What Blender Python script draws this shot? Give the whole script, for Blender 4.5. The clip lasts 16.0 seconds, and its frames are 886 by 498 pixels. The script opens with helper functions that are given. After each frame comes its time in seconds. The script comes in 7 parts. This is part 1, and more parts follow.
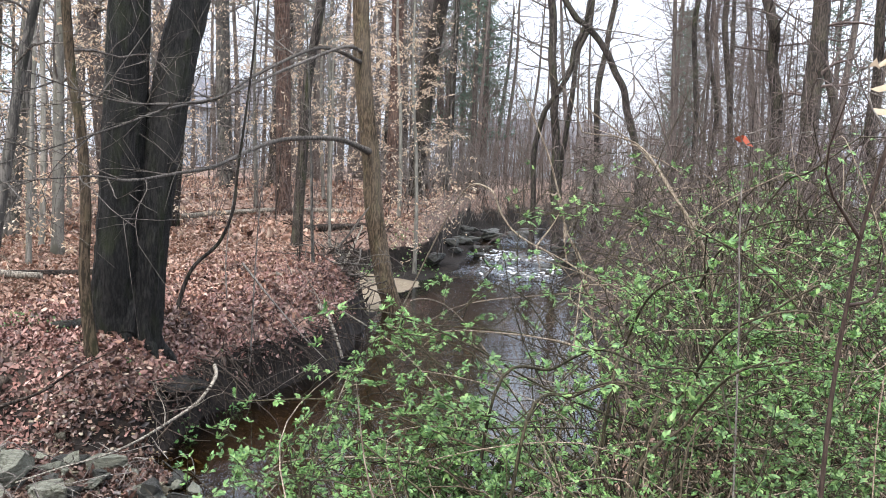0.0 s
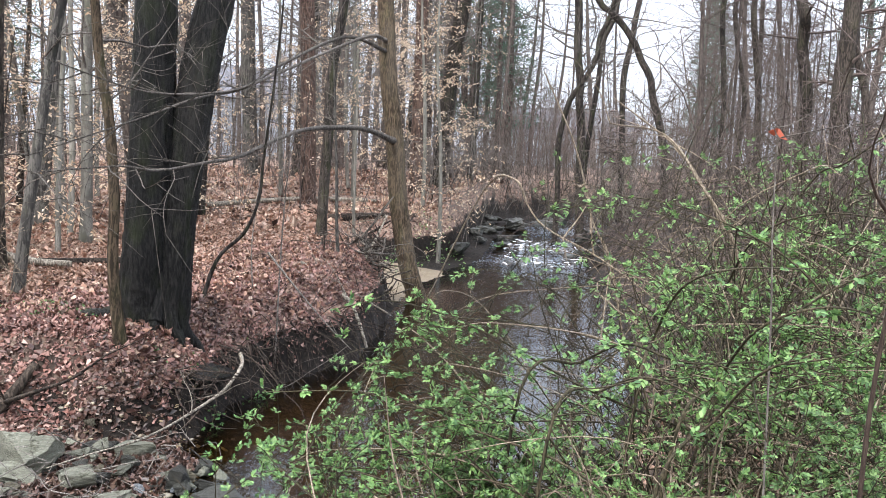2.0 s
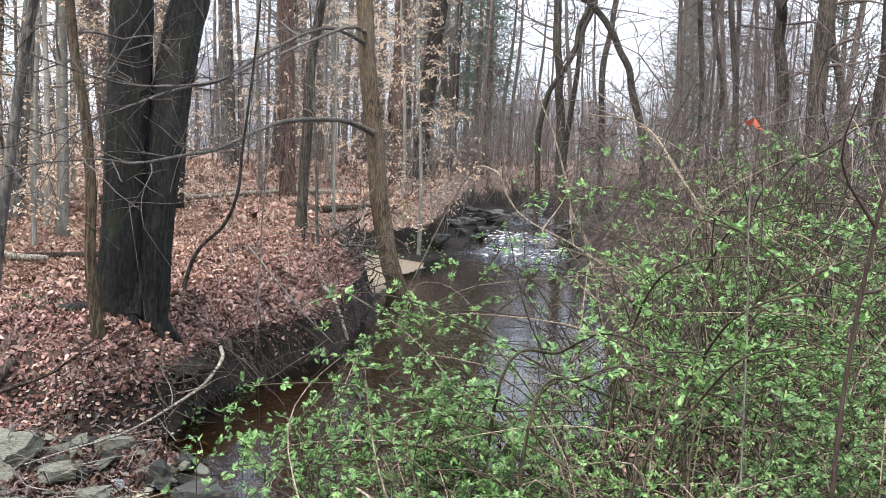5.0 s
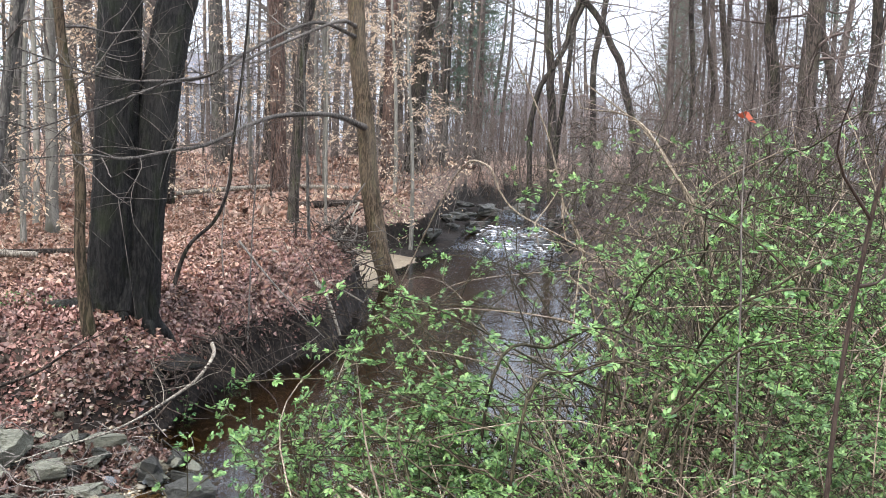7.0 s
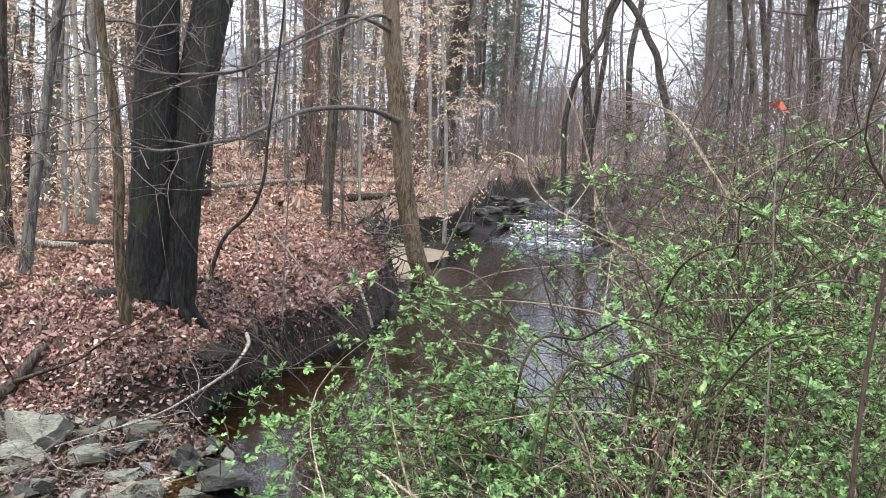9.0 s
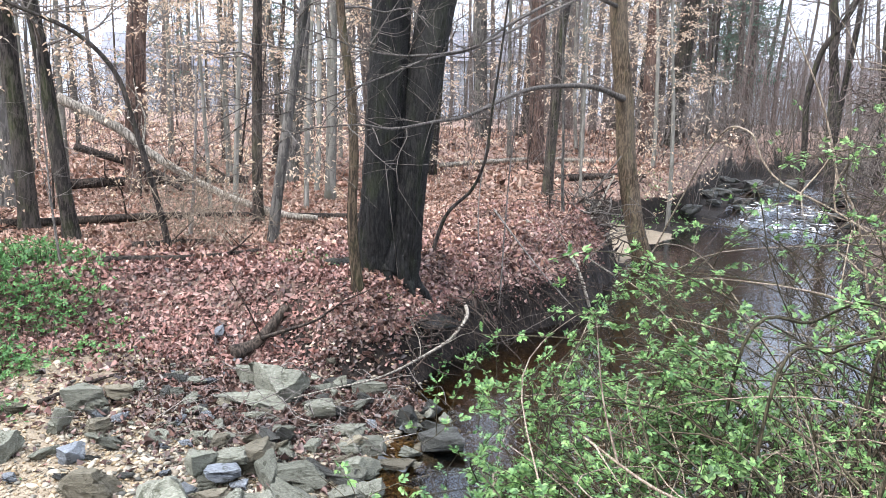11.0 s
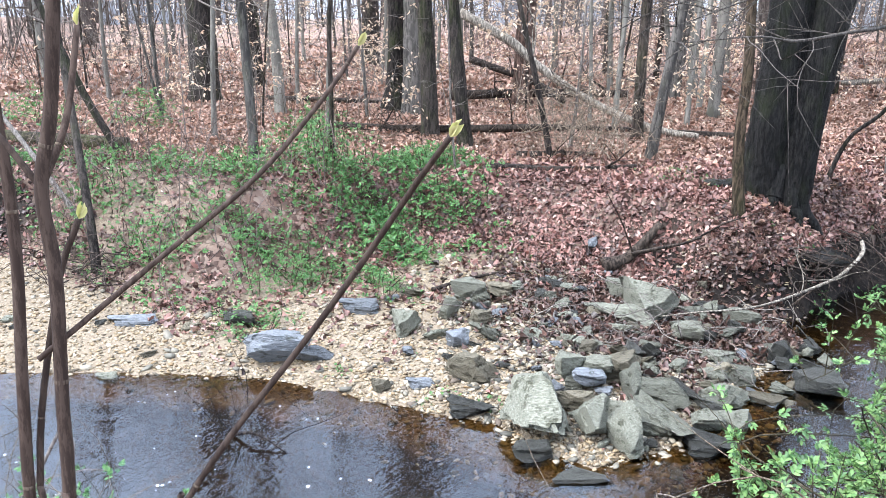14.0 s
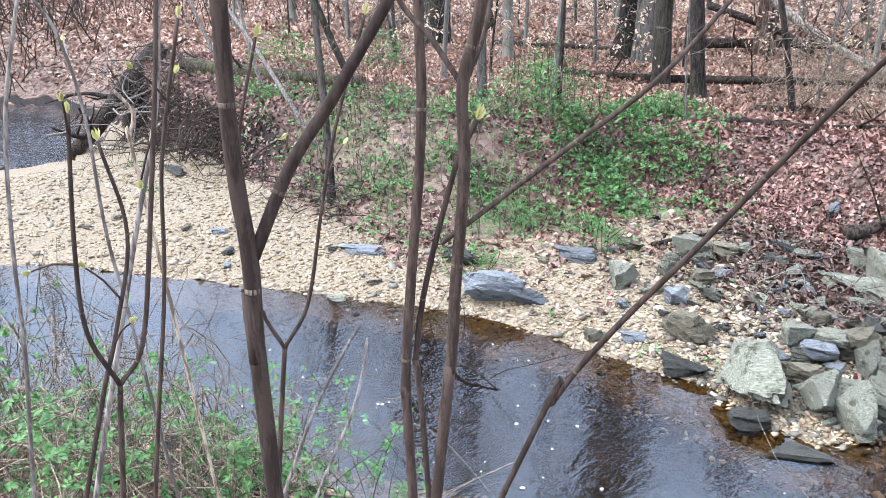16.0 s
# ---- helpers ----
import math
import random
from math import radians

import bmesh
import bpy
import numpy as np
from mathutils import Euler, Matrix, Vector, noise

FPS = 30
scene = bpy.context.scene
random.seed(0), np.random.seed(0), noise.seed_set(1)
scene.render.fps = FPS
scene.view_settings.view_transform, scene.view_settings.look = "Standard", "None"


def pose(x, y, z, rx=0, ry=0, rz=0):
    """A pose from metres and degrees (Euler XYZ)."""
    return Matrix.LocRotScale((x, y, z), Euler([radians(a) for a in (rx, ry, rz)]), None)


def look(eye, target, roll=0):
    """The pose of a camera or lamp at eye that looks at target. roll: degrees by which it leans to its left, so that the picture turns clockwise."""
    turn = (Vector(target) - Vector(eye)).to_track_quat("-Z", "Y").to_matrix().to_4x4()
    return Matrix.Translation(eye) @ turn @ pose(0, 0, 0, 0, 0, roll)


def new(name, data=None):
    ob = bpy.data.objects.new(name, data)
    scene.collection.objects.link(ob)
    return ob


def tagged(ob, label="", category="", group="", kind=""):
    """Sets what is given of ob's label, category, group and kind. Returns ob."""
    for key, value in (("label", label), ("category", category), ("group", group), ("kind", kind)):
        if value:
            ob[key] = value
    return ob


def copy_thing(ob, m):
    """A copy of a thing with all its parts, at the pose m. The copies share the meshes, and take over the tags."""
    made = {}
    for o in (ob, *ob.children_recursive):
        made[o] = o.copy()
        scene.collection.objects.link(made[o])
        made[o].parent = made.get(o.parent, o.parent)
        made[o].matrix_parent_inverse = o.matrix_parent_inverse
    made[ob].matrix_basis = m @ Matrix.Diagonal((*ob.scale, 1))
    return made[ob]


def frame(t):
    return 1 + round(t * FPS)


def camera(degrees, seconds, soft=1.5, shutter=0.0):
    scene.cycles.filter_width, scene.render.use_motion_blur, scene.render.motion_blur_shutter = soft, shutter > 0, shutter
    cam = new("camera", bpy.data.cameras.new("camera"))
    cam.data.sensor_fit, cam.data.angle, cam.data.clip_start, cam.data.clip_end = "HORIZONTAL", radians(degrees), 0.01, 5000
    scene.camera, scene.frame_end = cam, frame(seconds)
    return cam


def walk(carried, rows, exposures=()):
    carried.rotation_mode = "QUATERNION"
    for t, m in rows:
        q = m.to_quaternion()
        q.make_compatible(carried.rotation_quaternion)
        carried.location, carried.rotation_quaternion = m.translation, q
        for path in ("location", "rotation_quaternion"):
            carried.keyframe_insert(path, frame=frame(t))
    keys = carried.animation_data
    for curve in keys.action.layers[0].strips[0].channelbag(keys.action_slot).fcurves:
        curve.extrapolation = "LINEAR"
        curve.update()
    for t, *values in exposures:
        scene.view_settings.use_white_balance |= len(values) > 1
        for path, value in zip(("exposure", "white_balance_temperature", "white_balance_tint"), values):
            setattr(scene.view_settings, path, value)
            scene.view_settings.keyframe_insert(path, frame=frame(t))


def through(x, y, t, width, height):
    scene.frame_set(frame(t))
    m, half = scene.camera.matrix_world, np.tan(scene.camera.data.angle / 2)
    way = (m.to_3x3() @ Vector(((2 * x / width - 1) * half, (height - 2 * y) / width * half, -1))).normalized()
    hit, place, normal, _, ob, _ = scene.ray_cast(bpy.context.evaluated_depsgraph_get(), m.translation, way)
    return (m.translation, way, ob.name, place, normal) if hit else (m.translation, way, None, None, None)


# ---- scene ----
cam = camera(56.5, 16.0, soft=0.5)
PATH = [
    (0, (0.041, 0.206, 2.697), (0.032, 2.197, 2.503), 2.1),
    (0.5, (0.038, 0.199, 2.715), (0.006, 2.189, 2.516), 2.0),
    (1, (0.025, 0.211, 2.719), (-0.015, 2.199, 2.507), 2.2),
    (1.5, (0.033, 0.209, 2.715), (-0.015, 2.196, 2.494), 2.2),
    (2, (0.023, 0.219, 2.711), (-0.041, 2.206, 2.488), 2.2),
    (2.5, (0.016, 0.233, 2.719), (-0.029, 2.219, 2.487), 2.5),
    (3, (0.012, 0.224, 2.728), (-0.008, 2.209, 2.485), 2.8),
    (3.5, (0.029, 0.211, 2.708), (0.011, 2.197, 2.473), 2.5),
    (6, (0.026, 0.231, 2.711), (0.01, 2.215, 2.463), 1.9),
    (6.5, (0.028, 0.245, 2.698), (0.017, 2.229, 2.447), 1.9),
    (7, (0.027, 0.234, 2.707), (0.03, 2.218, 2.454), 1.8),
    (7.5, (0.026, 0.244, 2.703), (0.029, 2.228, 2.45), 1.8),
    (8, (0.041, 0.223, 2.702), (0.025, 2.206, 2.446), 1.5),
    (8.2, (0.032, 0.225, 2.713), (0.007, 2.207, 2.454), 1.7),
    (10.3, (0.073, 0.188, 2.652), (-0.261, 2.138, 2.356), 1.0),
    (10.5, (0.067, 0.183, 2.653), (-0.335, 2.118, 2.349), 1.0),
    (11, (0.075, 0.163, 2.66), (-0.522, 2.044, 2.332), 1.2),
    (11.5, (0.081, 0.162, 2.665), (-0.724, 1.953, 2.286), 1.5),
    (12, (0.081, 0.165, 2.663), (-0.871, 1.879, 2.268), 1.3),
    (12.5, (0.066, 0.133, 2.672), (-1.013, 1.768, 2.271), 0.3),
    (13, (0.044, 0.111, 2.668), (-1.158, 1.643, 2.21), -0.2),
    (13.5, (0.022, 0.102, 2.661), (-1.245, 1.565, 2.157), -0.1),
    (14, (0.012, 0.084, 2.654), (-1.304, 1.491, 2.117), 0.4),
    (14.5, (-0.008, 0.064, 2.65), (-1.418, 1.361, 2.078), 0.6),
    (15, (-0.018, 0.04, 2.643), (-1.523, 1.197, 2.013), 0.3),
    (15.5, (-0.019, 0.023, 2.635), (-1.571, 1.097, 1.975), 0.3),
    (16, (-0.024, 0.005, 2.638), (-1.629, 1.0, 1.98), 0.3),
]
walk(cam, [(t, look(eye, aim, roll)) for t, eye, aim, roll in PATH],
     exposures=[(0.0, 0.6, 6400, 11), (8.2, 0.7, 6400, 11), (10.5, 0.86, 6200, 12), (12.5, 1.03, 6000, 11), (16.0, 0.9, 5850, 11)])

# ---- sky and light: bright overcast spring day ----
SUN_EL, SUN_AZ = radians(52), radians(205)
world = bpy.data.worlds.new("overcast_sky")
scene.world = world
world.use_nodes = True
wn, wl = world.node_tree.nodes, world.node_tree.links
sky = wn.new("ShaderNodeTexSky")
sky.sky_type, sky.sun_disc = "NISHITA", False
sky.sun_elevation, sky.sun_rotation = SUN_EL, SUN_AZ
sky.dust_density, sky.air_density = 3.0, 1.2
hsv = wn.new("ShaderNodeHueSaturation")
hsv.inputs["Saturation"].default_value = 0.22
cloud = wn.new("ShaderNodeMix")
cloud.data_type = "RGBA"
cloud.inputs[0].default_value = 0.6
cloud.inputs[7].default_value = (8.9, 9.8, 11.4, 1)
wl.new(sky.outputs[0], hsv.inputs["Color"])
wl.new(hsv.outputs[0], cloud.inputs[6])
# an overcast sky is darker towards the horizon than overhead
place, axes, rise_of, shade = wn.new("ShaderNodeTexCoord"), wn.new("ShaderNodeSeparateXYZ"), wn.new("ShaderNodeMapRange"), wn.new("ShaderNodeMix")
shade.data_type, shade.blend_type = "RGBA", "MULTIPLY"
shade.inputs[0].default_value = 1.0
rise_of.inputs[3].default_value, rise_of.inputs[4].default_value = 0.41, 1.32
wl.new(place.outputs["Generated"], axes.inputs[0])
wl.new(axes.outputs[2], rise_of.inputs[0])
wl.new(cloud.outputs[2], shade.inputs[6])
wl.new(rise_of.outputs[0], shade.inputs[7])
wl.new(shade.outputs[2], wn["Background"].inputs[0])
wn["Background"].inputs[1].default_value = 0.28
sun = new("sun", bpy.data.lights.new("sun", "SUN"))
sun.data.energy, sun.data.angle, sun.data.color = 3.4, radians(24), (1.0, 0.96, 0.9)
sun.rotation_euler = (radians(38), 0, radians(-25))


# ---- materials ----
def material(name, rough=0.8, spec=0.3):
    m = bpy.data.materials.new(name)
    m.use_nodes = True
    n = m.node_tree.nodes
    b = n["Principled BSDF"]
    b.inputs["Roughness"].default_value = rough
    b.inputs["Specular IOR Level"].default_value = spec
    return m, n, m.node_tree.links, b


def ramp(n, cols, interp="LINEAR", lo=0.0, hi=1.0):
    r = n.new("ShaderNodeValToRGB")
    r.color_ramp.interpolation = interp
    e = r.color_ramp.elements
    while len(e) < len(cols):
        e.new(0.5)
    for i, c in enumerate(cols):
        e[i].position = lo + (hi - lo) * i / (len(cols) - (interp == "LINEAR"))
        e[i].color = (*c, 1)
    return r


def noise_tex(n, l, scale, detail=5, vec=None, rough=0.6):
    t = n.new("ShaderNodeTexNoise")
    t.inputs["Scale"].default_value, t.inputs["Detail"].default_value, t.inputs["Roughness"].default_value = scale, detail, rough
    if vec is not None:
        l.new(vec, t.inputs["Vector"])
    return t


def mapped(n, l, scale, out="Object"):
    c, m = n.new("ShaderNodeTexCoord"), n.new("ShaderNodeMapping")
    m.inputs["Scale"].default_value = scale
    l.new(c.outputs[out], m.inputs["Vector"])
    return m.outputs[0]


def mix(n, l, fac, a, b, mode="MIX"):
    m = n.new("ShaderNodeMix")
    m.data_type, m.blend_type = "RGBA", mode
    for src, sock in ((fac, 0), (a, 6), (b, 7)):
        if isinstance(src, (int, float)):
            m.inputs[sock].default_value = src
        elif isinstance(src, tuple):
            m.inputs[sock].default_value = (*src, 1)
        else:
            l.new(src, m.inputs[sock])
    return m.outputs[2]


def bump(n, l, b, height, strength, dist=0.02):
    k = n.new("ShaderNodeBump")
    k.inputs["Strength"].default_value, k.inputs["Distance"].default_value = strength, dist
    l.new(height, k.inputs["Height"])
    l.new(k.outputs[0], b.inputs["Normal"])


def bark(name, dark, light, patch, furrow=9.0, depth=0.8, rough=0.9, moss=0.0):
    """Bark with long vertical furrows, blotches of a third colour and lichen."""
    m, n, l, b = material(name, rough, 0.2)
    v = mapped(n, l, (furrow, furrow, furrow * 0.2))
    a = noise_tex(n, l, 2.6, 8, v, 0.75)
    big = noise_tex(n, l, 1.4, 4, mapped(n, l, (1, 1, 0.5)))
    r = ramp(n, [dark, dark, light, light], "LINEAR", 0.38, 0.64)
    l.new(a.outputs[0], r.inputs[0])
    s = ramp(n, [(0, 0, 0), (0, 0, 0), (0.9, 0.9, 0.9)])
    l.new(big.outputs[0], s.inputs[0])
    col = mix(n, l, s.outputs[0], r.outputs[0], patch)
    rnd = n.new("ShaderNodeObjectInfo")
    h = n.new("ShaderNodeHueSaturation")
    mr = n.new("ShaderNodeMapRange")
    mr.inputs[3].default_value, mr.inputs[4].default_value = 0.75, 1.3
    l.new(rnd.outputs["Random"], mr.inputs[0])
    l.new(mr.outputs[0], h.inputs["Value"])
    l.new(col, h.inputs["Color"])
    out = h.outputs[0]
    if moss:
        mo = noise_tex(n, l, 6, 6, mapped(n, l, (1, 1, 0.4)))
        ms = ramp(n, [(0, 0, 0), (0, 0, 0), (moss, moss, moss)])
        l.new(mo.outputs[0], ms.inputs[0])
        out = mix(n, l, ms.outputs[0], out, (0.09, 0.12, 0.03))
    l.new(out, b.inputs["Base Color"])
    bump(n, l, b, a.outputs[0], depth, 0.03)
    return m


def leafy(name, cols, rough=0.6, through=0.25, spec=0.25, damp=0.0):
    """Leaves: each one takes a colour of its own from cols and lets some light through."""
    m, n, l, b = material(name, rough, spec)
    g = n.new("ShaderNodeNewGeometry")
    r = ramp(n, cols)
    l.new(g.outputs["Random Per Island"], r.inputs[0])
    t = noise_tex(n, l, 60, 3, mapped(n, l, (1, 1, 1)))
    col = mix(n, l, 0.35, r.outputs[0], t.outputs[0], "OVERLAY")
    if damp:
        wet = noise_tex(n, l, 1.5, 6, mapped(n, l, (1, 1, 1)), 0.65)
        wr = ramp(n, [(1 - damp,) * 3, (1, 1, 1), (1.15, 1.15, 1.15)], "LINEAR", 0.36, 0.68)
        l.new(wet.outputs[0], wr.inputs[0])
        col = mix(n, l, 1.0, col, wr.outputs[0], "MULTIPLY")
    l.new(col, b.inputs["Base Color"])
    if through:
        tr = n.new("ShaderNodeBsdfTranslucent")
        l.new(col, tr.inputs[0])
        mx = n.new("ShaderNodeMixShader")
        mx.inputs[0].default_value = through
        l.new(b.outputs[0], mx.inputs[1])
        l.new(tr.outputs[0], mx.inputs[2])
        l.new(mx.outputs[0], n["Material Output"].inputs[0])
    return m


def stone(name, c1, c2, c3, band=9.0, rough=0.75, per_object=True):
    """Layered schist: thin slanting bands, blotches and specks of lichen."""
    m, n, l, b = material(name, rough, 0.35)
    a = noise_tex(n, l, 2.2, 8, mapped(n, l, (band * 0.45, band * 1.9, band * 3.4)), 0.62)
    big = noise_tex(n, l, 7, 5, mapped(n, l, (1, 1, 1)))
    r = ramp(n, [c1, c2, c3], "LINEAR", 0.22, 0.82)
    l.new(a.outputs[0], r.inputs[0])
    s = ramp(n, [(0, 0, 0), (0.1, 0.1, 0.1), (0.9, 0.9, 0.9)])
    l.new(big.outputs[0], s.inputs[0])
    col = mix(n, l, s.outputs[0], r.outputs[0], c2)
    stain = noise_tex(n, l, 3.4, 7, mapped(n, l, (1, 1, 1)), 0.72)
    st = ramp(n, [(0.22, 0.22, 0.17), (0.38, 0.38, 0.31), (1, 1, 1), (1, 1, 1)], "LINEAR", 0.3, 0.52)
    l.new(stain.outputs[0], st.inputs[0])
    col = mix(n, l, 1.0, col, st.outputs[0], "MULTIPLY")
    rnd = n.new("ShaderNodeObjectInfo" if per_object else "ShaderNodeNewGeometry")
    h = n.new("ShaderNodeHueSaturation")
    mr = n.new("ShaderNodeMapRange")
    mr.inputs[3].default_value, mr.inputs[4].default_value = 0.6, 1.35
    l.new(rnd.outputs["Random" if per_object else "Random Per Island"], mr.inputs[0])
    l.new(mr.outputs[0], h.inputs["Value"])
    l.new(col, h.inputs["Color"])
    l.new(h.outputs[0], b.inputs["Base Color"])
    bump(n, l, b, a.outputs[0], 0.9, 0.03)
    return m


BARK_OAK = bark("wet_dark_oak_bark", (0.001, 0.0009, 0.0008), (0.017, 0.0155, 0.014), (0.038, 0.035, 0.031), 20, 1.0, 0.6, moss=0.25)
BARK_BROWN = bark("brown_bark", (0.012, 0.0095, 0.008), (0.06, 0.047, 0.038), (0.1, 0.085, 0.07), 14, 0.8, moss=0.3)
BARK_TAN = bark("mottled_tan_bark", (0.0208, 0.0147, 0.0091), (0.0855, 0.061, 0.039), (0.142, 0.116, 0.0845), 15, 0.7, moss=0.35)
BARK_GREY = bark("grey_bark", (0.0331, 0.0306, 0.0282), (0.112, 0.103, 0.0911), (0.158, 0.145, 0.129), 8, 0.5, moss=0.3)
BARK_BEECH = bark("smooth_beech_bark", (0.112, 0.107, 0.0915), (0.195, 0.184, 0.161), (0.232, 0.221, 0.191), 4, 0.15, moss=0.35)
BARK_RED = bark("reddish_pine_bark", (0.035, 0.022, 0.017), (0.125, 0.08, 0.062), (0.17, 0.12, 0.095), 10, 0.7)
BARK_DARK = bark("dark_wet_bark", (0.01, 0.008, 0.007), (0.045, 0.037, 0.032), (0.065, 0.057, 0.047), 12, 0.7, moss=0.5)
BARK_FAR = bark("pale_grey_brown_bark", (0.046, 0.0365, 0.0325), (0.108, 0.0889, 0.0768), (0.14, 0.117, 0.102), 7, 0.4)
TWIG_GREY = bark("grey_twig", (0.07, 0.06, 0.053), (0.19, 0.17, 0.15), (0.24, 0.22, 0.195), 30, 0.2)
TWIG_RED = bark("reddish_brown_twig", (0.05, 0.038, 0.034), (0.16, 0.124, 0.108), (0.15, 0.125, 0.11), 30, 0.2)
TWIG_NEAR = bark("purplish_brown_twig", (0.025, 0.0164, 0.0127), (0.05, 0.0352, 0.0273), (0.07, 0.0526, 0.0423), 90, 0.06)
TWIG_NODE = bark("pale_twig_node", (0.06, 0.045, 0.033), (0.132, 0.105, 0.078), (0.084, 0.066, 0.051), 60, 0.1)
CANE_GREEN = bark("olive_brown_cane", (0.0154, 0.014, 0.0077), (0.063, 0.0525, 0.0315), (0.07, 0.0406, 0.0315), 40, 0.2)
CANE_DRY = bark("dry_straw_cane", (0.09, 0.068, 0.048), (0.27, 0.22, 0.165), (0.19, 0.145, 0.11), 40, 0.2)
WOOD_DEAD = bark("weathered_dead_wood", (0.09, 0.078, 0.063), (0.3, 0.265, 0.215), (0.22, 0.19, 0.15), 20, 0.5)
WOOD_ROT = bark("rotten_black_wood", (0.008, 0.006, 0.005), (0.06, 0.045, 0.035), (0.1, 0.08, 0.06), 16, 0.9)
WOOD_MOSS = bark("mossy_log_wood", (0.018, 0.015, 0.009), (0.072, 0.06, 0.036), (0.06, 0.078, 0.021), 8, 0.9, moss=1.0)
LIMB_GREY = bark("dull_grey_limb", (0.03, 0.026, 0.022), (0.12, 0.105, 0.09), (0.16, 0.14, 0.12), 22, 0.4)
ROOT = bark("dark_exposed_root", (0.014, 0.01, 0.008), (0.075, 0.057, 0.045), (0.13, 0.105, 0.085), 25, 0.5)
LEAF_LITTER = leafy("dry_fallen_leaves", [(0.04, 0.022, 0.017), (0.21, 0.115, 0.08), (0.36, 0.21, 0.15), (0.44, 0.29, 0.22), (0.28, 0.145, 0.095), (0.52, 0.4, 0.31), (0.09, 0.048, 0.034), (0.41, 0.265, 0.195), (0.25, 0.15, 0.11), (0.16, 0.09, 0.065)], 0.6, 0.08, 0.3, damp=0.45)
# damp leaves; the slope's duller light is mixed into these tones too
LEAF_DAMP_DIM = leafy("damp_dim_fallen_leaves", [(0.018, 0.01, 0.009), (0.13, 0.062, 0.05), (0.23, 0.118, 0.095), (0.31, 0.178, 0.146), (0.19, 0.082, 0.062), (0.4, 0.27, 0.225), (0.05, 0.026, 0.022), (0.27, 0.14, 0.115), (0.085, 0.043, 0.036)], 0.5, 0.06, 0.4, damp=0.62)
LEAF_WET = leafy("wet_dark_leaves", [(0.017, 0.01, 0.008), (0.068, 0.036, 0.027), (0.111, 0.061, 0.047), (0.034, 0.019, 0.014), (0.204, 0.136, 0.104)], 0.4, 0.05, 0.4)
LEAF_BEECH = leafy("papery_cream_beech_leaves", [(0.42, 0.296, 0.192), (0.554, 0.44, 0.318), (0.672, 0.568, 0.444), (0.47, 0.312, 0.2), (0.622, 0.504, 0.377)], 0.7, 0.4)
# the darkest greens put the shade inside the brambles into the leaf colour
LEAF_GREEN = leafy("fresh_and_shaded_rose_leaves", [(0.0202, 0.047, 0.0157), (0.112, 0.222, 0.0694), (0.158, 0.288, 0.092), (0.25, 0.372, 0.132), (0.0448, 0.106, 0.0381), (0.15, 0.275, 0.09), (0.21, 0.34, 0.1), (0.0336, 0.0784, 0.028)], 0.42, 0.35, 0.4)
LEAF_BLUE = leafy("dull_green_honeysuckle_leaves", [(0.03, 0.062, 0.022), (0.075, 0.14, 0.048), (0.12, 0.205, 0.07), (0.18, 0.27, 0.095)], 0.5, 0.3, 0.3)
LEAF_COVER = leafy("green_ground_cover_leaves", [(0.0497, 0.112, 0.0409), (0.0884, 0.196, 0.0641), (0.144, 0.269, 0.0829), (0.0774, 0.168, 0.0718)], 0.5, 0.3)
LEAF_BUD = leafy("opening_yellow_green_bud", [(0.3, 0.32, 0.09), (0.42, 0.42, 0.16), (0.48, 0.42, 0.22)], 0.5, 0.3)
LEAF_PALE = leafy("pale_withered_leaf", [(0.36, 0.28, 0.19), (0.5, 0.41, 0.3), (0.42, 0.32, 0.21)], 0.7, 0.3)
LEAF_RED = leafy("russet_dead_leaf", [(0.28, 0.06, 0.03), (0.35, 0.09, 0.05)], 0.6, 0.3)
NEEDLES = leafy("grey_green_needles", [(0.05, 0.085, 0.06), (0.08, 0.13, 0.09), (0.11, 0.16, 0.12)], 0.7, 0.2)
ROCK_GREEN = stone("grey_green_schist", (0.035, 0.036, 0.027), (0.17, 0.17, 0.13), (0.4, 0.4, 0.325))
ROCK_BLUE = stone("blue_grey_slate", (0.06, 0.066, 0.072), (0.14, 0.15, 0.162), (0.25, 0.265, 0.28), 5.0)
ROCK_TAN = stone("tan_sandstone", (0.048, 0.04, 0.0272), (0.16, 0.14, 0.096), (0.288, 0.256, 0.196))
ROCK_DARK = stone("wet_dark_stone", (0.016, 0.016, 0.013), (0.05, 0.05, 0.043), (0.11, 0.105, 0.093), rough=0.4)
PEBBLE = leafy("pale_quartz_gravel", [(0.0972, 0.0681, 0.04), (0.229, 0.172, 0.104), (0.317, 0.252, 0.165), (0.131, 0.112, 0.0797), (0.405, 0.336, 0.237), (0.194, 0.132, 0.0684), (0.0665, 0.0573, 0.0417), (0.264, 0.2, 0.121), (0.167, 0.121, 0.0684)], 0.7, 0.0)
PEBBLE_GREY = leafy("grey_shale_chips", [(0.05, 0.048, 0.04), (0.13, 0.12, 0.095), (0.24, 0.21, 0.16), (0.36, 0.31, 0.23), (0.08, 0.06, 0.045)], 0.6, 0.0)
FOAM = leafy("white_foam", [(0.7, 0.7, 0.7), (0.85, 0.85, 0.85)], 0.6, 0.0)


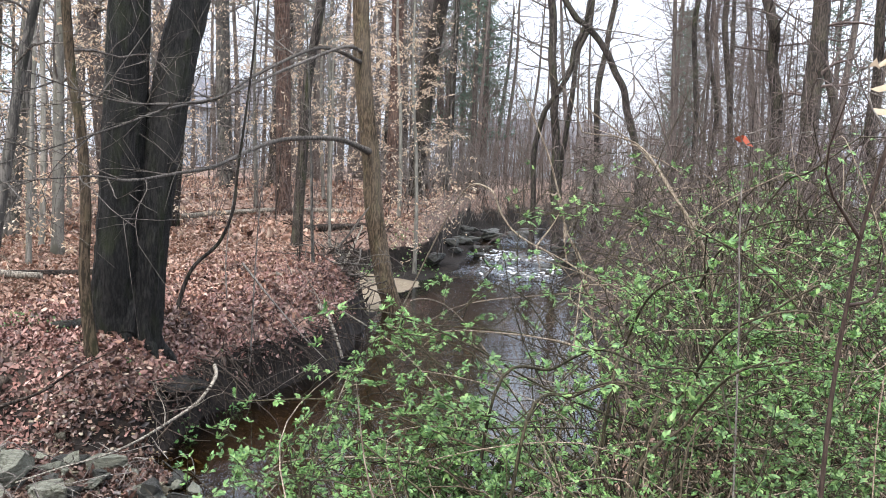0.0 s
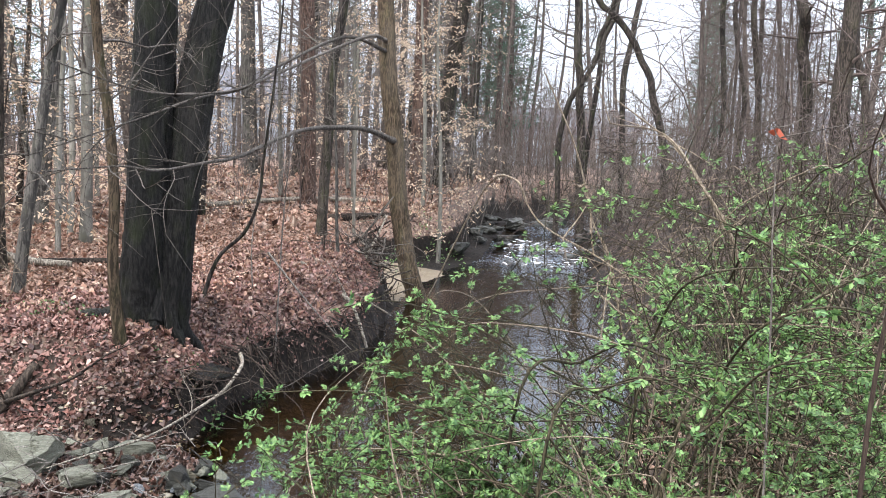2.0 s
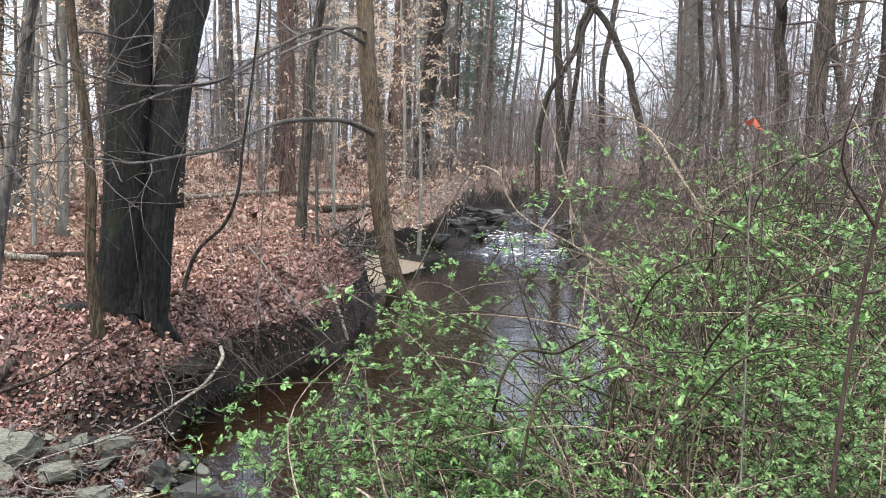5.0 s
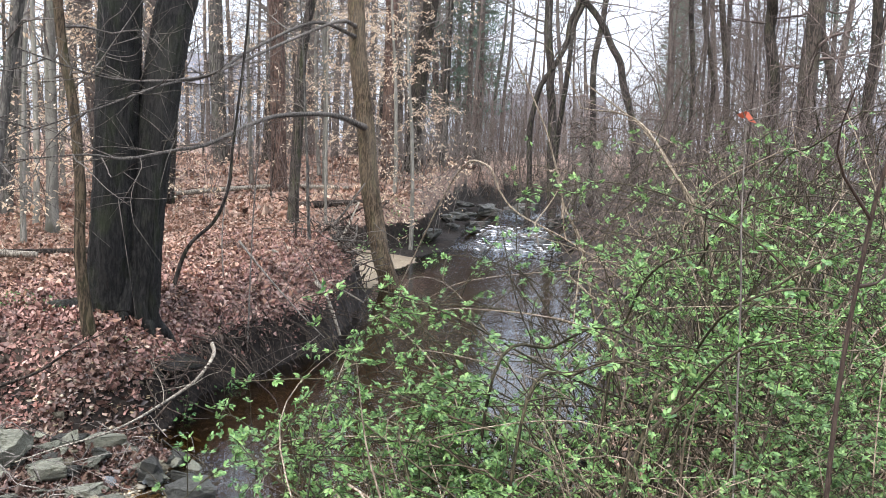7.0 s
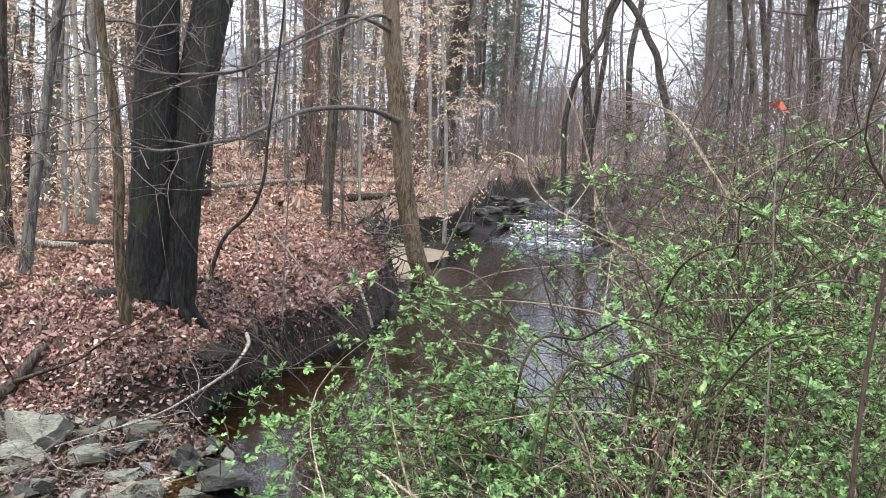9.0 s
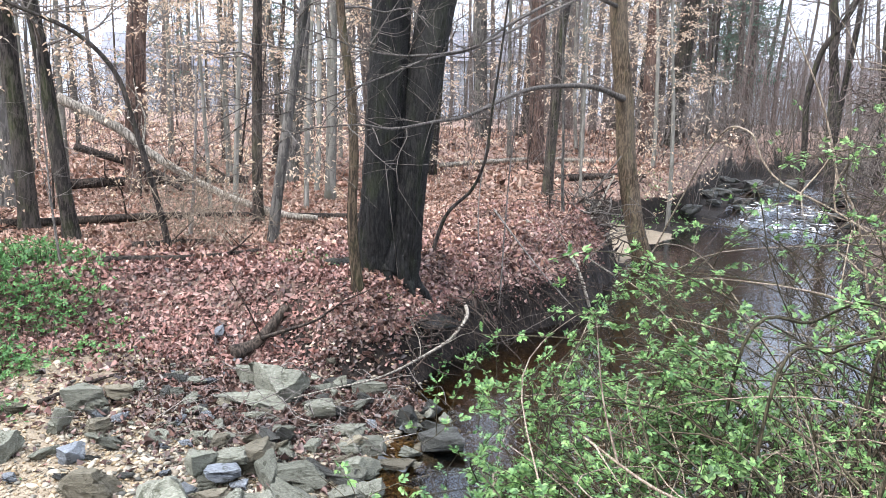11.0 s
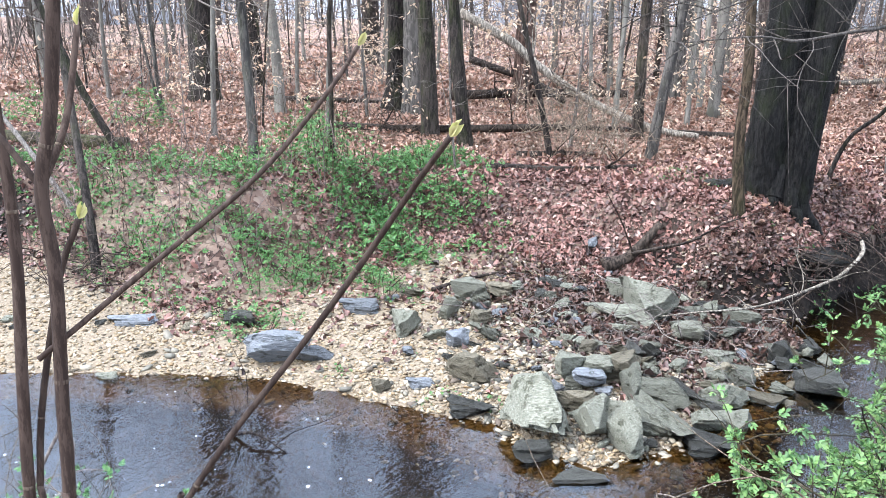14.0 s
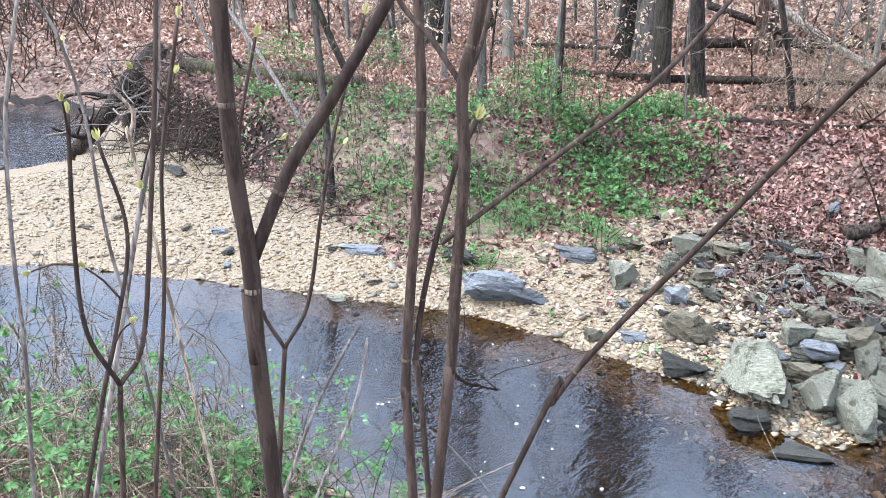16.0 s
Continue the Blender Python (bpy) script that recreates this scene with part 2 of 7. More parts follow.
def ground_material():
    m, n, l, b = material("forest_floor", 0.85, 0.2)
    v = mapped(n, l, (1, 1, 1))
    wob = noise_tex(n, l, 9, 3, v)
    vv = mix(n, l, 0.1, v, wob.outputs[1])
    cell = n.new("ShaderNodeTexVoronoi")
    cell.inputs["Scale"].default_value = 24
    l.new(vv, cell.inputs["Vector"])
    sep = n.new("ShaderNodeSeparateColor")
    l.new(cell.outputs["Color"], sep.inputs[0])
    litter = ramp(n, [(0.05, 0.03, 0.024), (0.19, 0.115, 0.088), (0.3, 0.19, 0.145), (0.36, 0.25, 0.195), (0.46, 0.35, 0.28), (0.11, 0.062, 0.047)])
    l.new(sep.outputs[0], litter.inputs[0])
    big = noise_tex(n, l, 0.55, 5, v)
    bigr = ramp(n, [(0.62, 0.6, 0.56), (0.85, 0.84, 0.83), (1.05, 1.05, 1.05)])
    l.new(big.outputs[0], bigr.inputs[0])
    leaf = mix(n, l, 1.0, litter.outputs[0], bigr.outputs[0], "MULTIPLY")
    # gravel and sand
    peb = n.new("ShaderNodeTexVoronoi")
    peb.inputs["Scale"].default_value = 62
    l.new(v, peb.inputs["Vector"])
    sep2 = n.new("ShaderNodeSeparateColor")
    l.new(peb.outputs["Color"], sep2.inputs[0])
    gr = ramp(n, [(0.08, 0.06, 0.04), (0.22, 0.175, 0.12), (0.33, 0.28, 0.2), (0.14, 0.11, 0.08), (0.26, 0.2, 0.13)])
    l.new(sep2.outputs[0], gr.inputs[0])
    patch = noise_tex(n, l, 2.2, 5, v)
    sand = mix(n, l, patch.outputs[0], gr.outputs[0], (0.15, 0.12, 0.086))
    # bare earth of the banks, near-black with the undercut's shade put into its colour
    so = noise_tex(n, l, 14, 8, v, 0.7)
    shaded_soil = ramp(n, [(0.003, 0.0022, 0.0018), (0.01, 0.0072, 0.0055), (0.035, 0.026, 0.02)], "LINEAR", 0.3, 0.7)
    l.new(so.outputs[0], shaded_soil.inputs[0])
    bed = ramp(n, [(0.028, 0.021, 0.013), (0.065, 0.049, 0.031), (0.14, 0.105, 0.07)], "LINEAR", 0.3, 0.7)
    l.new(so.outputs[0], bed.inputs[0])
    att = n.new("ShaderNodeAttribute")
    att.attribute_name = "surface"
    s3 = n.new("ShaderNodeSeparateColor")
    l.new(att.outputs["Color"], s3.inputs[0])
    edge = noise_tex(n, l, 3.5, 6, v)

    def broken(value):
        add = n.new("ShaderNodeMath")
        add.operation = "MULTIPLY_ADD"
        l.new(edge.outputs[0], add.inputs[0])
        add.inputs[1].default_value = 0.9
        l.new(value, add.inputs[2])
        mr = n.new("ShaderNodeMapRange")
        mr.inputs[1].default_value, mr.inputs[2].default_value = 0.78, 1.08
        l.new(add.outputs[0], mr.inputs[0])
        return mr.outputs[0]

    # leaf floor darkens towards the stream, for damp and for duller light
    dim = n.new("ShaderNodeMapRange")
    dim.inputs[3].default_value, dim.inputs[4].default_value = 0.95, 0.45
    l.new(att.outputs["Alpha"], dim.inputs[0])
    leaf = mix(n, l, 1.0, leaf, dim.outputs[0], "MULTIPLY")
    col = mix(n, l, broken(s3.outputs[0]), leaf, sand)
    col = mix(n, l, broken(s3.outputs[1]), col, shaded_soil.outputs[0])
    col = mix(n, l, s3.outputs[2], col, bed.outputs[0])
    l.new(col, b.inputs["Base Color"])
    hs = n.new("ShaderNodeMath")
    hs.operation = "ADD"
    l.new(sep.outputs[1], hs.inputs[0])
    l.new(so.outputs[0], hs.inputs[1])
    bump(n, l, b, hs.outputs[0], 0.6, 0.03)
    return m


def water_material():
    """Clear brown water: a tinted sheet that shows the bed, with a rippled mirror on it."""
    m = bpy.data.materials.new("clear_brown_water")
    m.use_nodes = True
    n, l = m.node_tree.nodes, m.node_tree.links
    n.remove(n["Principled BSDF"])
    tint, gloss, mx, fr = n.new("ShaderNodeBsdfTransparent"), n.new("ShaderNodeBsdfGlossy"), n.new("ShaderNodeMixShader"), n.new("ShaderNodeFresnel")
    tint.inputs[0].default_value = (0.62, 0.48, 0.27, 1)
    gloss.inputs["Roughness"].default_value = 0.05
    gloss.inputs[0].default_value = (0.8, 0.89, 1, 1)
    fr.inputs["IOR"].default_value = 1.72
    v = mapped(n, l, (1, 1, 1))
    a = noise_tex(n, l, 20, 2, mapped(n, l, (1, 0.55, 1)))
    c = noise_tex(n, l, 1.6, 1.5, v)
    h = n.new("ShaderNodeMath")
    h.operation = "MULTIPLY_ADD"
    h.inputs[1].default_value = 0.35
    l.new(a.outputs[0], h.inputs[0])
    l.new(c.outputs[0], h.inputs[2])
    k = n.new("ShaderNodeBump")
    k.inputs["Distance"].default_value = 0.05
    # broken water where the stream runs over stones, at the far bend and below the cascade
    axes_of, west_riffle, north_riffle, most = n.new("ShaderNodeSeparateXYZ"), n.new("ShaderNodeMapRange"), n.new("ShaderNodeMapRange"), n.new("ShaderNodeMath")
    l.new(v, axes_of.inputs[0])
    for node, low, high, sock in ((west_riffle, -10.5, -13.5, 0), (north_riffle, 17.5, 20.5, 1)):
        node.inputs[1].default_value, node.inputs[2].default_value = low, high
        node.inputs[3].default_value, node.inputs[4].default_value = 0.15, 0.75
        l.new(axes_of.outputs[sock], node.inputs[0])
    most.operation = "MAXIMUM"
    l.new(west_riffle.outputs[0], most.inputs[0])
    l.new(north_riffle.outputs[0], most.inputs[1])
    l.new(most.outputs[0], k.inputs["Strength"])
    l.new(h.outputs[0], k.inputs["Height"])
    l.new(k.outputs[0], gloss.inputs["Normal"])
    l.new(k.outputs[0], fr.inputs["Normal"])
    l.new(fr.outputs[0], mx.inputs[0])
    l.new(tint.outputs[0], mx.inputs[1])
    l.new(gloss.outputs[0], mx.inputs[2])
    l.new(mx.outputs[0], n["Material Output"].inputs[0])
    return m


GROUND, WATER = ground_material(), water_material()


# ---- mesh tools ----
def mesh_object(name, verts, faces, mat, parent=None, label="", smooth=False):
    """One mesh object from arrays: faces all have the same number of corners."""
    verts, faces = np.asarray(verts, np.float32).reshape(-1, 3), np.asarray(faces, np.int32)
    me = bpy.data.meshes.new(name)
    me.vertices.add(len(verts))
    me.vertices.foreach_set("co", verts.ravel())
    k = faces.shape[1]
    me.loops.add(faces.size)
    me.loops.foreach_set("vertex_index", faces.ravel())
    me.polygons.add(len(faces))
    me.polygons.foreach_set("loop_start", np.arange(0, faces.size, k, dtype=np.int32))
    if smooth:
        me.polygons.foreach_set("use_smooth", np.ones(len(faces), bool))
    me.update(calc_edges=True)
    me.materials.append(mat)
    ob = new(name, me)
    if parent is not None:
        ob.parent = parent
        ob.matrix_parent_inverse = parent.matrix_basis.inverted()
    if label:
        ob["label"] = label
    return ob


def empty_at(name, place):
    ob = new(name)
    ob.empty_display_size = 0.1
    ob.location = place
    ob.matrix_basis = Matrix.Translation(place)
    return ob


class Tubes:
    """Collects tapering tubes along bent lines, as quads."""

    def __init__(self, seed=1):
        self.v, self.f, self.n, self.rng = [], [], 0, np.random.default_rng(seed)

    def add(self, pts, r0, r1, sides=5, per=4, rough=0.0, flare=0.0, power=1.0):
        pts = curve(pts, per)
        n = len(pts)
        t = np.linspace(0, 1, n)
        rad = r0 + (r1 - r0) * t**power
        length = np.linalg.norm(np.diff(pts, axis=0), axis=1).sum()
        if flare:
            rad = rad * (1 + flare * np.exp(-t * length / 0.22))
        if sides >= 5:
            pts = np.vstack([pts[0] - (pts[1] - pts[0]) * 0.02, pts, pts[-1] + (pts[-1] - pts[-2]) * 0.02])
            rad = np.r_[rad[0] * 0.05, rad, rad[-1] * 0.05]
            n, t = n + 2, np.r_[0, t, 1]
        tan = np.gradient(pts, axis=0)
        tan /= np.linalg.norm(tan, axis=1, keepdims=True) + 1e-9
        ref = np.array([1.0, 0.21, 0.1]) if abs(tan.mean(0)[2]) > 0.6 else np.array([0.12, 0.1, 1.0])
        a = np.cross(tan, ref)
        a /= np.linalg.norm(a, axis=1, keepdims=True) + 1e-9
        b = np.cross(tan, a)
        ang = np.arange(sides) * 2 * math.pi / sides
        rr = np.repeat(rad[:, None], sides, 1)
        if rough:
            wob = self.rng.normal(0, 1, (n, sides))
            wob = (wob + np.roll(wob, 1, 0) + np.roll(wob, 2, 0)) / 1.7
            lobes = self.rng.normal(0, 1, sides)
            rr = rr * (1 + rough * (0.6 * wob + 0.8 * lobes[None]))
            if flare:
                toe = np.maximum(0, np.cos(ang * 2.5 + 1)) * np.exp(-t * length / 0.3)[:, None]
                rr = rr * (1 + flare * 0.5 * toe)
        ring = pts[:, None] + rr[:, :, None] * (np.cos(ang)[None, :, None] * a[:, None] + np.sin(ang)[None, :, None] * b[:, None])
        i = np.arange(n - 1)[:, None] * sides
        j = np.arange(sides)[None]
        k = (j + 1) % sides
        quad = np.stack([i + j, i + k, i + k + sides, i + j + sides], -1).reshape(-1, 4) + self.n
        self.v.append(ring.reshape(-1, 3))
        self.f.append(quad)
        self.n += n * sides
        return pts

    def make(self, name, mat, parent=None, label="", smooth=True):
        if not self.v:
            return None
        return mesh_object(name, np.concatenate(self.v), np.concatenate(self.f), mat, parent, label, smooth)


def curve(pts, per=4):
    """A smooth line through the points."""
    p = np.asarray(pts, float)
    if per <= 1 or len(p) < 2:
        return p
    q = np.vstack([2 * p[0] - p[1], p, 2 * p[-1] - p[-2]])
    out = []
    for i in range(1, len(q) - 2):
        for s in np.arange(per) / per:
            a, b, c, d = q[i - 1], q[i], q[i + 1], q[i + 2]
            out.append(0.5 * (2 * b + (c - a) * s + (2 * a - 5 * b + 4 * c - d) * s * s + (3 * b - a - 3 * c + d) * s**3))
    out.append(p[-1])
    return np.array(out)


def unit(v):
    return v / (np.linalg.norm(v, axis=-1, keepdims=True) + 1e-9)


class Leaves:
    """Collects folded leaves: six corners, two quads each."""

    def __init__(self, seed=1):
        self.parts, self.rng = [], np.random.default_rng(seed)

    def add(self, place, along, up, length, width, fold=0.25, droop=0.15, ragged=0.0):
        place, along, up = (np.asarray(a, float).reshape(-1, 3) for a in (place, along, up))
        along = unit(along)
        side = unit(np.cross(along, up))
        nrm = np.cross(side, along)
        ln, wd = np.broadcast_to(length, len(place))[:, None], np.broadcast_to(width, len(place))[:, None]
        lift = fold * wd * nrm
        mid1, mid2 = place + along * ln * 0.35, place + along * ln * 0.72 - nrm * ln * droop * 0.4
        corners = [place, mid1 + side * wd * 0.5 + lift, mid2 + side * wd * 0.4 + lift, place + along * ln - nrm * ln * droop,
                   mid2 - side * wd * 0.4 + lift, mid1 - side * wd * 0.5 + lift]
        corners = np.stack(corners, 1)
        if ragged:
            corners = corners + self.rng.normal(0, ragged, corners.shape) * ln[:, None] * [1, 1, 0.6]
        self.parts.append(corners)

    def make(self, name, mat, parent=None, label=""):
        v = np.concatenate(self.parts)
        base = np.arange(len(v))[:, None] * 6
        f = np.stack([base + [0, 1, 2, 3], base + [0, 3, 4, 5]], 1).reshape(-1, 4)
        return mesh_object(name, v, f, mat, parent, label)


def smooth01(x):
    x = np.clip(x, 0, 1)
    return x * x * (3 - 2 * x)


def waves(x, y, seed, size, octaves=3):
    """Soft uneven relief made of crossing waves."""
    r, out, amp = np.random.default_rng(seed), 0.0, 1.0
    for _ in range(octaves):
        for _ in range(3):
            a, p = r.uniform(0, 2 * math.pi), r.uniform(0, 6.28)
            out = out + amp * np.sin((np.cos(a) * x + np.sin(a) * y) * 2 * math.pi / size + p)
        size, amp = size * 0.47, amp * 0.5
    return out / 3


# ---- the lie of the land: water at height 0, banks about 1 m above it ----
SHORE_NORTH = [(-2.2, 5.2), (-2.25, 5.9), (-2.25, 6.4), (-2.1, 6.9), (-2.5, 7.2), (-2.5, 7.95), (-2.44, 8.65), (-2.24, 9.3), (-1.84, 10.0), (-1.4, 10.8),
               (-1.33, 13.3), (-1.2, 15.5), (-1.22, 17.0), (-0.8, 18.1), (-0.55, 18.9), (-0.6, 19.8), (0.3, 21.6), (0.9, 26.0), (1.5, 29.5), (2.8, 32.8), (5.0, 35.6), (10.0, 39.5), (22.0, 44.0)]
SHORE_EAST = [(22.0, 38.0), (11.0, 34.0), (6.6, 31.2), (4.4, 28.4), (3.4, 25.0), (3.0, 20.0), (2.8, 16.8), (2.5, 13.4), (2.0, 10.0), (1.5, 8.0), (1.0, 6.4), (0.2, 5.2),
              (-0.7, 4.2), (-1.6, 3.2), (-2.5, 2.2), (-3.5, 1.4), (-4.5, 0.85), (-4.9, 0.0), (-5.6, -1.4), (-7.0, -3.0), (-10.0, -3.9), (-13.0, -4.6), (-14.5, -7.0), (-15.0, -14.0), (-15.0, -60.0)]
SHORE_BAR = [(-22.0, -60.0), (-20.5, -14.0), (-20.0, -5.0), (-19.3, -1.0), (-18.5, 0.8), (-17.2, 2.0), (-15.6, 2.4), (-13.4, 2.15), (-12.3, 1.5), (-12.1, 0.6), (-11.5, -0.6), (-9.8, -1.0), (-8.6, -0.6), (-8.15, 0.28), (-7.9, 0.72),
             (-7.14, 1.4), (-6.4, 2.1), (-5.9, 2.6), (-5.4, 3.0), (-5.1, 3.25), (-4.7, 3.5), (-4.3, 3.65), (-3.8, 3.8), (-3.2, 4.0), (-2.7, 4.0), (-2.4, 4.0), (-2.2, 4.5)]
TOE = [(22.0, 45.2), (9.6, 40.6), (4.3, 36.6), (2.0, 33.6), (0.7, 30.0), (0.2, 26.0), (-0.3, 21.8), (-1.5, 20.2), (-2.5, 19.5), (-2.4, 17.3), (-1.5, 15.5), (-1.35, 13.3), (-1.41, 10.85), (-1.86, 10.02),
       (-2.26, 9.32), (-2.46, 8.66), (-2.52, 7.95), (-2.6, 7.3), (-3.8, 6.8), (-5.0, 6.4), (-5.65, 6.0), (-5.75, 5.2), (-6.0, 4.5), (-5.9, 3.95), (-6.5, 3.4), (-7.2, 3.2),
       (-8.3, 2.95), (-9.0, 2.85), (-11.6, 2.75), (-13.2, 2.5), (-15.7, 2.7), (-17.5, 2.3), (-18.9, 1.0), (-19.8, -1.0), (-20.5, -5.0), (-21.0, -14.0), (-22.5, -60.0)]
WATER_SHAPE = SHORE_NORTH + SHORE_EAST + SHORE_BAR
WEST_SHAPE = TOE + [(-900, -60), (-900, 900), (22, 900)]
EAST_SHAPE = SHORE_EAST + [(-15, -900), (900, -900), (900, 38)]


def depth_in(shape, x, y):
    """How far inside a closed outline each place lies (negative: outside)."""
    p = np.array(shape, float)
    q = np.roll(p, -1, 0)
    best, inside = np.full(x.shape, 1e9), np.zeros(x.shape, bool)
    for (ax, ay), (bx, by) in zip(p, q):
        ex, ey = bx - ax, by - ay
        t = np.clip(((x - ax) * ex + (y - ay) * ey) / (ex * ex + ey * ey), 0, 1)
        best = np.minimum(best, np.hypot(x - ax - t * ex, y - ay - t * ey))
        if ay != by:
            inside ^= ((ay > y) != (by > y)) & (x < ex * (y - ay) / ey + ax)
    return np.where(inside, best, -best)


def water_level(y):
    return 0.16 * smooth01((y - 21.3) / 0.8) + 0.16 * smooth01((y - 23.6) / 0.8) + 0.18 * smooth01((y - 26.5) / 1.5)


def pool_side(x, y):
    """Share of the steep undercut bank along the pool."""
    return smooth01((y - 6.7) / 0.8) * smooth01((x + 3.7) / 0.7)


def land(x, y, parts=False):
    """Height of the ground; with parts also the share of gravel, soil darkened for shade, and stream bed."""
    x, y = np.asarray(x, float), np.asarray(y, float)
    dw, dv, de = depth_in(WATER_SHAPE, x, y), depth_in(WEST_SHAPE, x, y), depth_in(EAST_SHAPE, x, y)
    dv = dv + 0.1 * waves(x, y, 11, 0.9) * np.exp(-np.abs(dv) / 0.8) * (dw < 0)
    dw = dw + 0.05 * waves(x, y, 13, 0.6) * np.exp(-np.abs(dw) / 0.4)
    edge = smooth01(np.abs(dw) / 0.4)
    bar = np.minimum(0.004 + 0.13 * np.maximum(-dw, 0), 0.42) + 0.02 * waves(x, y, 5, 1.1) * edge
    far = np.hypot(x + 3, y - 8)
    floor = 0.98 + 0.011 * np.minimum(far, 60) + 0.07 * waves(x, y, 7, 5.0) * np.minimum(1, np.maximum(dv, 0) / 1.5)
    soft = 0.2 + 0.1 * smooth01((-3.5 - x) / 2) + 1.6 * np.exp(-(((x + 4.5) / 1.7) ** 2 + ((y - 6.2) / 1.2) ** 2)) + 1.3 * np.exp(-(((x + 6.2) / 1.2) ** 2 + ((y - 4.6) / 1.6) ** 2)) + 1.2 * np.exp(-(((x + 7.9) / 1.2) ** 2 + ((y - 3.4) / 1.2) ** 2))
    soft = soft + 2.0 * smooth01((-14 - x) / 4)
    pool = pool_side(x, y)
    lip = 0.47 * smooth01(dv / 0.11) + 0.53 * smooth01(dv / 0.62)
    west = bar + (floor - bar) * (smooth01(dv / soft) * (1 - pool) + lip * pool)
    rise = 0.02 + 0.95 * smooth01(de / 1.9) + 0.012 * np.maximum(de - 2, 0).clip(0, 40) + 0.05 * waves(x, y, 9, 3.0) * smooth01(de)
    bed = -np.minimum(0.42, 0.004 + 0.3 * np.maximum(dw, 0)) + 0.02 * waves(x, y, 4, 0.9) * edge
    riffle = np.exp(-(((x + 1.5) / 0.8) ** 2 + ((y - 5.3) / 1.2) ** 2))
    bed = bed * (1 - 0.75 * riffle)
    h = np.where(dw > 0, bed, np.where(dv > 0, west, np.where(de > 0, rise, bar)))
    h = h + water_level(y)
    if not parts:
        return h
    gravel = np.where((dv <= 0) & (de <= 0), 1.0, 0.0) * np.where(dw > 0, np.clip(1 - dw / 0.9, 0, 1) * (x < -2), 1.0)
    gravel = np.maximum(gravel, 0.75 * np.clip(1 - np.maximum(dv, 0) / 0.7, 0, 1) * ((x < -4.2) & (y < 7) & (dw < 0) & (de < 0)))
    gravel = gravel * np.where((y > 7.0) | (x < -14.8), 0.0, 1.0)
    gravel = np.maximum(gravel, 0.95 * ((y > 15.2) & (y < 19.6) & (x < -0.4) & (dv < -0.03) & (dw < 0)) * 1.0)
    # covers the pool's steep face, where the undercut's shade is painted on
    shaded_soil = np.where(dv > 0, np.clip(1.5 - dv / soft * 1.25, 0, 1) * np.clip(1.5 - soft, 0, 1) * (1 - pool) + pool * np.clip(1.7 - dv / 0.13, 0, 1), 0) + np.where(de > 0, np.clip(1 - de / 1.0, 0, 1) * 0.8, 0)
    shaded_soil = np.maximum(shaded_soil, 0.3 * np.exp(-(((x + 7.2) / 1.6) ** 2 + ((y - 4.5) / 1.2) ** 2)))
    shaded_soil = np.maximum(shaded_soil, ((dv <= 0) & (de <= 0) & (dw <= 0) & ((y > 7.0) & (y < 15.2) | (y > 19.6) | (x < -14.8))) * 1.0)
    shaded_soil = np.maximum(shaded_soil, np.where((de > 0) & (y > 4.5), 0.6, 0.0))
    # the channel bed's near-black stands in for light lost in deep water
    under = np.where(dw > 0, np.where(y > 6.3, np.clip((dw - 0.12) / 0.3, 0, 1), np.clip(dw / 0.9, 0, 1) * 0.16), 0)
    shaded_soil = np.where(dw > 0, np.where(y < 6.3, np.clip(dw / 0.6, 0, 1), 1.0), shaded_soil)
    gravel = np.maximum(gravel, 0.4 * np.exp(-(((x + 6.3) / 1.0) ** 2 + ((y - 4.6) / 0.7) ** 2)))
    gravel = np.maximum(gravel, 0.5 * np.exp(-(((x + 7.9) / 2.1) ** 2 + ((y - 3.9) / 1.0) ** 2)))
    # damp by distance from the bank's foot, carrying the slope's duller light as well
    damp = np.where(dv > 0, np.clip(1.25 - dv / 2.2, 0, 1) * (1 - 0.5 * pool), 0.5)
    return h, np.clip(gravel, 0, 1), np.clip(shaded_soil, 0, 1), under, damp


def spaced(a, b, step, lo, hi, grow=1.22):
    mid = np.arange(a, b, step)
    out, s = [], step
    p = mid[-1]
    while p < hi:
        s *= grow
        p += s
        out.append(p)
    low, s, p = [], step, mid[0]
    while p > lo:
        s *= grow
        p -= s
        low.append(p)
    return np.concatenate([low[::-1], mid, out])


def build_ground():
    xs, ys = spaced(-16, 3.5, 0.085, -900, 900, 1.18), spaced(-1.5, 22, 0.085, -900, 900, 1.18)
    gx, gy = np.meshgrid(xs, ys)
    h, gravel, shaded_soil, under, damp = land(gx.ravel(), gy.ravel(), True)
    v = np.stack([gx.ravel(), gy.ravel(), h], 1)
    i = (np.arange(len(ys) - 1)[:, None] * len(xs) + np.arange(len(xs) - 1)[None]).ravel()
    f = np.stack([i, i + 1, i + 1 + len(xs), i + len(xs)], 1)
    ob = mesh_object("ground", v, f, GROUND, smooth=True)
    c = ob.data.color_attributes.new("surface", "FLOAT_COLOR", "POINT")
    c.data.foreach_set("color", np.stack([gravel, shaded_soil, under, damp], 1).astype(np.float32).ravel())
    tagged(ob, "leaf-strewn woodland floor with gravel bar and muddy banks", "ground", kind="structure")


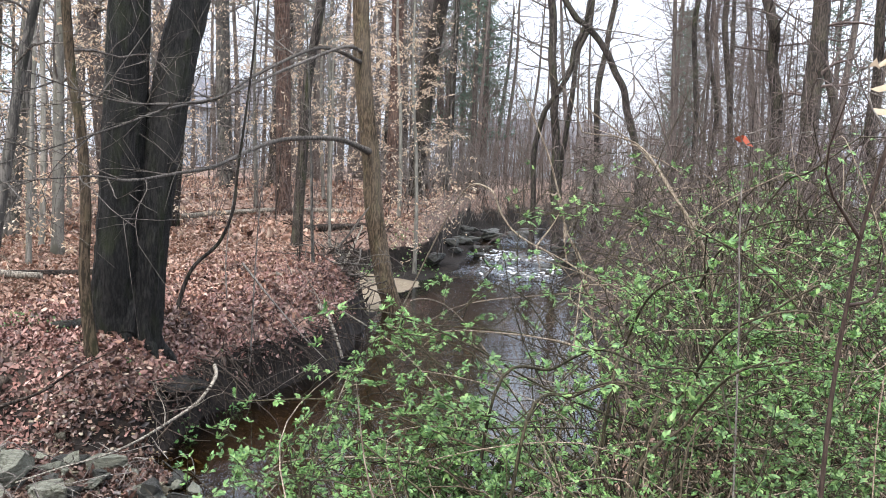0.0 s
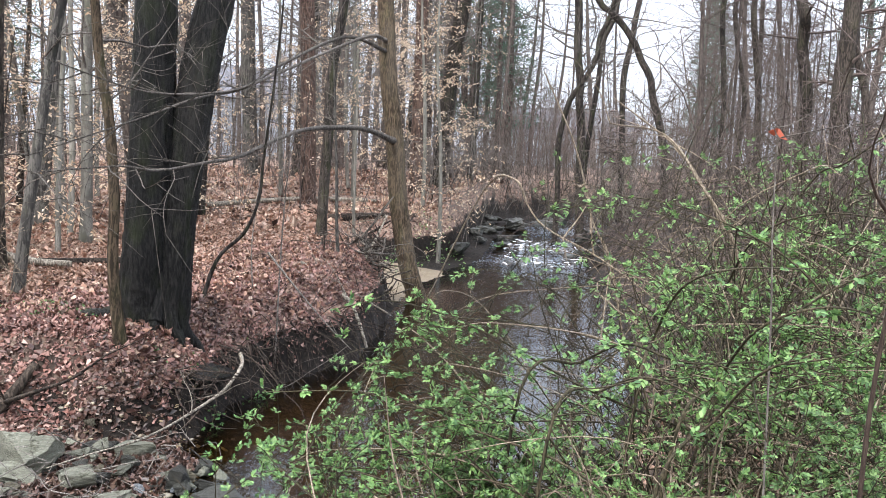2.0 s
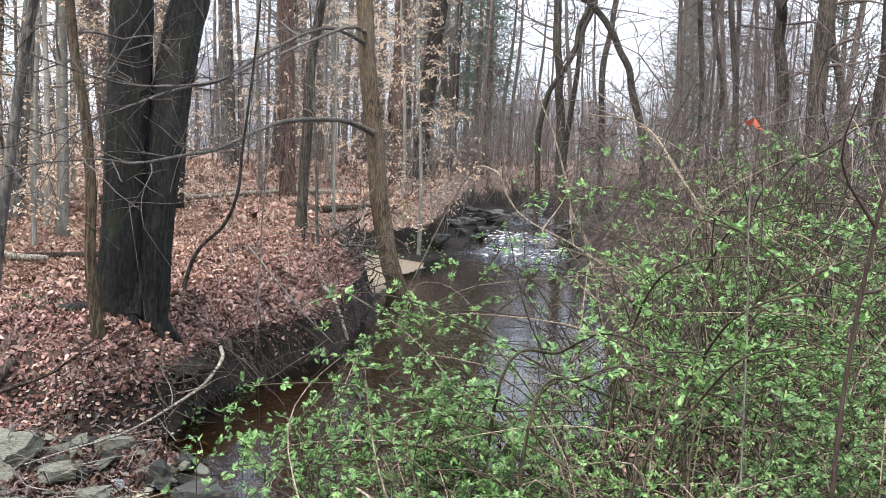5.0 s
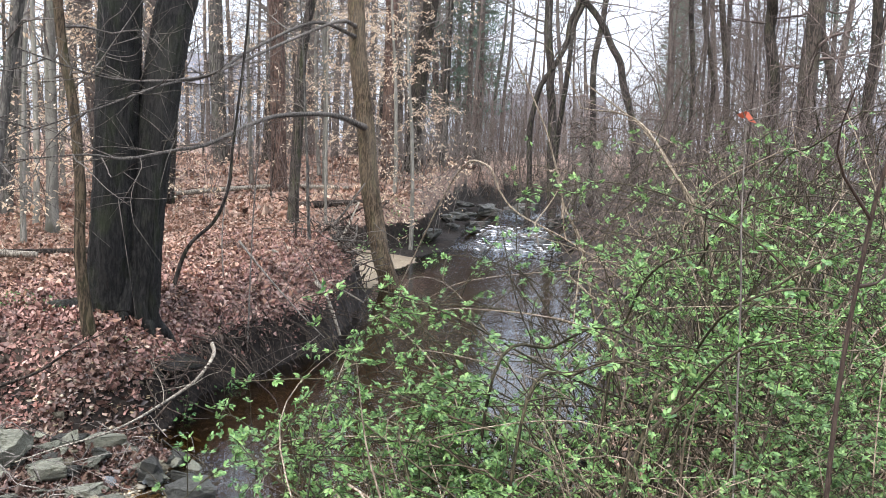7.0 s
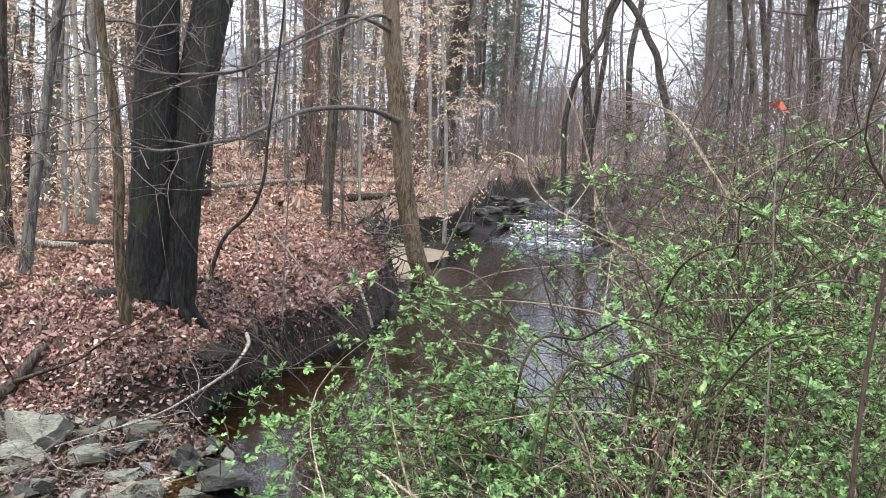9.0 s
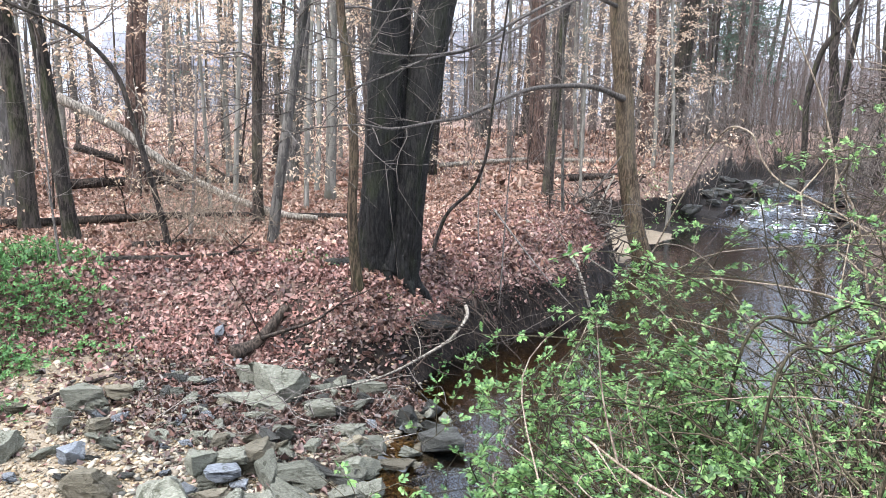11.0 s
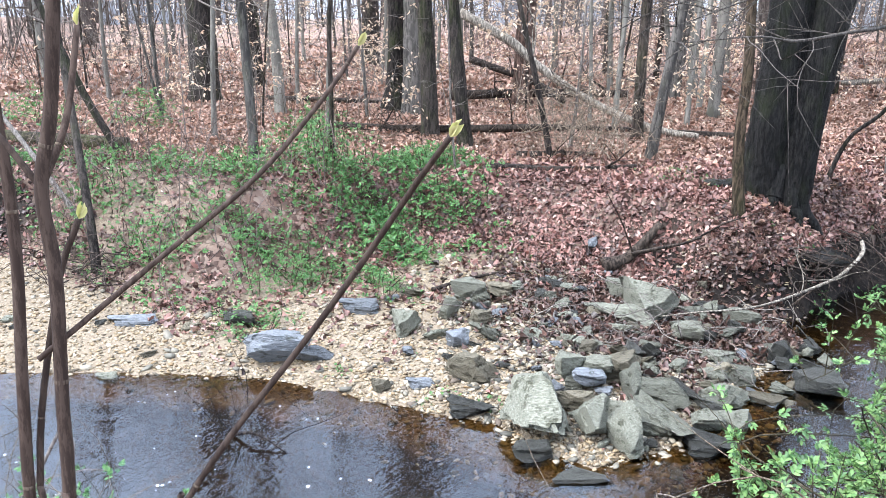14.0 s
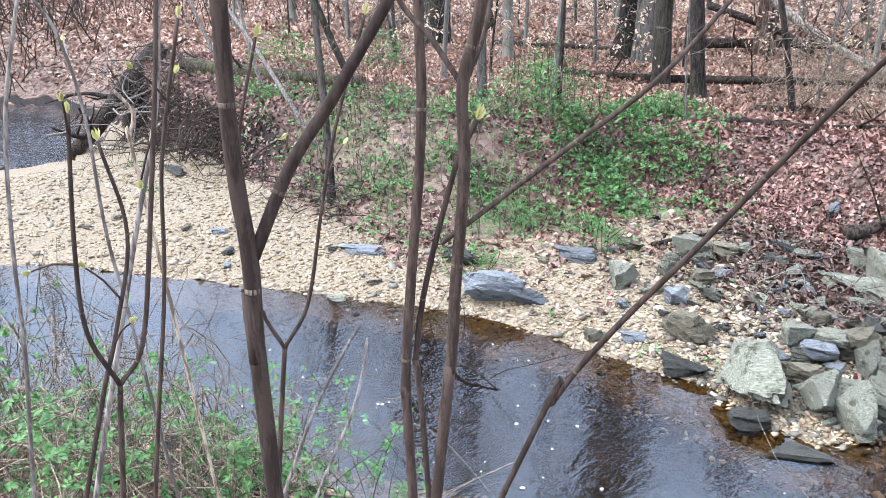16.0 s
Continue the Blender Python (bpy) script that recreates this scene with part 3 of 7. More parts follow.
def build_water():
    xs, ys = spaced(-20, 5.5, 0.5, -24, 22, 1.3), spaced(-4, 40, 0.4, -60, 46, 1.3)
    gx, gy = np.meshgrid(xs, ys)
    v = np.stack([gx.ravel(), gy.ravel(), water_level(gy.ravel())], 1)
    i = (np.arange(len(ys) - 1)[:, None] * len(xs) + np.arange(len(xs) - 1)[None]).ravel()
    f = np.stack([i, i + 1, i + 1 + len(xs), i + len(xs)], 1)
    ob = mesh_object("water", v, f, WATER, smooth=True)
    tagged(ob, "shallow clear brown woodland stream with small ripples", "stream", kind="structure")


build_ground()
build_water()


# ---- trees ----
def grow(tb, rng, start, way, length, r, depth, kids=3, up=0.25, wander=0.28, tips=None, sides=4, per=2):
    """A branch that wanders, bends up and forks."""
    p, d, pts = np.array(start, float), unit(np.array(way, float)), [np.array(start, float)]
    n = 4 if depth else (2 if per > 1 else 1)
    for _ in range(n):
        d = unit(d + rng.normal(0, wander, 3) + [0, 0, up * 0.35])
        p = p + d * length / n
        pts.append(p.copy())
    line = tb.add(pts, r, max(r * 0.3, 0.0012), sides if depth else 3, per if depth else 1)
    if tips is not None:
        tips.append(line)
    if depth:
        for _ in range(kids):
            k = rng.integers(1, len(line))
            side = unit(rng.normal(0, 1, 3) * [1, 1, 0.5] + [0, 0, up])
            grow(tb, rng, line[k], unit(line[k] - line[k - 1]) * 0.6 + side * 0.75, length * rng.uniform(0.4, 0.7), max(r * 0.5, 0.0015), depth - 1, kids, up, wander, tips, sides, per)


def beech_leaves(lv, rng, lines, n, size=0.07):
    """Papery leaves that hang in flat layers along the twigs."""
    for line in lines:
        if rng.random() < 0.45:
            continue
        k, s = rng.integers(1, len(line), n), rng.random((n, 1))
        at = line[k] * s + line[k - 1] * (1 - s) + rng.normal(0, 0.03, (n, 3))
        along = np.stack([rng.normal(0, 1, n), rng.normal(0, 1, n), rng.uniform(-0.8, 0.1, n)], 1)
        up = np.stack([rng.normal(0, 0.4, n), rng.normal(0, 0.4, n), np.ones(n)], 1)
        lv.add(at, along, up, size * rng.uniform(0.6, 1.3, n), size * 0.45, 0.2, 0.25)


def trunk_line(pts):
    """Sets the foot of the line a little into the ground."""
    p = [np.array(q, float) for q in pts]
    g = float(land(p[0][0], p[0][1]))
    p[0][2] = min(g, p[1][2] - 0.3) - 0.12
    return p


def standing_tree(name, pts, r, mat, label, seed, branches=8, low=0.35, reach=1.6, sides=10, rough=0.05, flare=0.35, top=0.55, twig=None, kids=3, leaves=0, rise=2.5, category="tree", crook=0.0):
    rng = np.random.default_rng(seed)
    p = trunk_line(pts)
    if crook:
        p = [p[0]] + [b + rng.normal(0, crook, 3) * [1, 1, 0.2] * (i % 2) for i, b in enumerate(curve(p, 2)[1:])]
    end = p[-1] + unit(p[-1] - p[-2]) * [0.6, 0.6, 1] * rise
    thing = empty_at(name, p[0] + np.array([0, 0, 0.1]))
    tb = Tubes(seed)
    line = tb.add([*p, end], r, r * top, sides, 6, rough, flare)
    tb.make("trunk", mat, thing)
    if branches:
        cb, tips = Tubes(seed + 1), []
        for _ in range(branches):
            k = int(rng.uniform(low, 0.98) * (len(line) - 1))
            a = rng.uniform(0, 2 * math.pi)
            grow(cb, rng, line[k], (math.cos(a), math.sin(a), rng.uniform(0.05, 0.7)), reach * rng.uniform(0.5, 1.2), max(r * rng.uniform(0.12, 0.28), 0.004), 2, kids, 0.25, 0.28, tips)
        cb.make("crown", twig or mat, thing, "bare crown of thin grey twigs")
        if leaves:
            lv = Leaves(seed)
            beech_leaves(lv, rng, tips, leaves)
            lv.make("leaves", LEAF_BEECH, thing, "withered cream leaves still hanging on")
    return tagged(thing, label, category, "woodland trees")


def twin_oak():
    """Two dark stems from one flaring stool."""
    thing = empty_at("twin_oak", (-3.1, 8.2, 1.0))
    tb = Tubes(3)
    tb.add([(-3.24, 8.17, 0.5), (-3.22, 8.17, 0.9), (-3.2, 8.17, 1.2), (-3.17, 8.16, 1.6), (-3.13, 8.18, 2.26), (-3.1, 8.19, 3.01), (-3.08, 8.2, 3.6), (-3.05, 8.22, 4.6), (-3.0, 8.25, 7.5)], 0.222, 0.18, 40, 14, 0.045, 1.5)
    tb.make("stem", BARK_OAK, thing)
    tb = Tubes(4)
    tb.add([(-3.03, 8.31, 0.5), (-2.99, 8.3, 0.86), (-2.96, 8.3, 1.16), (-2.93, 8.3, 1.65), (-2.86, 8.33, 2.37), (-2.75, 8.37, 3.14), (-2.66, 8.4, 3.68), (-2.45, 8.48, 4.7), (-1.9, 8.7, 7.5)], 0.2, 0.17, 40, 14, 0.045, 1.2)
    tb.make("stem", BARK_OAK, thing)
    tb = Tubes(5)
    for a, ln in ((188, 0.7), (232, 0.26), (282, 0.16), (338, 0.2), (30, 0.35), (100, 0.5)):
        c, s = math.cos(radians(a)), math.sin(radians(a))
        x, y = -3.08 + 0.12 * c, 8.24 + 0.1 * s
        pts = [(x - 0.3 * (x + 3.08), y - 0.3 * (y - 8.24), 1.3)] + [(x + c * ln * k, y + s * ln * k, float(land(x + c * ln * k, y + s * ln * k)) + 0.1 * (1 - k)) for k in (0.4, 0.75, 1.05)]
        tb.add(pts, 0.11, 0.03, 14, 6, 0.1)
        tb.make("root_flare", BARK_OAK, thing)
        tb = Tubes(int(a))
    cb, rng = Tubes(6), np.random.default_rng(6)
    for z in (4.6, 5.2, 5.8, 6.4, 7.0):
        for s in (-1, 1):
            grow(cb, rng, (-3.0 + 0.3 * s * z / 7, 8.25, z), (s, rng.normal(0, 0.5), 0.5), 2.4, 0.07, 2, 3)
    cb.make("crown", BARK_OAK, thing, "bare dark upper limbs")
    tagged(thing, "old twin-stemmed oak with nearly black furrowed wet bark", "tree", "woodland trees")


twin_oak()
standing_tree("sapling", [(-3.14, 7.56, 0.85), (-3.2, 7.53, 1.53), (-3.19, 7.53, 2.23), (-3.22, 7.52, 2.88), (-3.29, 7.49, 3.4), (-3.32, 7.47, 3.9), (-3.36, 7.4, 5.2)], 0.053,
              BARK_TAN, "slender brown sapling with a kinked stem beside the oak", 21, 9, 0.3, 1.1, 12, 0.07, 0.25, 0.6, TWIG_GREY)
standing_tree("sapling", [(-4.98, 9.07, 0.95), (-4.87, 9.13, 1.87), (-4.74, 9.2, 2.83), (-4.64, 9.26, 3.62), (-4.3, 9.4, 5.6)], 0.066, BARK_GREY,
              "slim leaning grey-green sapling on the leafy bank", 22, 8, 0.45, 1.3, 12, 0.05, 0.3, 0.6, TWIG_GREY)
standing_tree("leaning_sapling", [(-5.88, 8.33, 1.0), (-6.01, 8.24, 1.67), (-6.16, 8.12, 2.42), (-6.3, 8.01, 3.01), (-6.6, 7.76, 3.43), (-7.1, 7.4, 3.7)], 0.038, BARK_DARK,
              "thin dark sapling leaning over at its top", 23, 9, 0.3, 1.0, 9, 0.05, 0.2, 0.4, TWIG_GREY, 3, 5, 0.4)
standing_tree("tree", [(-7.26, 8.31, 1.1), (-7.34, 8.23, 1.88), (-7.41, 8.17, 2.82), (-7.48, 8.1, 3.66), (-7.7, 7.9, 5.7)], 0.092, BARK_DARK,
              "dark straight young tree with a mossy foot", 24, 8, 0.5, 1.6, 16, 0.05, 0.55, 0.75, TWIG_GREY)
standing_tree("tree", [(-8.23, 8.62, 1.2), (-8.26, 8.59, 2.06), (-8.31, 8.55, 2.98), (-8.34, 8.52, 3.73), (-8.48, 8.38, 5.75)], 0.118, BARK_DARK,
              "rough brown tree with vines on its bark", 25, 8, 0.55, 1.8, 18, 0.05, 0.3, 0.8, TWIG_GREY)
standing_tree("tree", [(-10.95, 10.47, 1.2), (-10.9, 10.51, 2.29), (-10.9, 10.51, 3.25), (-10.9, 10.5, 4.0), (-10.95, 10.46, 6.0)], 0.165, BARK_DARK,
              "dark tree trunk with a wide flaring foot", 26, 8, 0.55, 1.8, 18, 0.05, 0.8, 0.8, TWIG_GREY)
standing_tree("tree", [(-10.35, 10.35, 1.2), (-10.36, 10.37, 2.29), (-10.37, 10.38, 3.25), (-10.37, 10.39, 4.0), (-10.37, 10.39, 6.0)], 0.17, BARK_GREY,
              "pale grey tree trunk close beside a darker one", 27, 8, 0.55, 1.8, 16, 0.05, 0.3, 0.8, TWIG_GREY)
standing_tree("tree", [(-5.85, 10.28, 1.15), (-5.85, 10.27, 2.07), (-5.84, 10.28, 3.0), (-5.83, 10.29, 3.75), (-5.78, 10.34, 5.76)], 0.075, BARK_BROWN,
              "straight brown young tree behind a fallen log", 28, 8, 0.5, 1.4, 14, 0.05, 0.3, 0.75, TWIG_GREY, 3, 6)
standing_tree("beech", [(-8.5, 17.08, 1.2), (-8.54, 17.06, 2.96), (-8.54, 17.05, 4.42), (-8.54, 17.03, 6.2)], 0.11, BARK_BEECH,
              "smooth pale grey beech stem", 29, 10, 0.3, 1.8, 12, 0.02, 0.25, 0.75, TWIG_GREY, 3, 8)
standing_tree("beech", [(-6.42, 13.78, 1.2), (-6.39, 13.79, 2.61), (-6.38, 13.8, 4.06), (-6.36, 13.82, 5.96)], 0.1, BARK_BEECH,
              "smooth pale grey beech stem", 30, 10, 0.3, 1.8, 12, 0.02, 0.25, 0.75, TWIG_GREY, 3, 8)
standing_tree("pine", [(-9.87, 12.85, 1.4), (-9.84, 12.88, 2.8), (-9.78, 12.92, 4.14), (-9.64, 13.02, 6.02)], 0.18, BARK_RED,
              "broken reddish-brown trunk among the trees", 31, 8, 0.4, 1.6, 16, 0.05, 0.25, 0.85, TWIG_GREY, 3, 5)
standing_tree("tree", [(-13.97, 8.46, 1.4), (-13.95, 8.49, 2.75), (-13.99, 8.43, 3.98), (-14.1, 8.27, 5.91)], 0.26, BARK_DARK,
              "thick dark trunk farther back in the wood", 32, 8, 0.5, 1.8, 14, 0.06, 0.4, 0.85, TWIG_GREY)
standing_tree("tree", [(-19.44, 17.6, 1.5), (-19.46, 17.57, 3.34), (-19.46, 17.57, 4.96), (-19.46, 17.57, 7)], 0.27, BARK_BROWN,
              "brown trunk farther back in the wood", 33, 8, 0.5, 2.0, 12, 0.05, 0.4, 0.85, TWIG_GREY)
standing_tree("tree", [(-16.32, 11.3, 1.5), (-16.38, 11.22, 2.78), (-16.41, 11.17, 4.31), (-16.47, 11.07, 6.13)], 0.15, BARK_DARK,
              "dark slim trunk farther back in the wood", 34, 8, 0.5, 2.0, 10, 0.05, 0.4, 0.85, TWIG_GREY)
standing_tree("sapling", [(-11.26, 8.22, 1.0), (-11.29, 8.19, 2.15), (-11.33, 8.13, 3.0), (-11.39, 8.05, 3.83), (-11.64, 7.72, 5.81)], 0.092, BARK_BEECH,
              "smooth grey-green young stem", 35, 9, 0.35, 1.6, 10, 0.03, 0.25, 0.75, TWIG_GREY, 3, 7)
standing_tree("sapling", [(-7.72, 5.29, 0.9), (-7.73, 5.27, 1.74), (-7.75, 5.24, 2.67), (-7.78, 5.2, 3.44), (-7.92, 5.01, 5.56)], 0.056, BARK_GREY,
              "thin grey-green sapling rising from a green tangle", 36, 8, 0.4, 1.3, 10, 0.04, 0.2, 0.7, TWIG_GREY)
standing_tree("sapling", [(-7.02, 5.82, 0.8), (-7.02, 5.82, 1.74), (-7.02, 5.82, 2.61), (-6.99, 5.86, 3.12), (-6.9, 5.9, 5.0)], 0.028, BARK_BROWN,
              "very thin brown sapling rising from a green tangle", 37, 8, 0.4, 1.0, 8, 0.04, 0.2, 0.7, TWIG_GREY)
standing_tree("tree", [(-2.89, 16.2, 0.9), (-2.85, 16.21, 2.13), (-2.78, 16.22, 3.21), (-2.74, 16.23, 4.27), (-2.57, 16.26, 5.4), (-2.4, 16.3, 7)], 0.1, BARK_DARK,
              "dark slim tree leaning slightly by the brush pile", 38, 8, 0.45, 1.6, 12, 0.05, 0.3, 0.75, TWIG_GREY)
standing_tree("pine", [(-4.44, 22.56, 1.2), (-4.46, 22.56, 3.39), (-4.54, 22.54, 6.32), (-4.59, 22.53, 8)], 0.21, BARK_RED,
              "straight reddish-brown pine trunk behind the oak", 39, 8, 0.5, 1.8, 12, 0.04, 0.3, 0.85, TWIG_GREY, 3, 5)
standing_tree("tree", [(-8.01, 30.11, 1.3), (-8.14, 30.08, 4.35), (-8.22, 30.06, 7.47), (-8.25, 30.05, 9)], 0.27, BARK_GREY,
              "grey trunk farther back in the wood", 40, 8, 0.5, 2.2, 12, 0.04, 0.3, 0.85, TWIG_GREY)
standing_tree("sapling", [(-8.33, 15.82, 0.9), (-8.16, 15.91, 3.03), (-7.99, 16.0, 5.11), (-7.8, 16.1, 7)], 0.15, BARK_GREY,
              "grey-brown young tree behind the oak", 41, 8, 0.45, 1.6, 12, 0.04, 0.3, 0.75, TWIG_GREY, 3, 6)


def stream_tree():
    """The mottled tree at the water's edge and its long limbs that reach over the bank."""
    thing = empty_at("stream_tree", (-0.93, 15.52, 0.0))
    tb = Tubes(51)
    tb.add([(-0.9, 15.52, -0.3), (-0.95, 15.52, 0.1), (-1.13, 15.5, 0.73), (-1.33, 15.49, 1.89), (-1.42, 15.48, 2.92), (-1.57, 15.47, 4.03), (-1.65, 15.46, 5.22), (-1.8, 15.44, 8.0)], 0.185, 0.15, 24, 10, 0.05, 0.1)
    tb.make("trunk", BARK_TAN, thing)
    limbs = ([(-1.42, 15.4, 2.95), (-1.84, 14.11, 3.12), (-2.32, 12.21, 3.04), (-2.46, 10.74, 2.86), (-2.51, 9.18, 2.63), (-2.55, 8.02, 2.56), (-2.64, 7.14, 2.5), (-2.72, 6.56, 2.54), (-2.9, 5.6, 2.5)],
             [(-1.61, 15.4, 4.55), (-2.14, 14.07, 4.61), (-2.55, 11.44, 3.89), (-2.51, 9.39, 3.39), (-2.44, 7.53, 3.14), (-2.57, 6.52, 2.9), (-2.8, 5.4, 2.62)],
             [(-1.63, 15.4, 4.75), (-1.81, 14.42, 4.69), (-2.22, 12.53, 4.16), (-2.44, 9.61, 3.47), (-2.43, 8.16, 3.24), (-2.64, 6.92, 3.14), (-2.8, 5.6, 3.25)])
    for i, pts in enumerate(limbs):
        tb, rng = Tubes(60 + i), np.random.default_rng(60 + i)
        line = tb.add(pts, (0.075, 0.05, 0.055)[i], 0.004, 8, 6, 0.03, power=0.4)
        limb = tb.make("limb", LIMB_GREY, thing, "long grey limb reaching over the bank")
        tw = Tubes(70 + i)
        for k in range(8, len(line), 3):
            for s in (-1, 1):
                if rng.random() < 0.75:
                    grow(tw, rng, line[k], unit(line[k] - line[k - 1]) + np.array([s * 0.9, 0, rng.uniform(-0.5, 0.5)]), rng.uniform(0.5, 1.3), 0.007, 1, 4, 0.05, 0.2, None, 3)
        tagged(tw.make("twig_tangle", LIMB_GREY, limb), kind="stuff")
    tagged(thing, "mottled brown tree at the water's edge with long side limbs", "tree", "woodland trees")


stream_tree()
standing_tree("tree", [(-1.76, 26.0, 1.0), (-1.74, 26.0, 4.0), (-1.72, 26.0, 7.0), (-1.7, 26.0, 9.0)], 0.2, BARK_RED,
              "straight reddish-brown trunk behind the layered beech", 43, 8, 0.5, 2.0, 12, 0.05, 0.3, 0.85, TWIG_GREY)
standing_tree("leaning_tree", [(-1.15, 28.0, 1.1), (-1.0, 28.0, 3.5), (-0.75, 28.0, 6.0), (-0.42, 28.0, 8.4)], 0.26, BARK_BROWN,
              "thick brown trunk leaning over the upper stream", 44, 8, 0.5, 2.2, 14, 0.05, 0.3, 0.85, TWIG_GREY)

# trees beyond the stream, on the far side of the thicket
standing_tree("forked_tree", [(3.45, 26.0, 1.0), (3.27, 26.03, 3.76), (3.15, 26.05, 5.13), (2.99, 26.06, 7.15), (2.9, 26.1, 9)], 0.14, BARK_DARK, "dark tree with a crooked fork beside the stream", 81, 17, 0.3, 2.6, 12, 0.05, 0.3, 0.8, TWIG_GREY, crook=0.1)
standing_tree("crooked_tree", [(2.7, 26.4, 1.0), (2.75, 26.3, 3.2), (2.9, 26.08, 4.61), (3.45, 26.01, 5.3), (3.81, 25.96, 6.49), (4.1, 25.92, 7.6)], 0.09, BARK_DARK, "dark crooked tree beside the stream", 82, 8, 0.4, 2.0, 10, 0.05, 0.3, 0.8, TWIG_GREY, crook=0.1)
standing_tree("leaning_tree", [(5.95, 25.6, 1.2), (5.75, 25.62, 3.0), (5.45, 25.66, 4.66), (5.01, 25.75, 5.83), (4.38, 25.87, 6.82), (3.6, 25.95, 7.6)], 0.13, BARK_DARK, "dark leaning tree with a bowed trunk", 83, 15, 0.3, 2.2, 12, 0.05, 0.3, 0.7, TWIG_GREY, crook=0.1)
standing_tree("tree", [(3.9, 29.97, 1.2), (4.18, 29.95, 5.51), (4.65, 29.88, 7.84), (5, 29.8, 9.5)], 0.09, BARK_DARK, "dark slim tree beside the stream", 84, 8, 0.4, 2.0, 10, 0.04, 0.3, 0.8, TWIG_GREY, crook=0.1)
standing_tree("tree", [(5.3, 29.77, 1.2), (5.25, 29.78, 5.53), (5.5, 29.73, 7.84), (5.7, 29.7, 9.5)], 0.11, BARK_DARK, "dark tree beside the stream", 85, 8, 0.4, 2.0, 10, 0.04, 0.3, 0.8, TWIG_GREY, crook=0.1)
standing_tree("tree", [(6.85, 23.26, 1.2), (6.71, 23.28, 4.07), (6.71, 23.28, 6.79), (6.7, 23.3, 9)], 0.08, BARK_DARK, "slim dark tree behind the thicket", 86, 8, 0.35, 2.0, 10, 0.04, 0.3, 0.8, TWIG_GREY, crook=0.1)
standing_tree("tree", [(8.5, 26.92, 1.3), (8.34, 26.97, 4.84), (8.12, 27.04, 7.47), (8.0, 27, 9)], 0.085, BARK_BROWN, "slim brown tree behind the thicket", 87, 8, 0.35, 2.0, 10, 0.04, 0.3, 0.8, TWIG_RED, crook=0.1)
standing_tree("tree", [(8.46, 24.83, 1.3), (8.2, 24.92, 4.69), (8.01, 24.98, 7.12), (7.9, 25, 9)], 0.1, BARK_BROWN, "brown tree behind the thicket", 88, 8, 0.35, 2.0, 10, 0.04, 0.3, 0.8, TWIG_RED, crook=0.1)
standing_tree("tree", [(8.0, 20.74, 1.2), (8.02, 20.73, 3.44), (7.95, 20.76, 5.61), (7.73, 20.84, 6.41), (7.5, 20.9, 8)], 0.15, BARK_BROWN, "forked brown tree behind the thicket", 89, 12, 0.3, 2.4, 12, 0.05, 0.3, 0.8, TWIG_RED, crook=0.1)
standing_tree("tree", [(7.87, 18.63, 1.2), (7.88, 18.63, 3.38), (7.95, 18.6, 5.33), (8.02, 18.57, 7.5)], 0.2, BARK_BROWN, "vine-covered brown tree behind the thicket", 90, 14, 0.2, 1.8, 12, 0.07, 0.3, 0.8, TWIG_RED, crook=0.1)
standing_tree("tree", [(9.68, 20.01, 1.2), (9.35, 20.16, 3.47), (8.99, 20.33, 5.58), (8.7, 20.5, 8)], 0.1, BARK_BROWN, "leaning brown tree behind the thicket", 91, 8, 0.35, 2.0, 10, 0.04, 0.3, 0.8, TWIG_RED, crook=0.1)
standing_tree("tree", [(7.5, 14.4, 1.0), (7.3, 14.48, 3.46), (7.23, 14.52, 5.33), (7.2, 14.5, 7.5)], 0.09, BARK_BROWN, "dark brown tree behind the thicket", 92, 10, 0.3, 1.8, 12, 0.05, 0.3, 0.8, TWIG_RED, crook=0.1)


# ---- the wood behind: a few kinds of tree, each planted many times ----
def wood_tree(name, seed, r, height, mat, label, branches, low, reach, twig, leaves=0, kids=3, size=0.08):
    rng = np.random.default_rng(seed)
    thing = empty_at(name, (0, 0, 0))
    tb = Tubes(seed)
    pts = [(0, 0, -0.4)]
    dx, dy = rng.normal(0, 0.012, 2)
    for k in range(1, 8):
        z = height * k / 7
        dx, dy = 0.8 * dx + rng.normal(0, 0.026), 0.8 * dy + rng.normal(0, 0.026)
        pts.append((pts[-1][0] + dx * height / 7, pts[-1][1] + dy * height / 7, z))
    line = tb.add(pts, r, r * 0.35, 9, 3, 0.04, 0.3)
    tb.make("trunk", mat, thing)
    cb, tips = Tubes(seed + 1), []
    for _ in range(branches):
        k = int(rng.uniform(low, 0.99) * (len(line) - 1))
        a = rng.uniform(0, 2 * math.pi)
        grow(cb, rng, line[k], (math.cos(a), math.sin(a), rng.uniform(-0.05, 0.15 if leaves else 0.6)), reach * rng.uniform(0.5, 1.2), max(r * rng.uniform(0.1, 0.25), 0.006), 2, kids, 0.0 if leaves else 0.2, 0.14 if leaves else 0.25, tips, 3, 1)
    cb.make("crown", twig, thing, "bare crown of thin twigs")
    if leaves:
        lv = Leaves(seed)
        beech_leaves(lv, rng, tips, leaves, size)
        lv.make("leaves", LEAF_BEECH, thing, "withered cream leaves still hanging on")
    return tagged(thing, label, "tree", "trees of the wood")


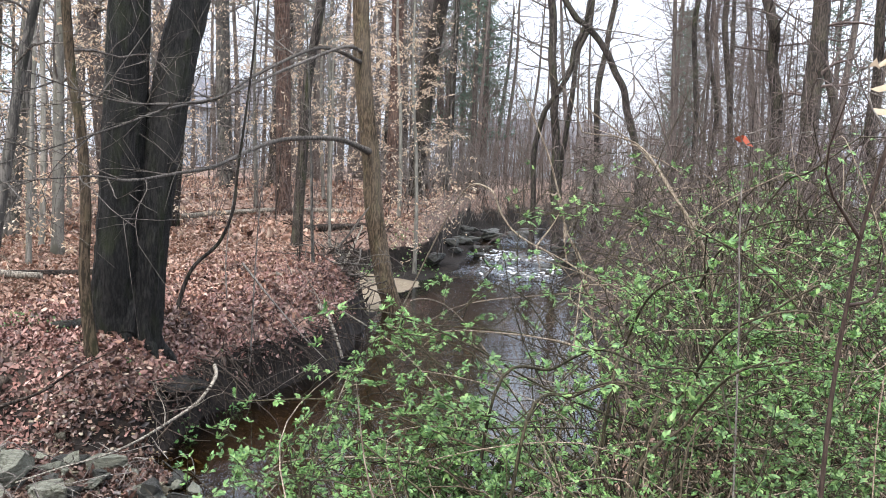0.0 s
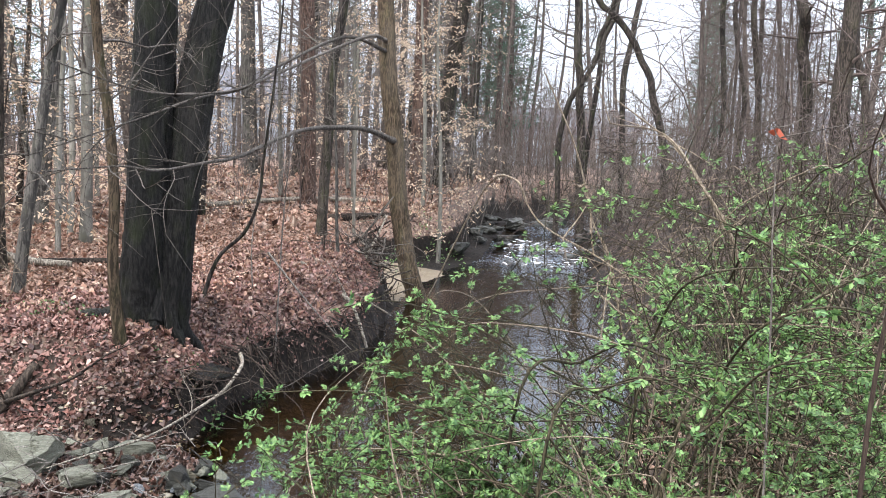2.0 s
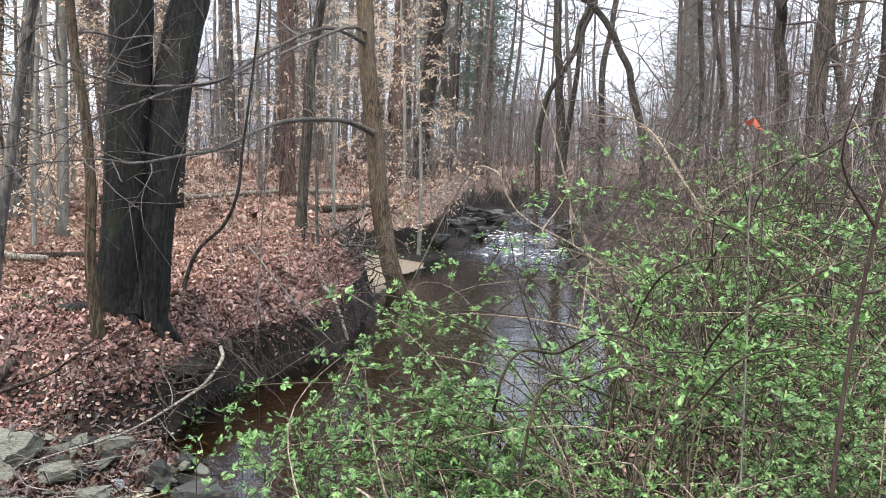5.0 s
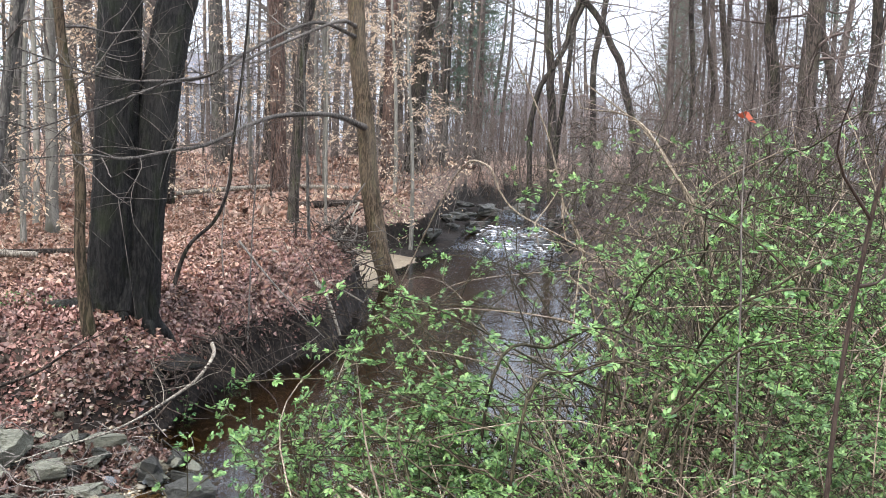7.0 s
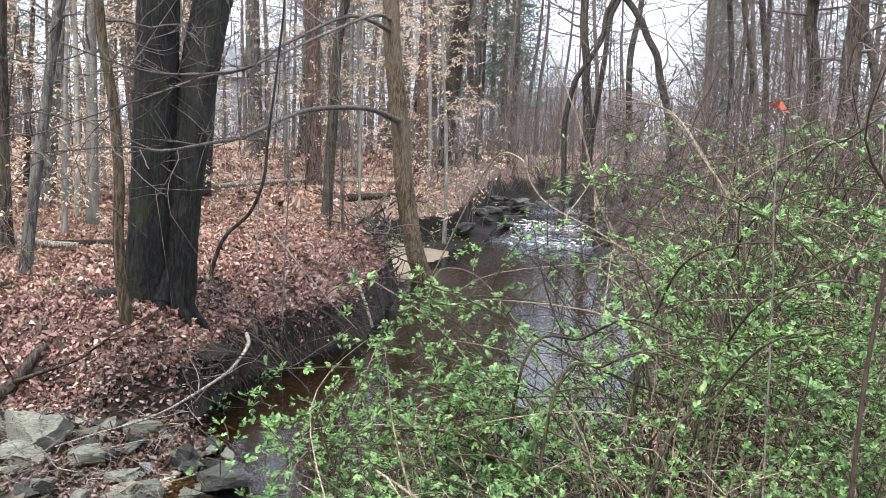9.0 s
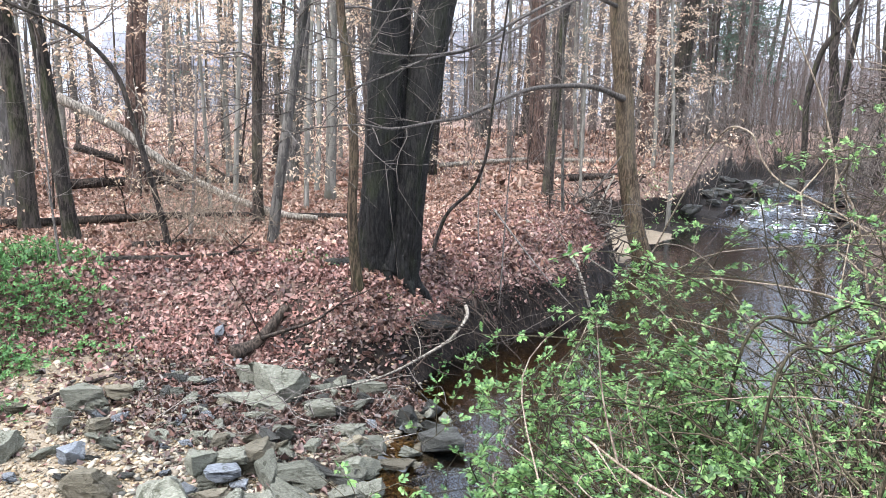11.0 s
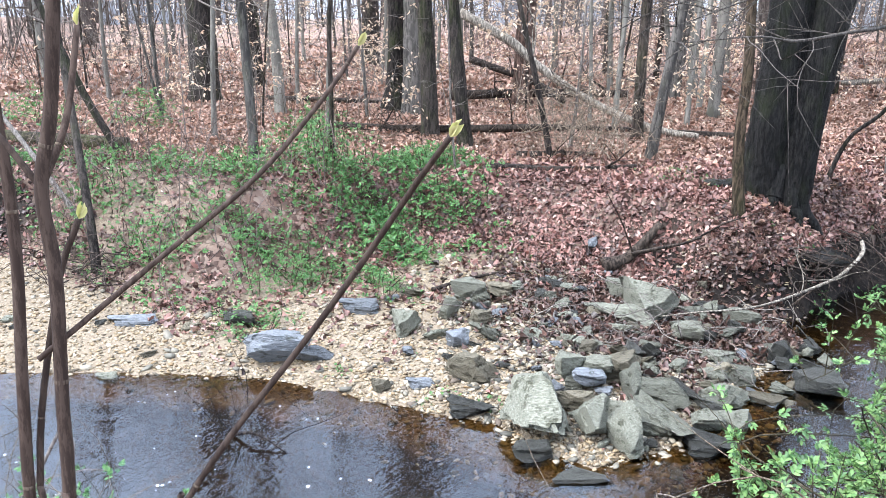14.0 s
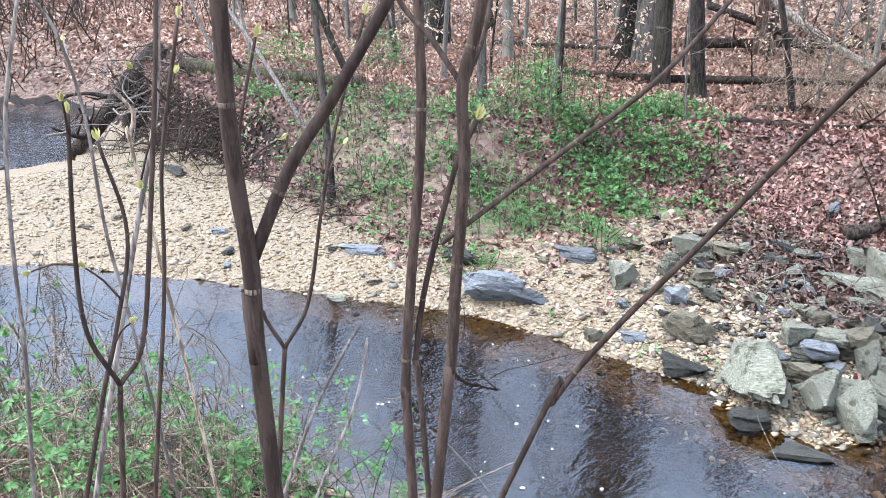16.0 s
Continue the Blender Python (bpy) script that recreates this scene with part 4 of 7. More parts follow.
def pine_tree(seed):
    rng = np.random.default_rng(seed)
    thing = empty_at("white_pine", (0, 0, 0))
    tb = Tubes(seed)
    tb.add([(0, 0, -0.4), (0.05, 0, 5), (0.1, 0.05, 10), (0.1, 0, 15)], 0.2, 0.03, 9, 4, 0.04, 0.3)
    tb.make("trunk", BARK_FAR, thing)
    lv, cb = Leaves(seed), Tubes(seed + 1)
    for z in np.arange(2.5, 15, 0.5):
        for _ in range(4):
            a, ln = rng.uniform(0, 6.28), (15.5 - z) * 0.2 * rng.uniform(0.6, 1.2) + 0.3
            d = np.array([math.cos(a), math.sin(a), 0.12])
            line = cb.add([(0.07, 0, z), d * ln * 0.5 + [0, 0, z], d * ln + [0, 0, z]], 0.025, 0.006, 3, 2)
            n = 34
            at = line[rng.integers(1, len(line), n)] + rng.normal(0, 0.16, (n, 3))
            lv.add(at, rng.normal(0, 1, (n, 3)) + d, rng.normal(0, 1, (n, 3)), 0.26, 0.06, 0.1, 0.1)
    cb.make("crown", BARK_FAR, thing)
    lv.make("needles", NEEDLES, thing, "soft grey-green needle sprays")
    return tagged(thing, "tall white pine with soft grey-green needles", "pine tree", "trees of the wood")


def plant_wood():
    rng = np.random.default_rng(404)
    kinds = [wood_tree("wood_tree", 111, 0.2, 17, BARK_FAR, "tall bare grey-brown tree in the wood", 44, 0.07, 3.0, TWIG_GREY),
             wood_tree("wood_tree", 112, 0.28, 19, BARK_BROWN, "tall bare brown tree in the wood", 26, 0.3, 3.4, TWIG_GREY),
             wood_tree("wood_tree", 113, 0.12, 13, BARK_FAR, "slim bare grey tree in the wood", 44, 0.05, 2.4, TWIG_GREY),
             wood_tree("wood_tree", 114, 0.16, 16, BARK_DARK, "dark bare tree in the wood", 30, 0.2, 3.0, TWIG_GREY),
             wood_tree("understory_sapling", 115, 0.035, 6, BARK_BROWN, "thin brown understory sapling", 22, 0.1, 1.3, TWIG_RED),
             wood_tree("understory_sapling", 116, 0.05, 7, BARK_GREY, "thin grey understory sapling", 24, 0.12, 1.6, TWIG_GREY)]
    airy = [wood_tree("wood_tree", 141, 0.2, 17, BARK_FAR, "tall bare grey-brown tree with a thin crown", 12, 0.06, 2.6, TWIG_GREY),
            wood_tree("wood_tree", 142, 0.13, 15, BARK_BROWN, "slim bare brown tree with a thin crown", 11, 0.05, 2.2, TWIG_GREY),
            wood_tree("wood_tree", 143, 0.09, 13, BARK_GREY, "slim bare grey tree with a thin crown", 12, 0.05, 2.0, TWIG_GREY)]
    beeches = [wood_tree("young_beech", 121, 0.06, 7.5, BARK_BEECH, "young beech with layers of withered cream leaves", 26, 0.14, 2.0, TWIG_GREY, 8, 3, 0.078),
               wood_tree("young_beech", 122, 0.045, 5.5, BARK_BEECH, "small beech with withered cream leaves", 22, 0.16, 1.6, TWIG_GREY, 8, 3, 0.078),
               wood_tree("young_beech", 123, 0.09, 9, BARK_BEECH, "young beech with sparse withered cream leaves", 30, 0.16, 2.4, TWIG_GREY, 8, 3, 0.078)]
    first = {}

    def put(ob, x, y, s=1.0):
        z = float(land(x, y))
        m = Matrix.Translation((x, y, z)) @ Matrix.Rotation(rng.uniform(0, 6.28), 4, "Z") @ Matrix.Rotation(rng.normal(0, 0.065), 4, "X") @ Matrix.Scale(s, 4)
        if ob.name not in first:
            first[ob.name] = True
            ob.matrix_basis = m
        else:
            copy_thing(ob, m)

    def clear(x, y, gap):
        return depth_in(WATER_SHAPE, np.array([x]), np.array([y]))[0] < -gap

    # beeches in the middle distance
    for x, y, k in ((-0.75, 20.6, 0), (-1.3, 22.6, 0), (-2.7, 19.4, 1), (-3.4, 24, 2), (-6.3, 12.6, 1), (-7.1, 14.6, 0), (-5.6, 15.5, 1), (-6.6, 10.9, 1), (-6.8, 17, 1), (-9.5, 18, 2), (-11.5, 15, 0), (-10, 22, 0), (-14, 13, 1), (-13, 17, 0), (-16, 9.5, 1), (-12.5, 9.5, 1),
                    (-15, 21, 2), (-19, 13, 0), (-7.5, 11.6, 1), (-5.5, 24, 2), (-4, 27, 0), (-20, 8, 2), (-18, 5.8, 1), (-1.8, 29, 2), (-9, 26, 0), (-22, 17, 0), (-12, 12.6, 1), (-8.8, 14.2, 1), (-10.6, 17.2, 0), (-13.4, 15, 2), (-16.5, 15.5, 0), (-18.5, 10.2, 1), (-15.2, 7.2, 1), (-8.8, 7.2, 1), (-10.2, 6.3, 1), (-7.6, 20.5, 0), (-12.2, 20.2, 0), (-20.5, 14.5, 0), (-17.5, 18.5, 0)):
        put(beeches[k], x, y, rng.uniform(0.85, 1.2))
    # tall trees, thicker with distance
    n = 0
    while n < 255:
        a, r = radians(rng.uniform(-30, 122)), 17 + 63 * rng.random() ** 0.8
        x, y = -math.sin(a) * r, math.cos(a) * r
        if not clear(x, y, 1.2) or (a < 0.12 and r < 24) or (0.03 < a < 0.24 and r < 42) or (y < 6 and r < 22) or (-0.26 < a < -0.045 and (r < 60 or rng.random() < 0.75)) or (a > 0.6 and rng.random() < 0.35) or (a < -0.1 and rng.random() < 0.7) or (a > 0.5 and r < 30 and rng.random() < 0.6):
            continue
        kind = kinds[rng.choice(6, p=[0.26, 0.08, 0.3, 0.06, 0.14, 0.16])]
        put(airy[rng.integers(0, 3)] if a > 0.42 else kind, x, y, rng.uniform(0.75, 1.1))
        n += 1
    # thin saplings nearer by
    for _ in range(26):
        a, r = radians(rng.uniform(2, 80)), rng.uniform(11.5, 22)
        x, y = -math.sin(a) * r, math.cos(a) * r
        if clear(x, y, 0.8) and y > 5.5:
            put(kinds[4 + int(rng.random() < 0.4)], x, y, rng.uniform(0.5, 0.9))
    for x, y in ((3.1, 46), (4.7, 50), (5.9, 54), (7.8, 50), (9.4, 55), (-3, 34), (-5, 38), (-2, 44), (-7, 42), (-9, 35), (-11, 40), (-4, 50), (-6.5, 31), (-1, 33)):
        put(kinds[2 if x > 0 else int(rng.integers(0, 3))], x, y, rng.uniform(0.7, 1.0))
    n = 0
    while n < 40:
        a, r = radians(rng.uniform(24, 96)), rng.uniform(30, 58)
        x, y = -math.sin(a) * r, math.cos(a) * r
        if clear(x, y, 1.0) and y > 3:
            put(kinds[4 + int(rng.random() < 0.6)], x, y, rng.uniform(0.8, 1.1))
            n += 1
    for k in range(26):
        x, y = rng.uniform(-70, -40), rng.uniform(-16, 14)
        if clear(x, y, 0.6):
            put(kinds[(0, 2, 5, 5)[k % 4]], x, y, rng.uniform(0.7, 1.0))
    twiggy = wood_tree("wood_tree", 117, 0.1, 13, BARK_FAR, "slim twiggy grey tree in the wood", 60, 0.06, 2.6, TWIG_GREY)
    n = 0
    while n < 42:
        a, r = radians(rng.uniform(-32, 14)), rng.uniform(28, 70)
        x, y = -math.sin(a) * r, math.cos(a) * r
        if clear(x, y, 1.0) and not (-0.25 < a < -0.04):
            put(twiggy, x, y, rng.uniform(0.8, 1.15))
            n += 1
    wispy = wood_tree("wood_tree", 119, 0.07, 12, BARK_FAR, "very slim twiggy tree beyond the stream", 70, 0.08, 2.4, TWIG_GREY)
    for k in range(17):
        a, r = -0.045 - 0.013 * k + rng.normal(0, 0.008), rng.uniform(34, 76)
        put(wispy, -math.sin(a) * r, math.cos(a) * r, rng.uniform(0.45, 0.8))
        put(twiggy, 0.5 - math.sin(a) * (r + 6), math.cos(a) * (r + 6), rng.uniform(0.35, 0.55))
        put(twiggy, -math.sin(a + 0.006) * (r - 3), math.cos(a + 0.006) * (r - 3), rng.uniform(0.3, 0.5))
    for _ in range(20):
        x, y = rng.uniform(-62, -42), rng.uniform(-8, 12)
        if clear(x, y, 0.5):
            put(twiggy, x, y, rng.uniform(0.6, 0.95))
    rosy = wood_tree("wood_tree", 118, 0.085, 11, BARK_FAR, "slim twiggy reddish-brown tree behind the thicket", 70, 0.1, 2.4, TWIG_RED)
    n = 0
    while n < 20:
        a, r = radians(rng.uniform(-34, -14)), rng.uniform(20, 46)
        put(rosy, -math.sin(a) * r, math.cos(a) * r, rng.uniform(0.8, 1.1))
        n += 1
    pine = pine_tree(131)
    for x, y, s in ((-0.4, 47, 1.05), (-1.6, 54, 0.9), (1.3, 45, 0.9), (1.9, 51, 0.95), (12.5, 46, 0.62), (15, 52, 0.7), (-9, 56, 1.0), (0.8, 53, 1.0), (13.6, 49, 0.6), (2.2, 66, 0.8), (21, 46, 1), (-24, 44, 1), (-50, 30, 0.9), (-44, 41, 1.0), (-57, 22, 0.9), (-38, 52, 1.0), (-60, 12, 0.9), (-46, 1, 0.8), (-49, -5, 0.9), (-51, 6, 0.8), (-55, 0, 1.0), (-45, -9, 0.9), (-58, 5, 0.9)):
        put(pine, x, y, s)


plant_wood()


# ---- stones ----
def rock_mesh(name, seed, steps=11):
    """A broken block of layered stone about 1 m across: blunt edges, split faces, and layers that stand out unevenly."""
    rng = np.random.default_rng(seed)
    bm = bmesh.new()
    bmesh.ops.create_cube(bm, size=2)
    bmesh.ops.subdivide_edges(bm, edges=list(bm.edges), cuts=steps, use_grid_fill=True)
    p = np.array([v.co[:] for v in bm.verts])
    p *= 0.5 / (np.abs(p) ** 16).sum(1, keepdims=True) ** (1 / 16)
    # the sides lean and narrow, as split stone does
    p[:, 0] += p[:, 1] * rng.normal(0, 0.22) + p[:, 2] * rng.normal(0, 0.2)
    p[:, 1] *= 1 + p[:, 0] * rng.normal(0, 0.45)
    for _ in range(8):
        a = unit(rng.normal(0, 1, 3) * [1, 1, 0.7])
        over = np.maximum(p @ a - rng.uniform(0.28, 0.5), 0)
        p -= over[:, None] * a
    # layers
    edges = np.sort(rng.uniform(-0.45, 0.45, 8))
    dip = 0.75 * p[:, 2] + p[:, 0] * rng.normal(0, 0.35) + p[:, 1] * rng.normal(0, 0.35)
    layer = np.searchsorted(edges, dip)
    p[:, :2] *= rng.uniform(0.86, 1.03, 9)[layer][:, None]
    p[:, :2] += rng.normal(0, 0.018, (9, 2))[layer]
    p[:, 2] *= rng.uniform(0.86, 1.04, 9)[layer]
    off = Vector(rng.uniform(0, 50, 3))
    for v, q in zip(bm.verts, p):
        q = Vector(q)
        v.co = q + q.normalized() * (0.07 * noise.noise(q * 2.4 + off) + 0.035 * noise.noise(Vector((q.x * 5, q.y * 5, q.z * 16)) + off) + 0.02 * noise.noise(q * 13 + off))
    me = bpy.data.meshes.new(name)
    bm.to_mesh(me)
    bm.free()
    me.polygons.foreach_set("use_smooth", np.ones(len(me.polygons), bool))
    me.set_sharp_from_angle(angle=radians(22))
    return me


ROCKS = [rock_mesh("rock", 300 + k) for k in range(12)]
ROCK_MATS = {"green": ROCK_GREEN, "blue": ROCK_BLUE, "tan": ROCK_TAN, "dark": ROCK_DARK}
ROCK_SHARED = {}


def rock(x, y, l, w, h, yaw=0, tilt=0, lean=0, look_of="green", shape=0, label="grey-green broken schist rock on the gravel bar", lift=0.0, group="rocks of the bar"):
    key = (shape, look_of)
    if key not in ROCK_SHARED:
        me = ROCKS[shape].copy()
        me.materials.append(ROCK_MATS[look_of])
        ROCK_SHARED[key] = me
    ob = new("rock", ROCK_SHARED[key])
    z = float(land(x, y)) + h * 0.32 + lift
    ob.matrix_basis = pose(x, y, z, tilt, lean, yaw) @ Matrix.Diagonal((l * 1.02, w * 1.02, h * 1.02, 1))
    tagged(ob, label, "rock", group)
    return ob


GREEN_BLOCK = "blocky grey-green schist rock on pale gravel"
rock(-4.61, 5.41, 0.32, 0.26, 0.22, 28, 0, 4, "green", 0, GREEN_BLOCK)
rock(-4.43, 5.59, 0.24, 0.2, 0.16, 60, 0, 6, "tan", 1, "brown blocky stone beside a grey one")
rock(-4.62, 4.6, 0.25, 0.22, 0.22, 35, 8, 0, "green", 2, "pale greenish block of stone on gravel")
rock(-5.21, 4.6, 0.36, 0.22, 0.12, 40, 0, 0, "blue", 3, "low grey flat stone on gravel")
rock(-5.12, 3.58, 0.52, 0.36, 0.27, 52, -10, 6, "blue", 4, "large flat blue-grey slab at the water's edge")
rock(-4.83, 3.82, 0.34, 0.16, 0.12, 75, 0, 14, "blue", 5, "small tilted blue-grey slab by the water")
rock(-5.1, 5.14, 0.26, 0.16, 0.11, 30, 0, 4, "tan", 6, "small tan flat stone on gravel")
rock(-4.49, 4.98, 0.14, 0.13, 0.24, 20, 0, 18, "green", 7, "small upright greenish stone")
rock(-4.13, 4.68, 0.22, 0.16, 0.16, 50, 14, 0, "blue", 8, "small grey stone leaning on a block")
rock(-4.2, 5.05, 0.2, 0.18, 0.15, 10, 0, 8, "tan", 11, "rounded olive-brown cobble on gravel")
rock(-3.7, 4.4, 0.42, 0.26, 0.25, 40, 0, 3, "tan", 9, "rounded log-like brown-green stone")
rock(-2.97, 4.16, 0.42, 0.5, 0.26, 32, 38, -12, "green", 10, "big slanting grey-green slab at the tip of the rock pile", 0.12)
rock(-2.6, 4.3, 0.22, 0.32, 0.22, 52, 34, 12, "green", 8, "upended grey-green slab with wet moss", 0.06)
rock(-2.36, 4.38, 0.22, 0.34, 0.16, 66, 34, -10, "green", 7, "upended grey slab in the rock pile", 0.05)
rock(-2.29, 4.7, 0.44, 0.27, 0.17, 12, 14, 14, "green", 6, "long grey-green slab leaning in the rock pile", 0.04)
rock(-2.48, 5.06, 0.4, 0.26, 0.12, 20, 20, 8, "green", 5, "thin leaning slab in the rock pile", 0.06)
rock(-2.87, 5.1, 0.38, 0.24, 0.18, 40, 4, 0, "tan", 11, "rounded brown-green block in the rock pile", 0.05)
rock(-2.94, 4.78, 0.28, 0.18, 0.13, 62, 12, 10, "blue", 1, "pale grey broken stone in the pile", 0.05)
rock(-3.16, 4.82, 0.26, 0.22, 0.2, 70, 0, 12, "green", 0, GREEN_BLOCK, 0.03)
rock(-3.02, 4.98, 0.3, 0.22, 0.14, 10, 8, -8, "green", 4, GREEN_BLOCK, 0.04)
rock(-2.68, 4.96, 0.13, 0.3, 0.14, 52, 34, 0, "green", 7, "narrow upended stone in the pile", 0.05)
rock(-2.84, 4.5, 0.34, 0.14, 0.1, 36, 4, 8, "tan", 11, "pale tan slab in the pile", 0.03)
rock(-2.6, 4.6, 0.28, 0.14, 0.1, 20, 0, 4, "green", 3, "pale grey-green slab in the pile", 0.03)
rock(-2.22, 5.46, 0.36, 0.24, 0.2, 30, 10, -10, "green", 9, GREEN_BLOCK)
rock(-2.03, 5.2, 0.32, 0.22, 0.15, 60, 10, 0, "green", 2, GREEN_BLOCK)
rock(-1.99, 4.76, 0.34, 0.26, 0.15, 30, 4, 0, "dark", 6, "wet grey block at the edge of the pile", 0.02)
rock(-2.15, 4.98, 0.2, 0.18, 0.14, 70, 10, 20, "green", 10, GREEN_BLOCK, 0.03)
rock(-3.33, 6.36, 0.5, 0.4, 0.26, 34, 16, 10, "green", 2, "big layered grey-green boulder below the leafy bank", 0.06)
rock(-3.36, 6.08, 0.44, 0.26, 0.16, 24, 8, 6, "green", 5, "thin pale slab leaning below the boulder")
rock(-3.7, 6.4, 0.2, 0.18, 0.26, 40, 0, 6, "green", 3, "upright greenish stone below the leafy bank")
rock(-2.9, 6.16, 0.3, 0.22, 0.2, 15, 10, -6, "green", 4, GREEN_BLOCK)
rock(-2.71, 6.83, 0.34, 0.2, 0.2, 30, 0, 6, "green", 0, GREEN_BLOCK)
rock(-3.0, 6.86, 0.28, 0.2, 0.16, 10, 0, 0, "dark", 1, "dark stone at the foot of the leafy bank")
rock(-2.53, 6.01, 0.36, 0.2, 0.12, 10, 0, 4, "green", 11, "long low slab by the pool")
rock(-2.3, 5.85, 0.3, 0.2, 0.15, 50, 0, 12, "green", 3, GREEN_BLOCK)
rock(-2.23, 6.46, 0.24, 0.2, 0.2, 60, 10, 8, "dark", 8, "wet grey stone at the pool's edge")
rock(-1.84, 6.15, 0.38, 0.3, 0.22, 20, 10, 0, "dark", 4, "wet dark rock standing in the riffle", 0.04)
rock(-2.02, 6.52, 0.32, 0.16, 0.14, 150, 0, 0, "dark", 5, "wet dark rock at the pool's edge")
rock(-2.76, 3.9, 0.26, 0.2, 0.16, 55, 0, 0, "dark", 1, "wet mossy stone at the tip of the pile")
rock(-2.39, 3.9, 0.34, 0.2, 0.08, 40, 0, 0, "dark", 0, "wet flat stone at the water's edge")
rock(-3.42, 4.06, 0.34, 0.22, 0.1, 30, 0, 0, "dark", 6, "wet flat stone beside the log-like one")
rock(-4.12, 3.85, 0.16, 0.1, 0.1, 30, 0, 0, "tan", 2, "small mossy cobble on gravel")
rock(-3.9, 4.05, 0.2, 0.13, 0.07, 60, 0, 8, "blue", 3, "small grey-green flat stone on gravel")
rock(-6.51, 3.16, 0.42, 0.2, 0.08, 50, 0, 0, "blue", 3, "flat dark grey stone lying in gravel")
rock(-5.85, 3.75, 0.3, 0.2, 0.13, 40, 0, 6, "dark", 4, "dark rock in a clump of weeds")
rock(-9.6, 2.3, 0.35, 0.2, 0.09, 10, 0, 0, "dark", 5, "dark flat stone on the far gravel")

_rng = np.random.default_rng(77)
for _ in range(170):
    a = _rng.random()
    x, y = _rng.uniform(-4.5, -1.75), _rng.uniform(4.15, 7.1)
    s = _rng.uniform(0.04, 0.13)
    if x > -2.0 and y < 5.2:
        continue
    rock(x, y, s * _rng.uniform(1, 1.8), s, s * _rng.uniform(0.4, 0.8), _rng.uniform(0, 360), _rng.normal(0, 14), _rng.normal(0, 14),
         _rng.choice(["green", "green", "blue", "tan", "dark"]), int(_rng.integers(0, 12)), "small broken stone in the rock pile", 0.01)
for _ in range(34):
    x, y = _rng.uniform(-9.5, -4.6), _rng.uniform(1.0, 5.6)
    if depth_in(WATER_SHAPE, np.array([x]), np.array([y]))[0] < 0.1 and depth_in(WEST_SHAPE, np.array([x]), np.array([y]))[0] < 0:
        s = _rng.uniform(0.05, 0.13)
        rock(x, y, s * _rng.uniform(1, 1.7), s, s * 0.5, _rng.uniform(0, 360), 0, 0, _rng.choice(["green", "tan", "blue", "dark"]), int(_rng.integers(0, 12)), "small cobble on pale gravel")
for _ in range(46):
    x, y = _rng.uniform(-3.7, -1.95), _rng.uniform(5.15, 6.9)
    s = _rng.uniform(0.1, 0.2)
    if x > -2.15 and y < 5.0:
        continue
    rock(x, y, s * _rng.uniform(1.1, 1.7), s, s * _rng.uniform(0.35, 0.65), _rng.uniform(0, 360), _rng.normal(0, 16), _rng.normal(0, 16),
         _rng.choice(["green", "green", "green", "blue", "tan", "dark"]), int(_rng.integers(0, 12)), "broken grey-green slab in the rock pile", 0.03)
# rocks of the little cascade upstream, and dark stones under the thicket
for _ in range(60):
    x, y = _rng.uniform(0.2, 3.6), _rng.uniform(20.6, 29)
    s = _rng.uniform(0.14, 0.42)
    rock(x, y, s * 1.5, s, s * 0.5, _rng.uniform(0, 360), _rng.normal(0, 6), 0, "dark", int(_rng.integers(0, 12)), "wet dark rock in the little cascade", 0.1, "rocks of the cascade")
for x, y, s in ((1.5, 27.5, 0.6), (2.6, 28.6, 0.7), (3.6, 24.5, 0.6), (3.5, 22.4, 0.5), (-0.3, 21.6, 0.45), (3.1, 30, 0.8)):
    rock(x, y, s * 1.3, s, s * 0.7, s * 150, 0, 0, "dark", int(s * 10) % 12, "mossy dark boulder at the stream's edge", 0.1, "rocks of the cascade")
for x, y, s in ((0.5, 5.9, 0.5), (0.9, 6.2, 0.4), (0.1, 5.6, 0.35), (1.3, 7.0, 0.5), (0.2, 6.6, 0.3), (0.9, 5.4, 0.4)):
    rock(x, y, s * 1.3, s, s * 0.6, s * 500, 0, 0, "dark", int(s * 20) % 12, "wet dark stone in the stream under the thicket", 0.1, "stones in the stream")


def scatter_pebbles(name, label, n, place, size, mat, seed, sink=0.25):
    """Many small rounded stones in one mesh."""
    rng = np.random.default_rng(seed)
    bm = bmesh.new()
    bmesh.ops.create_icosphere(bm, subdivisions=1, radius=1)
    v0 = np.array([v.co[:] for v in bm.verts])
    f0 = np.array([[v.index for v in f.verts] for f in bm.faces])
    bm.free()
    xy = place(rng, n)
    n = len(xy)
    s = size[0] + (size[1] - size[0]) * rng.random(n) ** 2.2
    sc = s[:, None] * np.stack([rng.uniform(0.8, 1.5, n), rng.uniform(0.6, 1.0, n), rng.uniform(0.3, 0.65, n)], 1)
    v = v0[None] * (1 + rng.uniform(-0.45, 0.4, (n, len(v0), 1))) * sc[:, None]
    a = rng.uniform(0, 6.28, n)
    c, q = np.cos(a)[:, None], np.sin(a)[:, None]
    v = np.stack([v[:, :, 0] * c - v[:, :, 1] * q, v[:, :, 0] * q + v[:, :, 1] * c, v[:, :, 2] + rng.normal(0, 0.25, (n, 1)) * v[:, :, 0]], -1)
    z = land(xy[:, 0], xy[:, 1]) + sc[:, 2] * (1 - 2 * sink)
    v += np.column_stack([xy, z])[:, None]
    f = f0[None] + (np.arange(n) * len(v0))[:, None, None]
    ob = mesh_object(name, v.reshape(-1, 3), f.reshape(-1, 3), mat)
    return tagged(ob, label, "gravel", kind="stuff")


